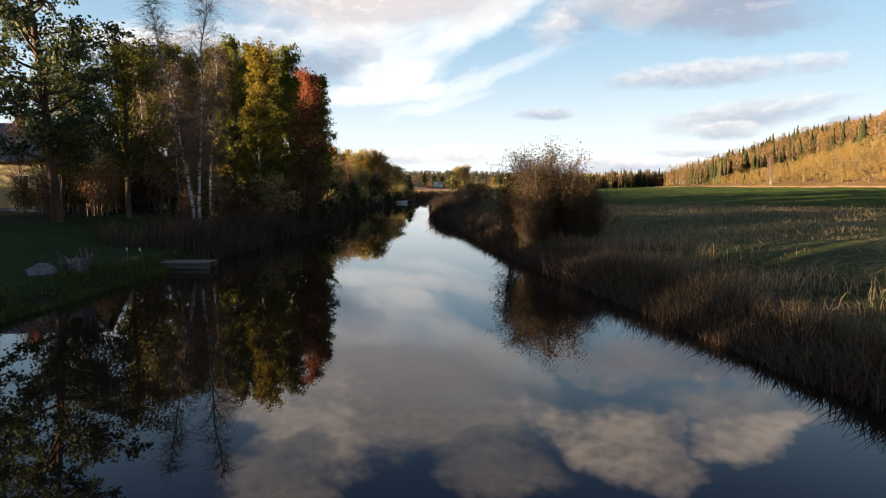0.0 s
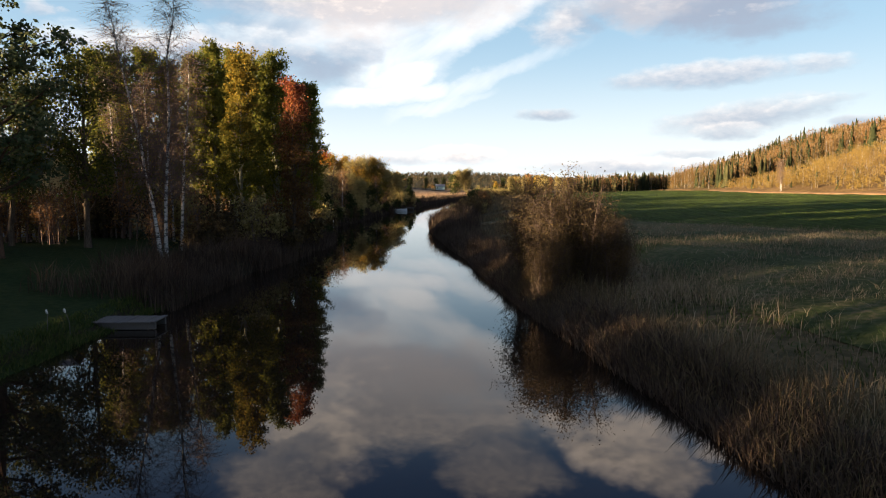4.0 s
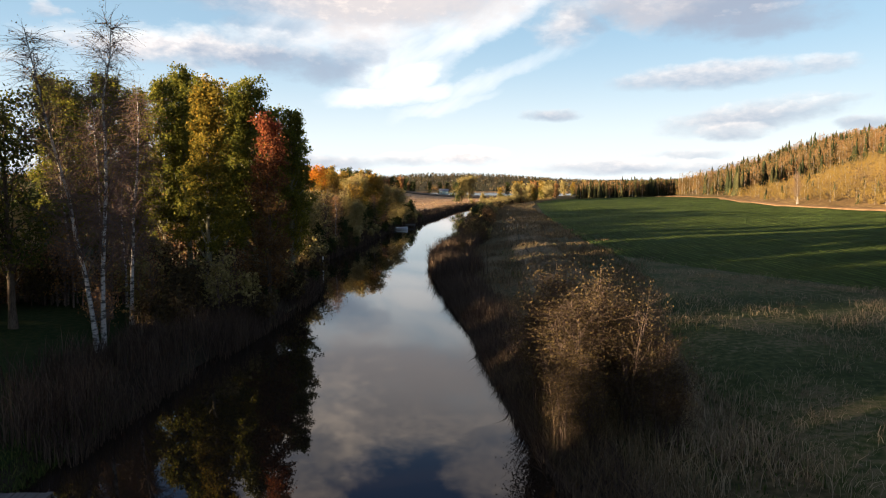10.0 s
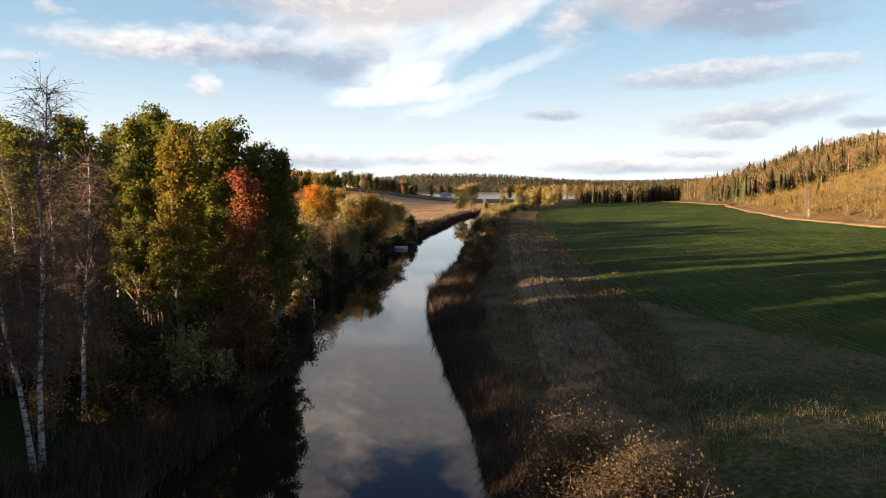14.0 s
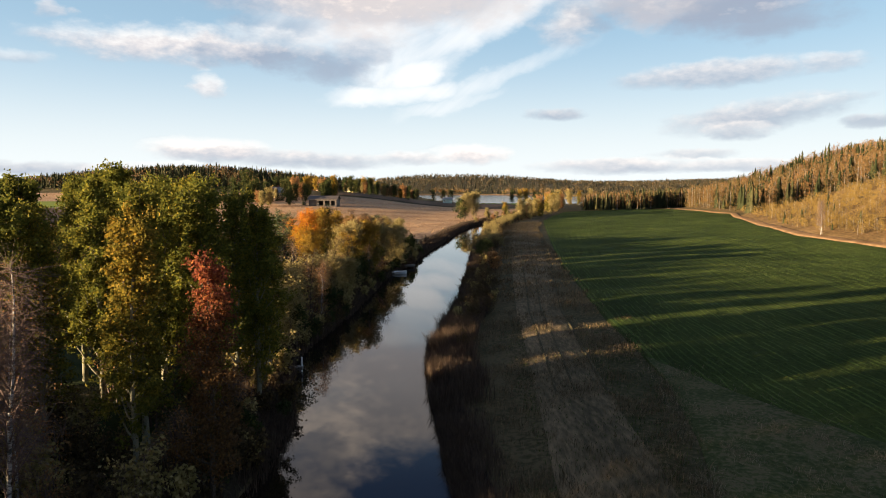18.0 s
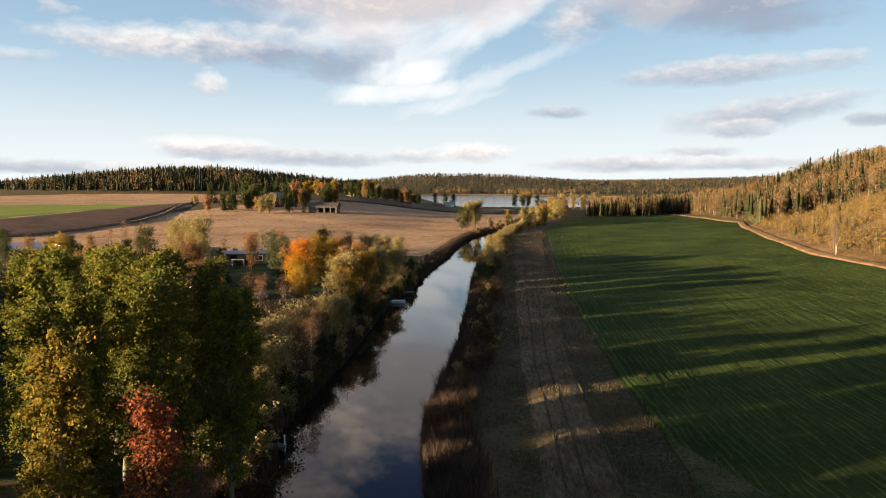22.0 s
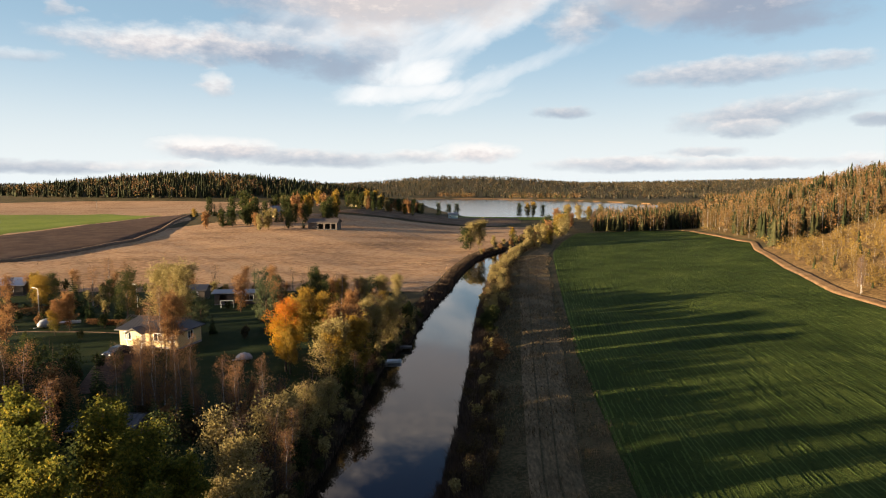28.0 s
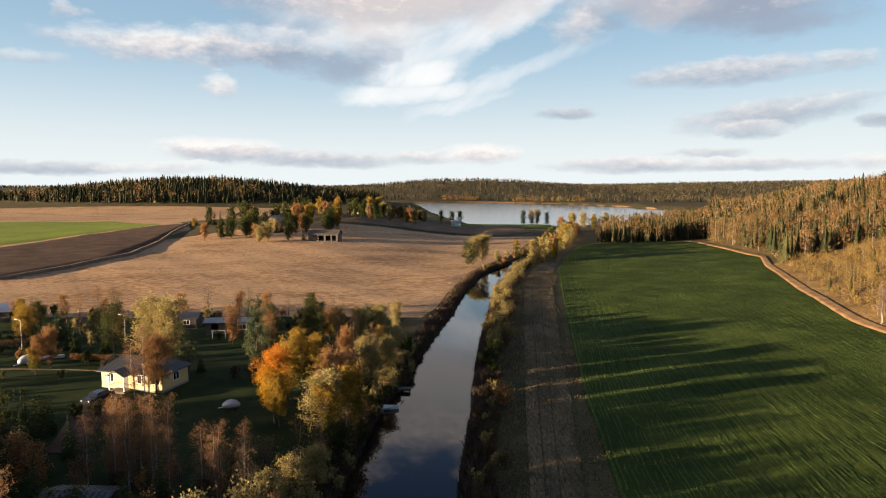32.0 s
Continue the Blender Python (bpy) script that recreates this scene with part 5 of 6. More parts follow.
def wood(name, label, x, y, conifer_share, seed, h=(9, 14), clumps=34, size=0.5, tiers=4, sides=6, wide=0.23, dec=None, swing=0.35, con_mat=None):
    """A wood: three masses, of spruces, of autumn crowns, and of stems."""
    r = np.random.default_rng(seed)
    B = np.stack([x, y, land(x, y)], 1)
    B = B[B[:, 2] > 0.3]
    n = len(B)
    share = np.clip(conifer_share + swing * waves(B[:, 0], B[:, 1], 22, seed), 0.02, 0.98)
    con = r.uniform(size=n) < share
    hh = r.uniform(*h, n)
    tint = np.clip(0.5 + 0.22 * waves(B[:, 0], B[:, 1], 31, 5) + 0.25 * r.normal(size=n), 0, 1)
    cb, db, sb = Bag(), Bag(), Bag()
    root = empty(name, (float(x.mean()), float(y.mean()), ground_at(float(x.mean()), float(y.mean()))), label, "forest", kind="stuff")
    inv = Matrix.Translation(root.location).inverted()
    def hang(nm, me):
        ob = new(nm, me)
        ob.parent, ob.matrix_parent_inverse = root, inv
    wood_conifer(cb, B[con], hh[con] * r.uniform(0.7, 1.04, con.sum()), hh[con] * r.uniform(0.15, 0.21, con.sum()), tint[con], r, tiers, sides)
    hang("spruces", cb.mesh("spruces", con_mat or M_FOREST_CON, tint=True))
    wood_broadleaf(db, sb, B[~con], hh[~con] * 0.92, hh[~con] * wide * r.uniform(0.8, 1.25, (~con).sum()), tint[~con], r, clumps, size)
    hang("autumn_crowns", db.mesh("autumn_crowns", dec or M_FOREST_DEC, tint=True))
    hang("stems", sb.mesh("stems", M_BIRCH))
    return root


R = np.random.default_rng(21)
def scatter(n, x0, x1, y0, y1, test):
    x, y = R.uniform(x0, x1, n), R.uniform(y0, y1, n)
    k = test(x, y)
    return x[k], y[k]
edge = lambda y: np.interp(y, EDGE[:, 0], EDGE[:, 1])
clearing = lambda x, y: (x - edge(y) < 55) & (y < 262 + 0 * x) & (y > 60)
x, y = scatter(9400, 80, 330, 100, 560, lambda x, y: (x > edge(y) + 4) & ~clearing(x, y) & (x < edge(y) + 130))
wood("hillside_wood", "mixed autumn wood of birch and spruce on the hillside", x, y, 0.27, 1, h=(8.2, 12.8), clumps=130, size=0.29, tiers=7, sides=8, wide=0.19, swing=0.3)
x, y = scatter(3600, 80, 200, 95, 265, lambda x, y: (x > edge(y) + 3) & clearing(x, y) & ((x < edge(y) + 18) | (R.uniform(size=len(x)) < 0.7)))
wood("clearing_scrub", "young yellow birch scrub on the cleared slope", x, y, 0.03, 2, h=(1.2, 4.8), clumps=90, size=0.135, wide=0.34, dec=M_SCRUB, swing=0.05)
x, y = scatter(2600, 80, 200, 150, 380, lambda x, y: (x > edge(y) + 3) & (x < edge(y) + 16) & ~clearing(x, y))
wood("wood_edge_scrub", "yellow scrub along the wood's edge", x[:700], y[:700], 0.03, 12, h=(1.5, 4.0), clumps=36, size=0.19, wide=0.4, dec=M_SCRUB, swing=0.05)
x, y = scatter(1000, 66, 150, 372, 420, lambda x, y: (x > 74 + (y - 372) * 0.4) & (y > 376 + 6 * np.sin(x / 9)))
wood("field_end_wood", "dark spruce wood at the end of the crop field", x, y, 0.60, 3, h=(6.5, 12.0), clumps=100, size=0.30, tiers=9, sides=8, wide=0.18, swing=0.3)
x, y = scatter(1400, 62, 260, 398, 640, lambda x, y: (x > 84 + (y - 398) * 0.15) & (x < 0.40 * (y - 40) + 20) & (lake_depth(x, y) < -0.6))
wood("lakeshore_wood", "mixed autumn trees between the field and the lake", x, y, 0.45, 14, h=(6.0, 10.0), clumps=60, size=0.45, tiers=6, sides=7, wide=0.22)
x, y = scatter(5000, 100, 700, 420, 1100, lambda x, y: (x > 0.40 * (y - 40) - 8) & (lake_depth(x, y) < -0.5))
wood("lakeside_wood", "autumn wood running to the lake", x, y, 0.45, 4, clumps=18, size=0.8, tiers=3, sides=5)
x, y = scatter(7600, -620, -100, 750, 1120, lambda x, y: (((x + 330) / 250) ** 2 + ((y - 910) / 150) ** 2 < 1) | ((x < -430) & (y > 840)))
wood("far_spruce_hill", "dark spruce hill beyond the meadows", x, y, 0.84, 5, h=(9, 16), clumps=22, size=1.0, tiers=5, sides=6, swing=0.15)
x, y = scatter(9000, -900, 1500, 1110, 2700, lambda x, y: (lake_depth(x, y) < -3) & ((y > far_shore(x) + 30) | (x > 270)))
wood("far_woods", "far wooded hills round the lake", x, y, 0.5, 6, h=(8, 15), clumps=16, size=1.4, tiers=3, sides=5, wide=0.3, dec=M_FAR_DEC, con_mat=M_FAR_CON)
x, y = R.uniform(-70, 380, 420), R.uniform(0, 1, 420) ** 2 * 45
k = (x < 285) & (waves(x, 0 * x, 60, 1.0) > -0.1)
x, y = x[k], y[k]
y = y + far_shore(x) + 26
wood("far_shore_trees", "golden trees along the far lake shore", x, y, 0.08, 13, h=(7, 13), clumps=16, size=1.1, tiers=2, sides=5, wide=0.32)
x, y = scatter(5000, -2600, 2600, 2500, 4300, lambda x, y: x == x)
wood("horizon_woods", "woods on the horizon", x, y, 0.75, 7, h=(12, 16), clumps=6, size=3.0, tiers=2, sides=4, dec=M_FAR_DEC, con_mat=M_FAR_CON)
# never in view: stands in the sun's way to keep the near banks shaded
x, y = scatter(1700, -130, -48, -150, 18, lambda x, y: x == x)
wood("sunward_wood", "dark wood behind the gardens", x, y, 0.6, 8, h=(7.6, 10.9), clumps=20, size=0.8, tiers=3, sides=5)
along = lambda x, y: y - 0.325 * (x + 90)      # the same for all that lies on one line towards the sun
# out of view: added to cast shade, its gaps leave sunlit stripes on the crop
x, y = scatter(1500, -140, -78, 40, 100, lambda x, y: (along(x, y) > 50) & (along(x, y) < 88) & (np.sin(along(x, y) * 0.85) + 0.7 * np.sin(along(x, y) * 0.33 + 1) > -1.0))
wood("garden_wood", "tall dark wood beyond the gardens", x, y, 0.6, 19, h=(8.0, 15.0), clumps=26, size=0.9, tiers=3, sides=5)
# added outside the view; low, so it blocks sun from the ground but not the aspens
x, y = scatter(620, -130, -60, 18, 82, lambda x, y: x == x)
wood("sunward_copse", "low copse behind the riverside house", x, y, 0.4, 9, h=(4.5, 7.8), clumps=20, size=0.8, tiers=3, sides=5)


# ---- built things ----
def painted(name, col, rough=0.6, grain=6.0, worn=0.25, stretch=(1, 1, 8), metal=0.0):
    m, n = material(name)
    co = n.scaled(n.add("ShaderNodeTexCoord").outputs["Object"], stretch)
    f = n.noise(co, grain, 5.0)
    g = n.noise(n.add("ShaderNodeTexCoord").outputs["Object"], 1.1, 4.0)
    c = n.mix(n.math("MULTIPLY", n.smooth(n.math("ADD", n.math("MULTIPLY", f, 0.6), n.math("MULTIPLY", g, 0.4)), 0.42, 0.68), worn), (*col, 1), tuple(0.45 * v for v in col) + (1,))
    b = n.add("ShaderNodeBump", ins={"Strength": 0.25, "Distance": 0.01, "Height": f})
    p = n.add("ShaderNodeBsdfPrincipled", ins={"Base Color": c, "Roughness": rough, "Metallic": metal, "Normal": b.outputs[0]})
    n.add("ShaderNodeOutputMaterial", ins={0: p.outputs[0]})
    return m


M_YWALL = painted("pale_yellow_boards", (0.54, 0.42, 0.20))
M_WHITE = painted("white_paint", (0.74, 0.73, 0.70))
M_ROOF = painted("dark_sheet_roof", (0.035, 0.034, 0.036), 0.45, 3, 0.3, (1, 1, 1))
M_GREYROOF = painted("grey_sheet_roof", (0.20, 0.20, 0.21), 0.45, 3, 0.3, (1, 1, 1))
M_REDWALL = painted("red_ochre_boards", (0.16, 0.045, 0.028))
M_DARKWOOD = painted("dark_weathered_boards", (0.060, 0.046, 0.036))
M_GREYWOOD = painted("silver_grey_planks", (0.080, 0.070, 0.062), 0.8, 10, 0.5, (8, 1, 1))
M_BRICK = surface("chimney_brick", [(0, (0.16, 0.06, 0.04)), (1, (0.30, 0.13, 0.09))], 4, bump=0.5)
M_METAL = painted("galvanised_metal", (0.42, 0.43, 0.44), 0.35, 4, 0.3, (1, 1, 1), 0.9)
M_TARP = painted("pale_grey_tarpaulin", (0.27, 0.29, 0.31), 0.5, 2, 0.3, (1, 1, 1))
M_HULL = painted("white_boat_gelcoat", (0.62, 0.64, 0.65), 0.3, 2, 0.2, (1, 1, 1))
M_TEAL = painted("pale_teal_boards", (0.26, 0.36, 0.36))
M_CAR = painted("dark_car_paint", (0.025, 0.028, 0.035), 0.2, 2, 0.1, (1, 1, 1), 0.3)
M_TYRE = painted("black_rubber", (0.015, 0.015, 0.015), 0.8, 4, 0.2, (1, 1, 1))
M_ROCK = surface("pale_lichened_rock", [(0, (0.06, 0.062, 0.064)), (0.6, (0.13, 0.13, 0.132)), (1, (0.27, 0.26, 0.25))], 1.5, bump=0.8)
M_STUMP = surface("silvered_driftwood", [(0, (0.03, 0.027, 0.024)), (0.5, (0.08, 0.072, 0.065)), (1, (0.24, 0.215, 0.20))], 2, bump=0.8, stretch=(3, 3, 0.6))


def glass():
    m, n = material("window_glass")
    p = n.add("ShaderNodeBsdfPrincipled", ins={"Base Color": (0.02, 0.022, 0.025, 1), "Roughness": 0.04, "IOR": 1.5})
    n.add("ShaderNodeOutputMaterial", ins={0: p.outputs[0]})
    return m


M_GLASS = glass()


def box_bm(bm, x0, x1, y0, y1, z0, z1, bevel=0.0):
    r = bmesh.ops.create_cube(bm, size=1.0, matrix=Matrix.Translation(((x0 + x1) / 2, (y0 + y1) / 2, (z0 + z1) / 2)) @ Matrix.Diagonal((x1 - x0, y1 - y0, z1 - z0, 1)))
    if bevel:
        es = list({e for v in r["verts"] for e in v.link_edges})
        bmesh.ops.bevel(bm, geom=es, offset=bevel, segments=1, affect="EDGES")


def bm_part(name, bm, mat, parent, label=""):
    me = bpy.data.meshes.new(name)
    bm.to_mesh(me)
    bm.free()
    me.materials.append(mat)
    return part(name, me, parent, label)


def box(name, parent, mat, x0, x1, y0, y1, z0, z1, bevel=0.0, label=""):
    bm = bmesh.new()
    box_bm(bm, x0, x1, y0, y1, z0, z1, bevel)
    return bm_part(name, bm, mat, parent, label)


def pole_part(name, parent, mat, pts, radii, sides=8, label=""):
    return part(name, np_mesh(name, *tube(pts, radii, sides), mat, True), parent, label)


def wall_slab(name, parent, mat, L, H, th, holes, m, gable=0.0):
    """A wall from 0 to L along x, th thick, with openings (x0, x1, z0, z1) right through it, and a gable above."""
    xs = sorted({0.0, L, *[v for h in holes for v in h[:2]]})
    zs = sorted({0.0, H, *[v for h in holes for v in h[2:]]})
    bm = bmesh.new()
    for a, b in zip(xs, xs[1:]):
        for c, d in zip(zs, zs[1:]):
            if not any(h[0] <= a and b <= h[1] and h[2] <= c and d <= h[3] for h in holes):
                box_bm(bm, a, b, 0, th, c, d)
    if gable:
        v = [bm.verts.new(p) for p in ((0, 0, H), (L, 0, H), (L / 2, 0, H + gable), (0, th, H), (L, th, H), (L / 2, th, H + gable))]
        for f in ((0, 1, 2), (5, 4, 3), (0, 2, 5, 3), (1, 4, 5, 2)):
            bm.faces.new([v[i] for i in f])
    bmesh.ops.remove_doubles(bm, verts=bm.verts, dist=0.0005)
    bm.transform(m)
    return bm_part(name, bm, mat, parent)


def window(parent, m, x0, x1, z0, z1, th, cols=2):
    """Frame with bars, panes and a sill in a wall's opening."""
    bm = bmesh.new()
    f = 0.09
    for a, b, c, d in ((x0 - f, x1 + f, z1, z1 + f), (x0 - f, x1 + f, z0 - f, z0), (x0 - f, x0, z0, z1), (x1, x1 + f, z0, z1)):
        box_bm(bm, a, b, -0.035, 0.05, c, d)
    for k in range(1, cols):
        x = x0 + (x1 - x0) * k / cols
        box_bm(bm, x - 0.03, x + 0.03, 0.0, 0.05, z0, z1)
    bm.transform(m)
    w = bm_part("window", bm, M_WHITE, parent)
    for k in range(cols):
        a, b = x0 + (x1 - x0) * k / cols, x0 + (x1 - x0) * (k + 1) / cols
        bm = bmesh.new()
        box_bm(bm, a, b, 0.052, 0.066, z0, z1)
        bm.transform(m)
        bm_part("pane", bm, M_GLASS, w)
    return w


def roof_part(parent, L, D, H, rise, over, mat, th=0.14, hip=0.0, ribs=0):
    """A pitched roof over a house of L by D with its walls H high."""
    bm = bmesh.new()
    x0, x1, y0, y1 = -over, L + over, -over, D + over
    drop = rise * over / (D / 2)
    for lift in (0.0, th):
        pts = [(x0, y0, H - drop + lift), (x1, y0, H - drop + lift), (x1, y1, H - drop + lift), (x0, y1, H - drop + lift), (x0 + hip, D / 2, H + rise + lift), (x1 - hip, D / 2, H + rise + lift)]
        for p in pts:
            bm.verts.new(p)
    bm.verts.ensure_lookup_table()
    v = bm.verts
    for f in ((6, 7, 11, 10), (8, 9, 10, 11), (7, 8, 11), (9, 6, 10), (1, 0, 4, 5), (3, 2, 5, 4), (2, 1, 5), (0, 3, 4), (0, 1, 7, 6), (1, 2, 8, 7), (2, 3, 9, 8), (3, 0, 6, 9)):
        if not hip and f in ((7, 8, 11), (9, 6, 10), (2, 1, 5), (0, 3, 4), (1, 2, 8, 7), (3, 0, 6, 9)):
            continue
        bm.faces.new([v[i] for i in f])
    if not hip:
        for f in ((1, 5, 11, 7), (5, 2, 8, 11), (0, 6, 10, 4), (4, 10, 9, 3)):
            bm.faces.new([v[i] for i in f])
    bmesh.ops.recalc_face_normals(bm, faces=bm.faces)
    rf = bm_part("roof", bm, mat, parent)
    if ribs:
        bm = bmesh.new()
        slope = math.hypot(D / 2 + over, rise + drop)
        ang = math.atan2(rise + drop, D / 2 + over)
        for k in range(ribs):
            x = x0 + 0.15 + (x1 - x0 - 0.3) * k / (ribs - 1)
            for s in (1, -1):
                t = bmesh.new()
                box_bm(t, x - 0.025, x + 0.025, 0, slope * 0.98, 0, 0.05)
                mm = Matrix.Translation((0, y0 if s > 0 else y1, H - drop + th)) @ Matrix.Diagonal((1, s, 1, 1)) @ Matrix.Rotation(ang, 4, "X")
                t.transform(mm)
                me = bpy.data.meshes.new("t")
                t.to_mesh(me)
                t.free()
                bm.from_mesh(me)
                bpy.data.meshes.remove(me)
        bm_part("seams", bm, mat, rf)
    return rf


def house(name, label, x, y, turn, L, D, H, rise, wall, roof, front=(), back=(), ends=((), ()), hip=0.0, chimney=True, over=0.5, ribs=0, category="house", door=None, porch=None, base=None):
    """A house on the ground: four walls with openings, roof, windows, door, chimney."""
    z = ground_at(x, y) if base is None else base
    root = empty(name, (0, 0, 0), label, category)
    th = 0.2
    m_f = Matrix.Identity(4)
    m_b = Matrix.Translation((L, D, 0)) @ Matrix.Rotation(math.pi, 4, "Z")
    m_l = Matrix.Translation((0, D - th, 0)) @ Matrix.Rotation(-math.pi / 2, 4, "Z")
    m_r = Matrix.Translation((L, th, 0)) @ Matrix.Rotation(math.pi / 2, 4, "Z")
    holes = [*front] + ([(door[0], door[0] + 0.95, 0.02, 2.1)] if door else [])
    g = 0.0 if hip else rise
    for m, ln, hs, gg in ((m_f, L, holes, 0), (m_b, L, list(back), 0), (m_l, D - 2 * th, list(ends[0]), 0), (m_r, D - 2 * th, list(ends[1]), 0)):
        wall_slab("wall", root, wall, ln, H, th, hs, m)
        for h in hs:
            if h[2] > 0.3:
                window(root, m, *h, th)
    if g:
        for xx in (0.0, L - th):
            bm = bmesh.new()
            v = [bm.verts.new(p) for p in ((xx, 0, H), (xx, D, H), (xx, D / 2, H + g), (xx + th, 0, H), (xx + th, D, H), (xx + th, D / 2, H + g))]
            for f in ((0, 2, 1), (3, 4, 5), (0, 3, 5, 2), (1, 2, 5, 4), (0, 1, 4, 3)):
                bm.faces.new([v[i] for i in f])
            bm_part("gable", bm, wall, root)
    roof_part(root, L, D, H + 0.02, rise, over, roof, hip=hip, ribs=ribs)
    box("plinth", root, M_ROOF if category == "barn" else M_GREYROOF, -0.03, L + 0.03, -0.03, D + 0.03, -0.9, 0.0)
    if door:
        d = box("door", root, M_DARKWOOD, door[0] + 0.02, door[0] + 0.93, 0.06, 0.12, 0.03, 2.08, 0.01, "dark wooden door")
        box("handle", d, M_METAL, door[0] + 0.1, door[0] + 0.2, 0.02, 0.06, 1.0, 1.03)
    if chimney:
        c = box("chimney", root, M_BRICK, L * 0.6, L * 0.6 + 0.8, D / 2 - 0.3, D / 2 + 0.3, H + rise * 0.6, H + rise + 0.9, 0.02, "brick chimney")
        box("cap", c, M_ROOF, L * 0.6 - 0.08, L * 0.6 + 0.88, D / 2 - 0.38, D / 2 + 0.38, H + rise + 0.9, H + rise + 0.98)
    if porch:
        px, pw = porch
        p = box("porch_floor", root, M_GREYWOOD, px, px + pw, -1.8, -0.02, -0.3, 0.06)
        for cx in (px + 0.08, px + pw - 0.08):
            box("post", root, M_WHITE, cx - 0.06, cx + 0.06, -1.72, -1.6, 0.06, 2.2)
        for cx in (px, px + pw - 0.05):
            box("railing", root, M_WHITE, cx, cx + 0.05, -1.6, -0.05, 0.75, 0.85)
        bm = bmesh.new()
        a, b, zz = px - 0.3, px + pw + 0.3, 2.2
        for lift in (0, 0.1):
            for yy in (-2.1, 0.0):
                for q in ((a, yy, zz + lift), ((a + b) / 2, yy, zz + 0.85 + lift), (b, yy, zz + lift)):
                    bm.verts.new(q)
        bm.verts.ensure_lookup_table()
        v = bm.verts
        for f in ((6, 7, 10, 9), (7, 8, 11, 10), (0, 3, 4, 1), (1, 4, 5, 2), (0, 1, 7, 6), (1, 2, 8, 7), (0, 6, 9, 3), (2, 5, 11, 8)):
            bm.faces.new([v[i] for i in f])
        bm_part("porch_roof", bm, roof, root)
    root.matrix_world = pose(x, y, z + 0.15, 0, 0, turn)
    return root


def row_of(n, x0, x1, w, z0, z1):
    return [(x0 + (x1 - x0) * k / max(1, n - 1), x0 + (x1 - x0) * k / max(1, n - 1) + w, z0, z1) for k in range(n)]


house("house", "low pale yellow house with a dark seamed roof", -48.3, 131.8, -13, 10.2, 5.8, 2.5, 1.4, M_YWALL, M_ROOF, front=[(1.0, 2.0, 0.9, 2.0), (6.0, 7.4, 0.9, 2.0), (8.3, 9.6, 0.9, 2.0)], back=row_of(3, 1.5, 8.5, 1.1, 0.9, 2.0),
      ends=([(2.2, 3.4, 0.9, 2.0)], [(2.2, 3.4, 0.9, 2.0)]), hip=1.9, ribs=22, door=(3.6,), porch=(2.6, 2.6))
house("house", "yellow boarded riverside house with white window frames", -37.5, 44.2, 3, 13.4, 7.0, 3.4, 2.4, M_YWALL, M_ROOF, front=row_of(6, 1.2, 11.9, 0.62, 1.0, 2.15), back=row_of(4, 1.5, 10.5, 0.9, 1.0, 2.2),
      ends=([(2, 3, 1, 2.2)], [(2.6, 3.4, 1, 2.2)]), ribs=24)
house("farmhouse", "pale yellow farmhouse with a grey roof", -94, 398, 70, 10, 6.5, 3.2, 2.8, M_YWALL, M_GREYROOF, front=row_of(4, 1.2, 7.6, 1.0, 1.0, 2.3), back=row_of(4, 1.2, 7.6, 1.0, 1.0, 2.3), ends=(row_of(2, 1, 3.8, 1.0, 1.0, 2.3), row_of(2, 1, 3.8, 1.0, 1.0, 2.3)))
house("farmhouse", "white house with a dark gabled roof", -66, 519, 75, 9, 8.0, 3.4, 3.8, M_YWALL, M_ROOF, front=row_of(3, 1.5, 6.3, 1.0, 1.0, 2.3), ends=(row_of(2, 2, 4.6, 1.0, 1.0, 2.3), row_of(2, 2, 4.6, 1.0, 1.0, 2.3)))
house("farmhouse", "red-brown house with a steep gable", -93, 545, 80, 11, 9.0, 3.6, 5.0, M_REDWALL, M_ROOF, front=row_of(3, 1.5, 8.3, 1.0, 1.0, 2.3), ends=(row_of(2, 2, 5.6, 1.0, 1.0, 2.3), row_of(2, 2, 5.6, 1.0, 1.0, 2.3)))
house("barn", "long dark weathered barn with open bays", -65, 345, -5, 14, 7.5, 3.2, 1.6, M_DARKWOOD, M_DARKWOOD, front=[(5.0, 7.4, 0.05, 2.5), (8.2, 10.6, 0.05, 2.5), (11.2, 13.2, 0.05, 2.5)], chimney=False, category="barn")
house("boathouse", "pale teal shed near the lake shore", 1.5, 494, 0, 6.5, 5, 3.0, 0.9, M_TEAL, M_GREYROOF, front=[(0.8, 1.8, 1.0, 2.0)], chimney=False, category="shed")
house("garden_shed", "dark flat shed with pale frames behind the garden", -46, 166, 6, 8.5, 4.0, 2.3, 0.35, M_DARKWOOD, M_GREYROOF, front=[(1.0, 2.4, 0.05, 1.9), (4.0, 5.4, 0.05, 1.9), (6.2, 7.8, 0.8, 1.8)], chimney=False, category="shed")
house("garden_shed", "low dark shed at the meadow edge", -56, 171, 4, 6.0, 4.0, 2.2, 0.8, M_DARKWOOD, M_ROOF, front=[(1.0, 1.9, 0.05, 1.9), (3.4, 4.6, 0.9, 1.7)], chimney=False, category="shed")
house("garden_shed", "grey outbuilding with a pale sheet roof", -104, 176, 10, 11.0, 6.0, 2.4, 1.2, M_DARKWOOD, M_METAL, front=row_of(3, 1, 8, 1.0, 0.9, 1.8), chimney=False, category="shed")
house("garden_shed", "dark shed with a seamed roof among the birches", -32.7, 92.0, -2, 5.4, 4.2, 1.8, 0.65, M_DARKWOOD, M_ROOF, front=[(1.8, 2.8, 0.8, 1.6)], chimney=False, category="shed", ribs=12)
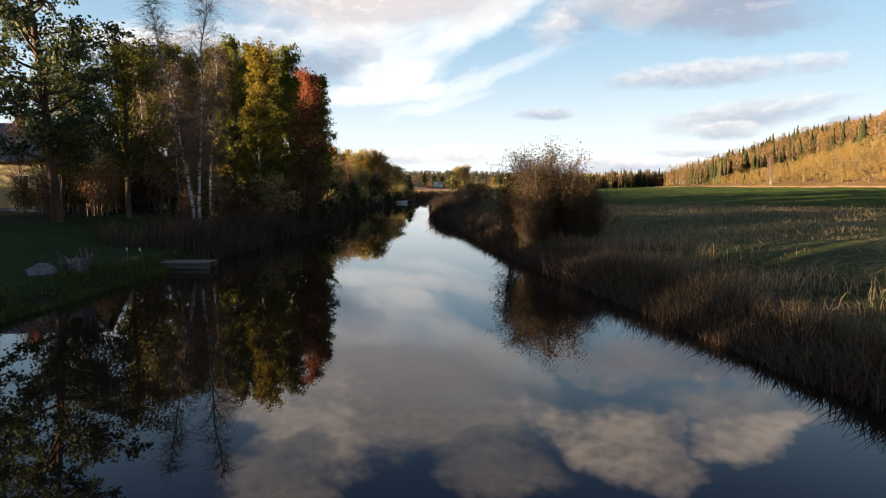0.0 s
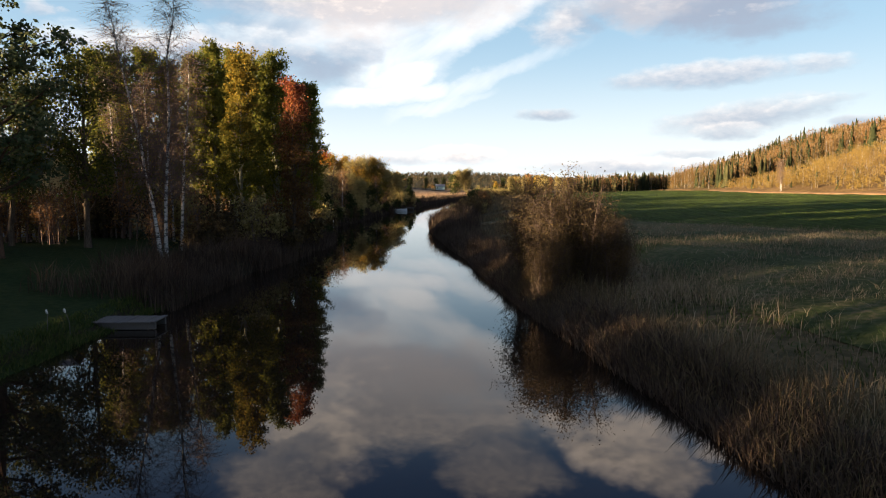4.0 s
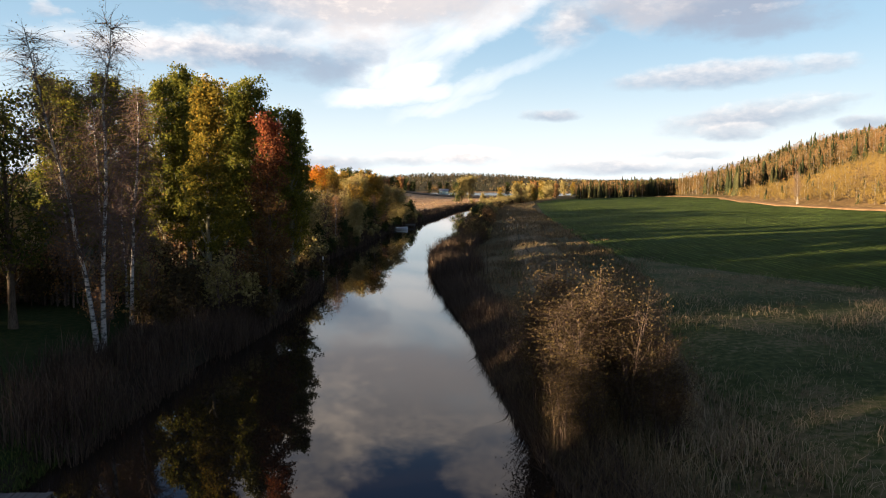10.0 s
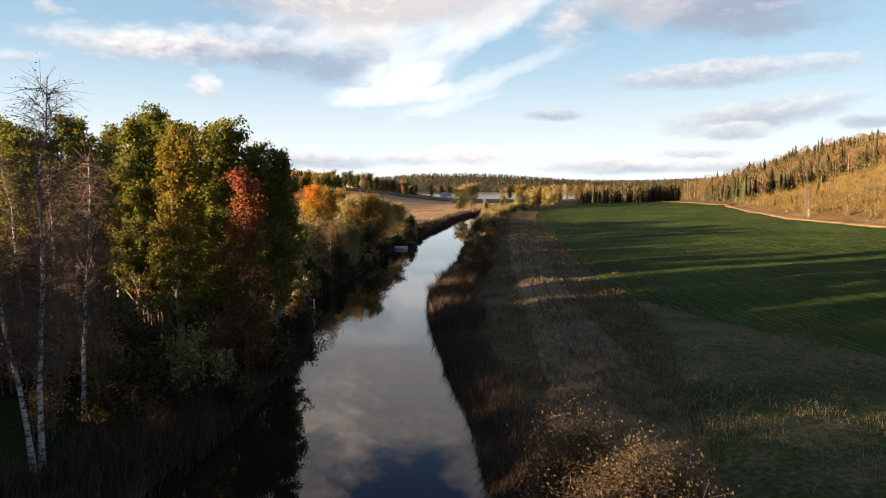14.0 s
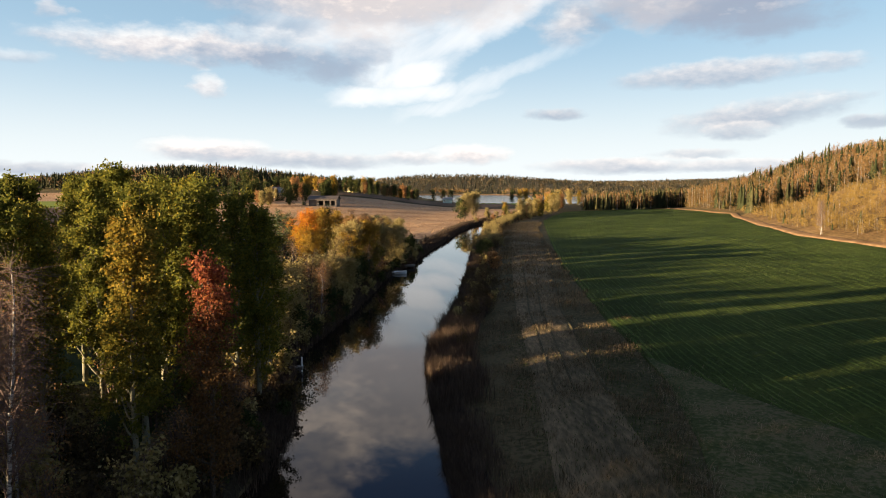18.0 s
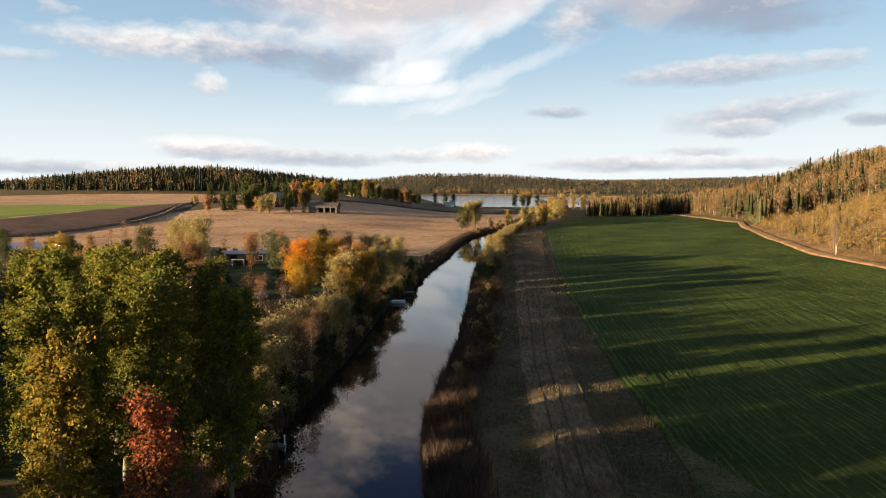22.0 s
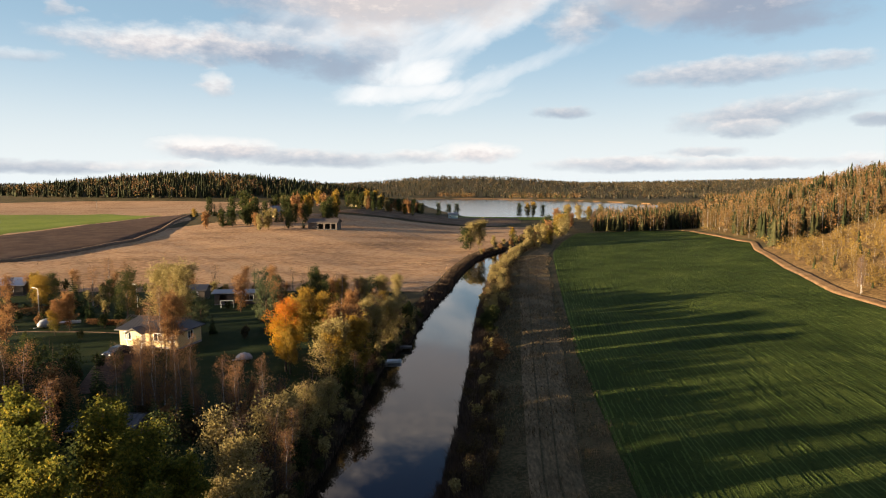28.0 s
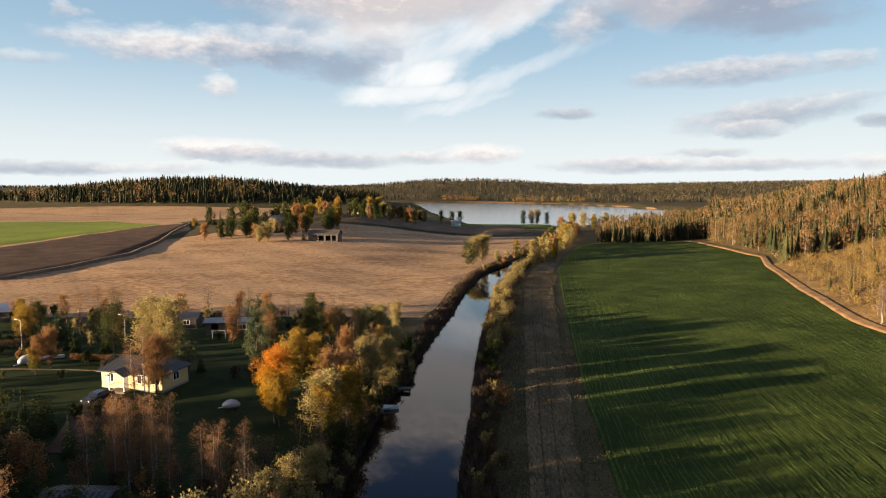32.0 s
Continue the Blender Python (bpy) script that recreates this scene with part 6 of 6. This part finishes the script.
for x, y, k in ((-30.4, 89.6, 0.5), (-27.2, 90.6, 0.42), (-25.8, 93.5, 0.55), (-34.4, 94.8, 0.6), (-33.8, 90.2, 0.45)):
    place(SPRUCE[0], x, y, x * 40, k)


def dock(name, label, x, y, turn, L, D, top, planks, legs, mat):
    root = empty(name, (0, 0, 0), label, "dock")
    bm = bmesh.new()
    w = L / planks
    box_bm(bm, 0, w - 0.012, 0, D, -0.04, 0.0, 0.006)
    me = bpy.data.meshes.new("plank")
    bm.to_mesh(me)
    bm.free()
    me.materials.append(mat)
    r = random.Random(5)
    for k in range(planks):
        p = part("plank", me, root)
        p.location = (k * w, r.uniform(-0.02, 0.02), r.uniform(-0.006, 0.006))
    for yy in (0.08, D - 0.2):
        box("beam", root, mat, 0.02, L - 0.02, yy, yy + 0.12, -0.24, -0.045)
    for lx in legs:
        for ly in (0.14, D - 0.14):
            pole_part("post", root, M_DARKWOOD, [(lx, ly, -1.9), (lx, ly, -0.05)], [0.07, 0.065])
    root.matrix_world = pose(x, y, top, 0, 0, turn)
    return root


dock("wooden_dock", "weathered grey plank dock low over the water", -10.45, 24.0, 1, 2.25, 1.05, 0.26, 16, (0.25, 2.0), M_GREYWOOD)
dock("boat_jetty", "narrow grey jetty with a white end post", -12.8, 68.6, 1, 3.2, 0.7, 0.42, 20, (1.2, 3.0), M_GREYWOOD)
p = empty("mooring_post", (-9.7, 69.0, -1.0), "white mooring post at the jetty's end", "post")
pole_part("shaft", p, M_WHITE, [(0, 0, 0), (0, 0, 2.1)], [0.06, 0.05])
pole_part("cap", p, M_WHITE, [(0, 0, 2.1), (0, 0, 2.16)], [0.08, 0.03])
dock("bathing_dock", "small bathing dock with steps down to the water", -5.6, 133.8, 0, 1.9, 1.3, 0.55, 12, (0.3, 1.7), M_GREYWOOD)
dock("boat_dock", "low plank dock beside the moored boat", -9.6, 124.2, 4, 3.0, 1.0, 0.4, 18, (0.4, 2.6), M_GREYWOOD)


def rowboat(x, y, z, turn, L, label, hull, tilt=0.0):
    """Open boat: a hull with thickness, thwarts and a rail."""
    root = empty("rowing_boat", (0, 0, 0), label, "boat")
    n, m = 12, 9
    rows = []
    for k in range(n + 1):
        t = k / n
        half = 0.68 * math.sin(math.pi * min(1.0, 0.16 + 0.84 * t) ** 0.75) * (1 if t < 0.97 else 0.4) + 0.02
        rim = 0.46 + 0.16 * t ** 2
        rows.append([(t * L, half * math.sin(a), rim * (1 - math.cos(a) ** 3) if abs(a) > 0.01 else 0.0) for a in np.linspace(-math.pi / 2, math.pi / 2, m)])
    V = np.array(rows).reshape(-1, 3)
    i, j = np.meshgrid(np.arange(n), np.arange(m - 1), indexing="ij")
    Q = np.stack([i * m + j, i * m + j + 1, (i + 1) * m + j + 1, (i + 1) * m + j], -1).reshape(-1, 4)
    ob = part("hull", np_mesh("hull", V, Q, hull, True), root)
    sol = ob.modifiers.new("thick", "SOLIDIFY")
    sol.thickness, sol.offset = 0.03, 1.0
    for t in (0.3, 0.58, 0.08):
        box("thwart", root, M_GREYWOOD, t * L, t * L + 0.24, -0.5 * math.sin(math.pi * (0.16 + 0.84 * t) ** 0.75) - 0.05, 0.5 * math.sin(math.pi * (0.16 + 0.84 * t) ** 0.75) + 0.05, 0.28, 0.31, 0.005)
    for s in (0, m - 1):
        pole_part("rail", root, M_WHITE, [rows[k][s] for k in range(n + 1)], [0.03] * (n + 1), 5)
    root.matrix_world = pose(x, y, z, tilt, 0, turn)
    return root


rowboat(-8.2, 126.6, -0.12, 4, 3.4, "white rowing boat moored at the bank", M_HULL)
rowboat(-68.5, 146.5, ground_at(-67, 146) - 0.03, 25, 5.2, "white boat laid up on the grass", M_HULL)


def tarp_boat(x, y, turn, s_=1.0):
    root = empty("covered_trailer", (0, 0, 0), "boat trailer under a pale grey tarpaulin", "trailer")
    bm = bmesh.new()
    bmesh.ops.create_icosphere(bm, subdivisions=3, radius=1.0)
    r = random.Random(3)
    for v in bm.verts:
        v.co.x *= 1.35 * (1 - 0.15 * v.co.z)
        v.co.y *= 0.85
        v.co.z = max(-0.35, v.co.z) * 0.8 + 0.75 + 0.05 * math.sin(9 * v.co.x + 3 * v.co.y)
    for f in bm.faces:
        f.smooth = True
    bm_part("cover", bm, M_TARP, root)
    box("chassis", root, M_METAL, -1.9, 1.2, -0.12, 0.12, 0.36, 0.44)
    for s in (-0.75, 0.75):
        w = pole_part("wheel", root, M_TYRE, [(0.1, s - 0.09, 0.3), (0.1, s - 0.07, 0.3), (0.1, s + 0.07, 0.3), (0.1, s + 0.09, 0.3)], [0.2, 0.3, 0.3, 0.2], 16)
        pole_part("rim", w, M_METAL, [(0.1, s - 0.095, 0.3), (0.1, s + 0.095, 0.3)], [0.16, 0.16], 12)
    root.matrix_world = pose(x, y, ground_at(x, y), 0, 0, turn) @ Matrix.Diagonal((s_, s_, s_, 1))


tarp_boat(-26.5, 123, 15, 0.85), tarp_boat(-66.9, 143.7, 60, 1.15)


def car(x, y, turn, label, paint):
    root = empty("car", (0, 0, 0), label, "car")
    prof = [(-2.15, 0.35), (-2.2, 0.75), (-1.95, 0.92), (-1.1, 0.98), (-0.55, 1.42), (0.9, 1.46), (1.65, 1.05), (2.1, 0.95), (2.2, 0.6), (2.15, 0.35)]
    bm = bmesh.new()
    ring = []
    for s, sc in ((-0.86, 0.9), (-0.78, 1.0), (0.78, 1.0), (0.86, 0.9)):
        ring.append([bm.verts.new((px, s * (0.82 if pz > 1.1 else 1.0), 0.35 + (pz - 0.35) * sc)) for px, pz in prof])
    n = len(prof)
    for a, b in zip(ring, ring[1:]):
        for k in range(n):
            bm.faces.new((a[k], a[(k + 1) % n], b[(k + 1) % n], b[k]))
    bm.faces.new(ring[0][::-1]), bm.faces.new(ring[-1])
    bmesh.ops.recalc_face_normals(bm, faces=bm.faces)
    bm_part("body", bm, paint, root)
    for s in (-1, 1):
        box("side_window", root, M_GLASS, -0.6, 0.95, s * 0.70 - 0.03, s * 0.70 + 0.03, 1.02, 1.36, 0.02)
        for wx in (-1.35, 1.35):
            w = pole_part("wheel", root, M_TYRE, [(wx, s * 0.84 - 0.1, 0.32), (wx, s * 0.84 - 0.08, 0.32), (wx, s * 0.84 + 0.08, 0.32), (wx, s * 0.84 + 0.1, 0.32)], [0.2, 0.32, 0.32, 0.2], 16)
            pole_part("rim", w, M_METAL, [(wx, s * 0.84 - 0.105, 0.32), (wx, s * 0.84 + 0.105, 0.32)], [0.18, 0.18], 12)
        box("headlight", root, M_WHITE, -2.2, -2.12, s * 0.6 - 0.14, s * 0.6 + 0.14, 0.66, 0.8, 0.01)
    root.matrix_world = pose(x, y, ground_at(x, y) + 0.02, 0, 0, turn)


car(-45.5, 125.5, 75, "dark car parked on the gravel drive", M_CAR)
strip("gravel_drive", [(108, -42), (122, -47), (128, -47)], [(108, -38.5), (122, -41.5), (128, -41)], 108, 128, 20, 8, 0.14, M_SOIL, "reddish gravel drive before the house", "drive")


def lamp_post(x, y, h, turn, label):
    root = empty("street_lamp", (0, 0, 0), label, "street lamp")
    pole_part("pole", root, M_METAL, [(0, 0, -0.3), (0, 0, h * 0.5), (0, 0, h)], [0.08, 0.065, 0.05])
    pole_part("arm", root, M_METAL, [(0, 0, h - 0.05), (0.4, 0, h + 0.15), (0.9, 0, h + 0.2)], [0.04, 0.035, 0.03], 6)
    box("lamp_head", root, M_WHITE, 0.8, 1.4, -0.13, 0.13, h + 0.14, h + 0.26, 0.03)
    root.matrix_world = pose(x, y, ground_at(x, y), 0, 0, turn)


lamp_post(-74, 153, 5.4, 160, "grey street lamp by the garden lane")
lamp_post(-58, 158, 5.4, 160, "grey street lamp behind the hedge")


def utility_pole(x, y, h):
    root = empty("utility_pole", (0, 0, 0), "wooden utility pole in the far meadow", "pole")
    pole_part("mast", root, M_DARKWOOD, [(0, 0, -0.3), (0, 0, h)], [0.16, 0.11])
    box("crossarm", root, M_DARKWOOD, -1.1, 1.1, -0.06, 0.06, h - 0.7, h - 0.55)
    for s in (-1, 0, 1):
        pole_part("insulator", root, M_WHITE, [(s, 0, h - 0.55), (s, 0, h - 0.35)], [0.05, 0.03], 6)
    root.matrix_world = pose(x, y, ground_at(x, y))


utility_pole(-330, 650, 9)


def garden_lamp(x, y, h, lean):
    root = empty("garden_light", (0, 0, 0), "slim garden light on the lawn", "garden light")
    pole_part("stem", root, M_GREYWOOD, [(0, 0, -0.1), (lean * 0.3, 0, h * 0.7), (lean, 0, h)], [0.010, 0.009, 0.008], 6)
    pole_part("head", root, M_METAL, [(lean, 0, h), (lean - 0.02, 0, h + 0.05), (lean - 0.04, 0, h + 0.12)], [0.015, 0.035, 0.025], 8)
    root.matrix_world = pose(x, y, ground_at(x, y))


garden_lamp(-10.3, 22.2, 0.55, 0.02), garden_lamp(-9.9, 22.6, 0.75, -0.12)


def old_stump(x, y):
    root = empty("tree_stump", (0, 0, 0), "silvered old stump with upright root spikes", "stump")
    r = np.random.default_rng(8)
    pole_part("bole", root, M_STUMP, [(0, 0, -0.2), (0, 0, 0.2), (0.05, 0, 0.45), (0.05, 0, 0.5)], [0.42, 0.32, 0.24, 0.1], 11)
    for k in range(9):
        a = k * 0.7 + r.uniform(-0.2, 0.2)
        d = np.array([math.cos(a), math.sin(a), 0])
        hh = r.uniform(0.45, 1.0)
        pole_part("root_spike", root, M_STUMP, [d * 0.2, d * 0.38 + [0, 0, hh * 0.5], d * 0.45 + r.normal(size=3) * 0.06 + [0, 0, hh]], [0.11, 0.06, 0.012], 7)
    root.matrix_world = pose(x, y, ground_at(x, y))


def rock(x, y, s, seed, label, flat=0.6):
    bm = bmesh.new()
    bmesh.ops.create_icosphere(bm, subdivisions=2, radius=1.0)
    off = Vector((seed * 3.1, seed * 1.7, 0))
    for v in bm.verts:
        v.co *= 0.75 + 0.5 * noise.noise(v.co * 0.9 + off)
        v.co.z *= flat
    me = bpy.data.meshes.new("boulder")
    bm.to_mesh(me)
    bm.free()
    me.materials.append(M_ROCK)
    ob = tagged(new("boulder", me), label, "rock")
    ob.matrix_world = pose(x, y, ground_at(x, y) + 0.1 * s, 0, 0, seed * 40) @ Matrix.Diagonal((s, s, s, 1))


old_stump(-10.8, 19.9)
rock(-11.6, 19.4, 0.55, 1, "grey-blue stone beside the old stump", 0.7)
r = random.Random(12)
for k in range(9):
    rock(107 + r.uniform(-6, 16), 192 + r.uniform(-8, 22), r.uniform(0.4, 1.0), 2 + k, "pale rock outcrop on the cleared slope", 0.45)

# bushes outside the view, added sunward of the house to keep its wall shaded
for x, y, s in [(-43, 35, 1.7), (-45, 38, 1.8), (-44, 41, 1.7), (-42, 44, 1.6), (-46, 33, 1.6), (-40, 31, 1.5), (-34, 41.5, 0.5)]:
    place(CHEAP["dark"], x, y, x * 50, s)
place(CHEAP["rust"], -22.0, 43.0, 0, 0.55), place(CHEAP["olive"], -21.6, 41.2, 0, 0.6), place(CHEAP["olive"], -20.4, 40.6, 90, 0.5)

# trees round the farmstead and the lake
for pr, x, y, s in [(FAR["dark"], -101.5, 366, 1.55), (FAR["dark"], -97, 360, 1.1), (FAR["dark"], -74, 344, 0.85), (FAR["olive"], -83, 341, 1.1), (FAR["olive"], -86, 338, 0.9), (FAR["rusty"], -92, 352, 0.8), (FAR["rusty"], -108, 400, 1.25), (FAR["rusty"], -84, 400, 1.3), (FAR["gold"], -78, 405, 1.3), (FAR["rusty"], -70, 415, 1.2),
                    (FAR["gold"], -66, 425, 1.3), (FAR["rusty"], -90, 430, 1.2), (FAR["yellow"], -95, 520, 1.3), (FAR["yellow"], -85, 540, 1.4), (FAR["yellow"], -62, 545, 1.5), (FAR["gold"], -56, 550, 1.5), (FAR["yellow"], -50, 540, 1.2), (FAR["dark"], -46, 500, 0.9), (FAR["dark"], -40, 505, 0.8), (FAR["dark"], -34, 505, 0.9), (FAR["dark"], -26, 512, 0.8), (FAR["dark"], -18, 518, 0.8),
                    (FAR["dark"], -60, 480, 0.7), (FAR["dark"], -52, 486, 0.8), (FAR["gold"], -44, 520, 1.0), (FAR["rusty"], -38, 530, 1.0), (FAR["dark"], 2, 528, 0.9), (FAR["dark"], 8, 532, 0.95), (FAR["dark"], -6, 526, 0.9), (FAR["gold"], 62, 536, 1.2), (FAR["gold"], 67, 540, 1.25), (FAR["dark"], 56, 538, 1.0), (FAR["dark"], 74, 540, 0.9), (FAR["gold"], 86, 498, 1.2), (FAR["olive"], 92, 492, 1.3), (FAR["gold"], 98, 485, 1.1), (FAR["olive"], 104, 478, 1.3),
                    (FAR["yellow"], -147, 416, 0.6), (FAR["dark"], -139, 420, 1.0), (FAR["olive"], 80, 470, 1.3), (FAR["rusty"], 72, 462, 1.2), (FAR["gold"], -480, 716, 1.4), (FAR["gold"], 30, 322, 0.7), (FAR["olive"], 20, 300, 0.5)]:
    place(pr, x, y, rng.uniform(0, 360), s)
for k, (x, y, s) in enumerate([(-142, 424, 0.85), (-136, 420, 0.9), (-132, 418, 1.0), (-128, 421, 0.8), (-150, 428, 0.6), (-154, 430, 0.5), (-126, 414, 1.0), (-108, 362, 0.6), (-96, 372, 0.9), (31, 316, 0.75), (34, 322, 0.6), (-68, 348, 0.6)]):
    place(SPRUCE[k % 2], x, y, rng.uniform(0, 360), s)
for x, y, s in [(-97, 386, 0.9), (-91, 384, 0.7), (-103, 390, 1.1), (-88, 392, 1.0)]:
    place(FAR["dark" if s > 0.8 else "olive"], x, y, x * 31, s)
for k in range(34):
    x, y = rng.uniform(-118, -58), rng.uniform(348, 430)
    if abs(x + 93) < 9 and y < 404 or (x > -72 and y < 362):
        continue
    place(FAR[("dark", "rusty", "dark", "gold", "dark")[k % 5]], x, y, rng.uniform(0, 360), rng.uniform(0.6, 1.15))
for k in range(80):
    x, y = rng.uniform(-115, -20), rng.uniform(455, 560)
    place(FAR[("dark", "rusty", "dark", "olive", "dark", "gold", "rusty")[k % 7]], x, y, rng.uniform(0, 360), rng.uniform(0.55, 1.15))
for k in range(26):       # dark garden of the farm
    x, y = rng.uniform(-112, -76), rng.uniform(356, 392)
    if abs(x + 93) < 8 and y > 376:
        continue
    place((SPRUCE[k % 2], FAR["dark"])[k % 3 == 0], x, y, rng.uniform(0, 360), rng.uniform(0.5, 0.95))


# ---- garden trees, hedges and small things ----
for k in range(58):       # shrubs and young trees where the gardens meet the meadow
    x = -104 + 92 * (k + rng.uniform(0, 1)) / 58
    y = np.interp(x, [-104, -80, -60, -20, -8], [181, 184, 186, 182, 176]) + rng.uniform(-7, 1.5)
    if k % 6 in (0, 2):
        place(MID["bare" if k % 6 else "brown"], x, float(y), rng.uniform(0, 360), rng.uniform(0.45, 0.8))
    else:
        hedges.append((CHEAP[("brown", "olive", "dark", "rust")[k % 4]], x, float(y), rng.uniform(0, 360), rng.uniform(0.7, 1.2)))
for k in range(64):       # hedges and thickets between the plots
    x, y = rng.uniform(-100, -14), rng.uniform(140, 180)
    if -52 < x < -30 and y < 160 or -60 < x < -28 and 158 < y < 168 and k % 2:
        continue
    hedges.append((CHEAP[("dark", "brown", "dark", "olive")[k % 4]], x, y, rng.uniform(0, 360), rng.uniform(0.6, 1.15)))
for k, (pr, x, y, s) in enumerate([(SPRUCE[0], -72.6, 161.8, 0.85), (DARK, -65.6, 161.8, 0.55), (PINES[0], -36.7, 168, 0.62), (PINES[1], -33.5, 166, 0.55), (DARK, -27.5, 176, 0.62), (DARK, -24.6, 172, 0.5), (PINES[1], -44.5, 150, 0.5), (SPRUCE[1], -75, 158, 0.6), (YELLOW, -89.6, 177, 0.6),
                                   (RUSTY, -63.5, 141, 0.62), (YELLOW, -23.0, 152, 0.7), (GOLD, -18, 155, 0.75), (OLIVE, -14.0, 157, 0.85), (OLIVE, -11.5, 163, 0.8), (RUSTY, -20.5, 160, 0.7), (OLIVE, -9.0, 170, 0.7), (DARK, -80, 168, 0.6), (DARK, -90, 160, 0.6), (RUSTY, -84, 172, 0.6), (DARK, -97, 170, 0.7)]):
    place(pr, x, y, rng.uniform(0, 360), s)
n = 0
while n < 44:             # dark wood of the near gardens
    x, y = rng.uniform(-78, -37), rng.uniform(92, 119)
    if x > -39.5 - (y - 100) * 0.43 or abs(x + 39) < 4 and abs(y - 100) < 4:
        continue
    place((MID["dark"], SPRUCE[0], MID["bare"], SPRUCE[1])[n % 4], x, y, rng.uniform(0, 360), rng.uniform(0.45, 0.72))
    n += 1
for k in range(20):
    x, y = rng.uniform(-70, -50), rng.uniform(118, 130)
    hedges.append((CHEAP[("dark", "brown")[k % 2]], x, y, rng.uniform(0, 360), rng.uniform(0.35, 0.5)))
mass("garden_thicket", "dark and brown hedges and thickets between the gardens", "scrub", hedges)


def garden_hedge(points, h, w, label):
    """A clipped hedge: small leaves packed about a bent line."""
    P = np.array(points, float)
    r = np.random.default_rng(int(abs(P[0, 0]) * 10))
    f = r.uniform(0, len(P) - 1, 2600)
    x, y = np.interp(f, np.arange(len(P)), P[:, 0]), np.interp(f, np.arange(len(P)), P[:, 1])
    C = np.stack([x + r.normal(size=len(f)) * w * 0.3, y + r.normal(size=len(f)) * w * 0.3, land(x, y) + h * r.uniform(0, 1, len(f)) ** 0.7], 1)
    tagged(new("hedge", np_mesh("hedge", *leaf_quads(C, 0.12, r), M_RUST)), label, "hedge")


garden_hedge([(-82, 154), (-77.5, 155.6), (-74, 158.6), (-72, 163)], 1.5, 1.6, "curved brown beech hedge by the garden lane")
garden_hedge([(-62, 147.5), (-57, 146.8), (-52, 147.2)], 1.0, 0.8, "low brown hedge beside the lawn")


def football_goal(x, y, turn):
    root = empty("football_goal", (0, 0, 0), "small white football goal on the lawn", "goal")
    for s in (-1.2, 1.2):
        pole_part("post", root, M_WHITE, [(s, 0, -0.1), (s, 0, 1.6)], [0.045, 0.045])
        pole_part("stay", root, M_WHITE, [(s, 0, 1.58), (s, 0.8, 0.02)], [0.025, 0.025], 6)
    pole_part("crossbar", root, M_WHITE, [(-1.24, 0, 1.6), (1.24, 0, 1.6)], [0.045, 0.045])
    root.matrix_world = pose(x, y, ground_at(x, y), 0, 0, turn)


football_goal(-42.2, 162.4, 8)
strip("garden_path", [(140.2, -52), (141.2, -80)], [(141.0, -51.5), (143.6, -80)], 140.2, 141.2, 4, 3, 0.16, M_ROAD, "pale trodden garden path", "path")


drop_protos()
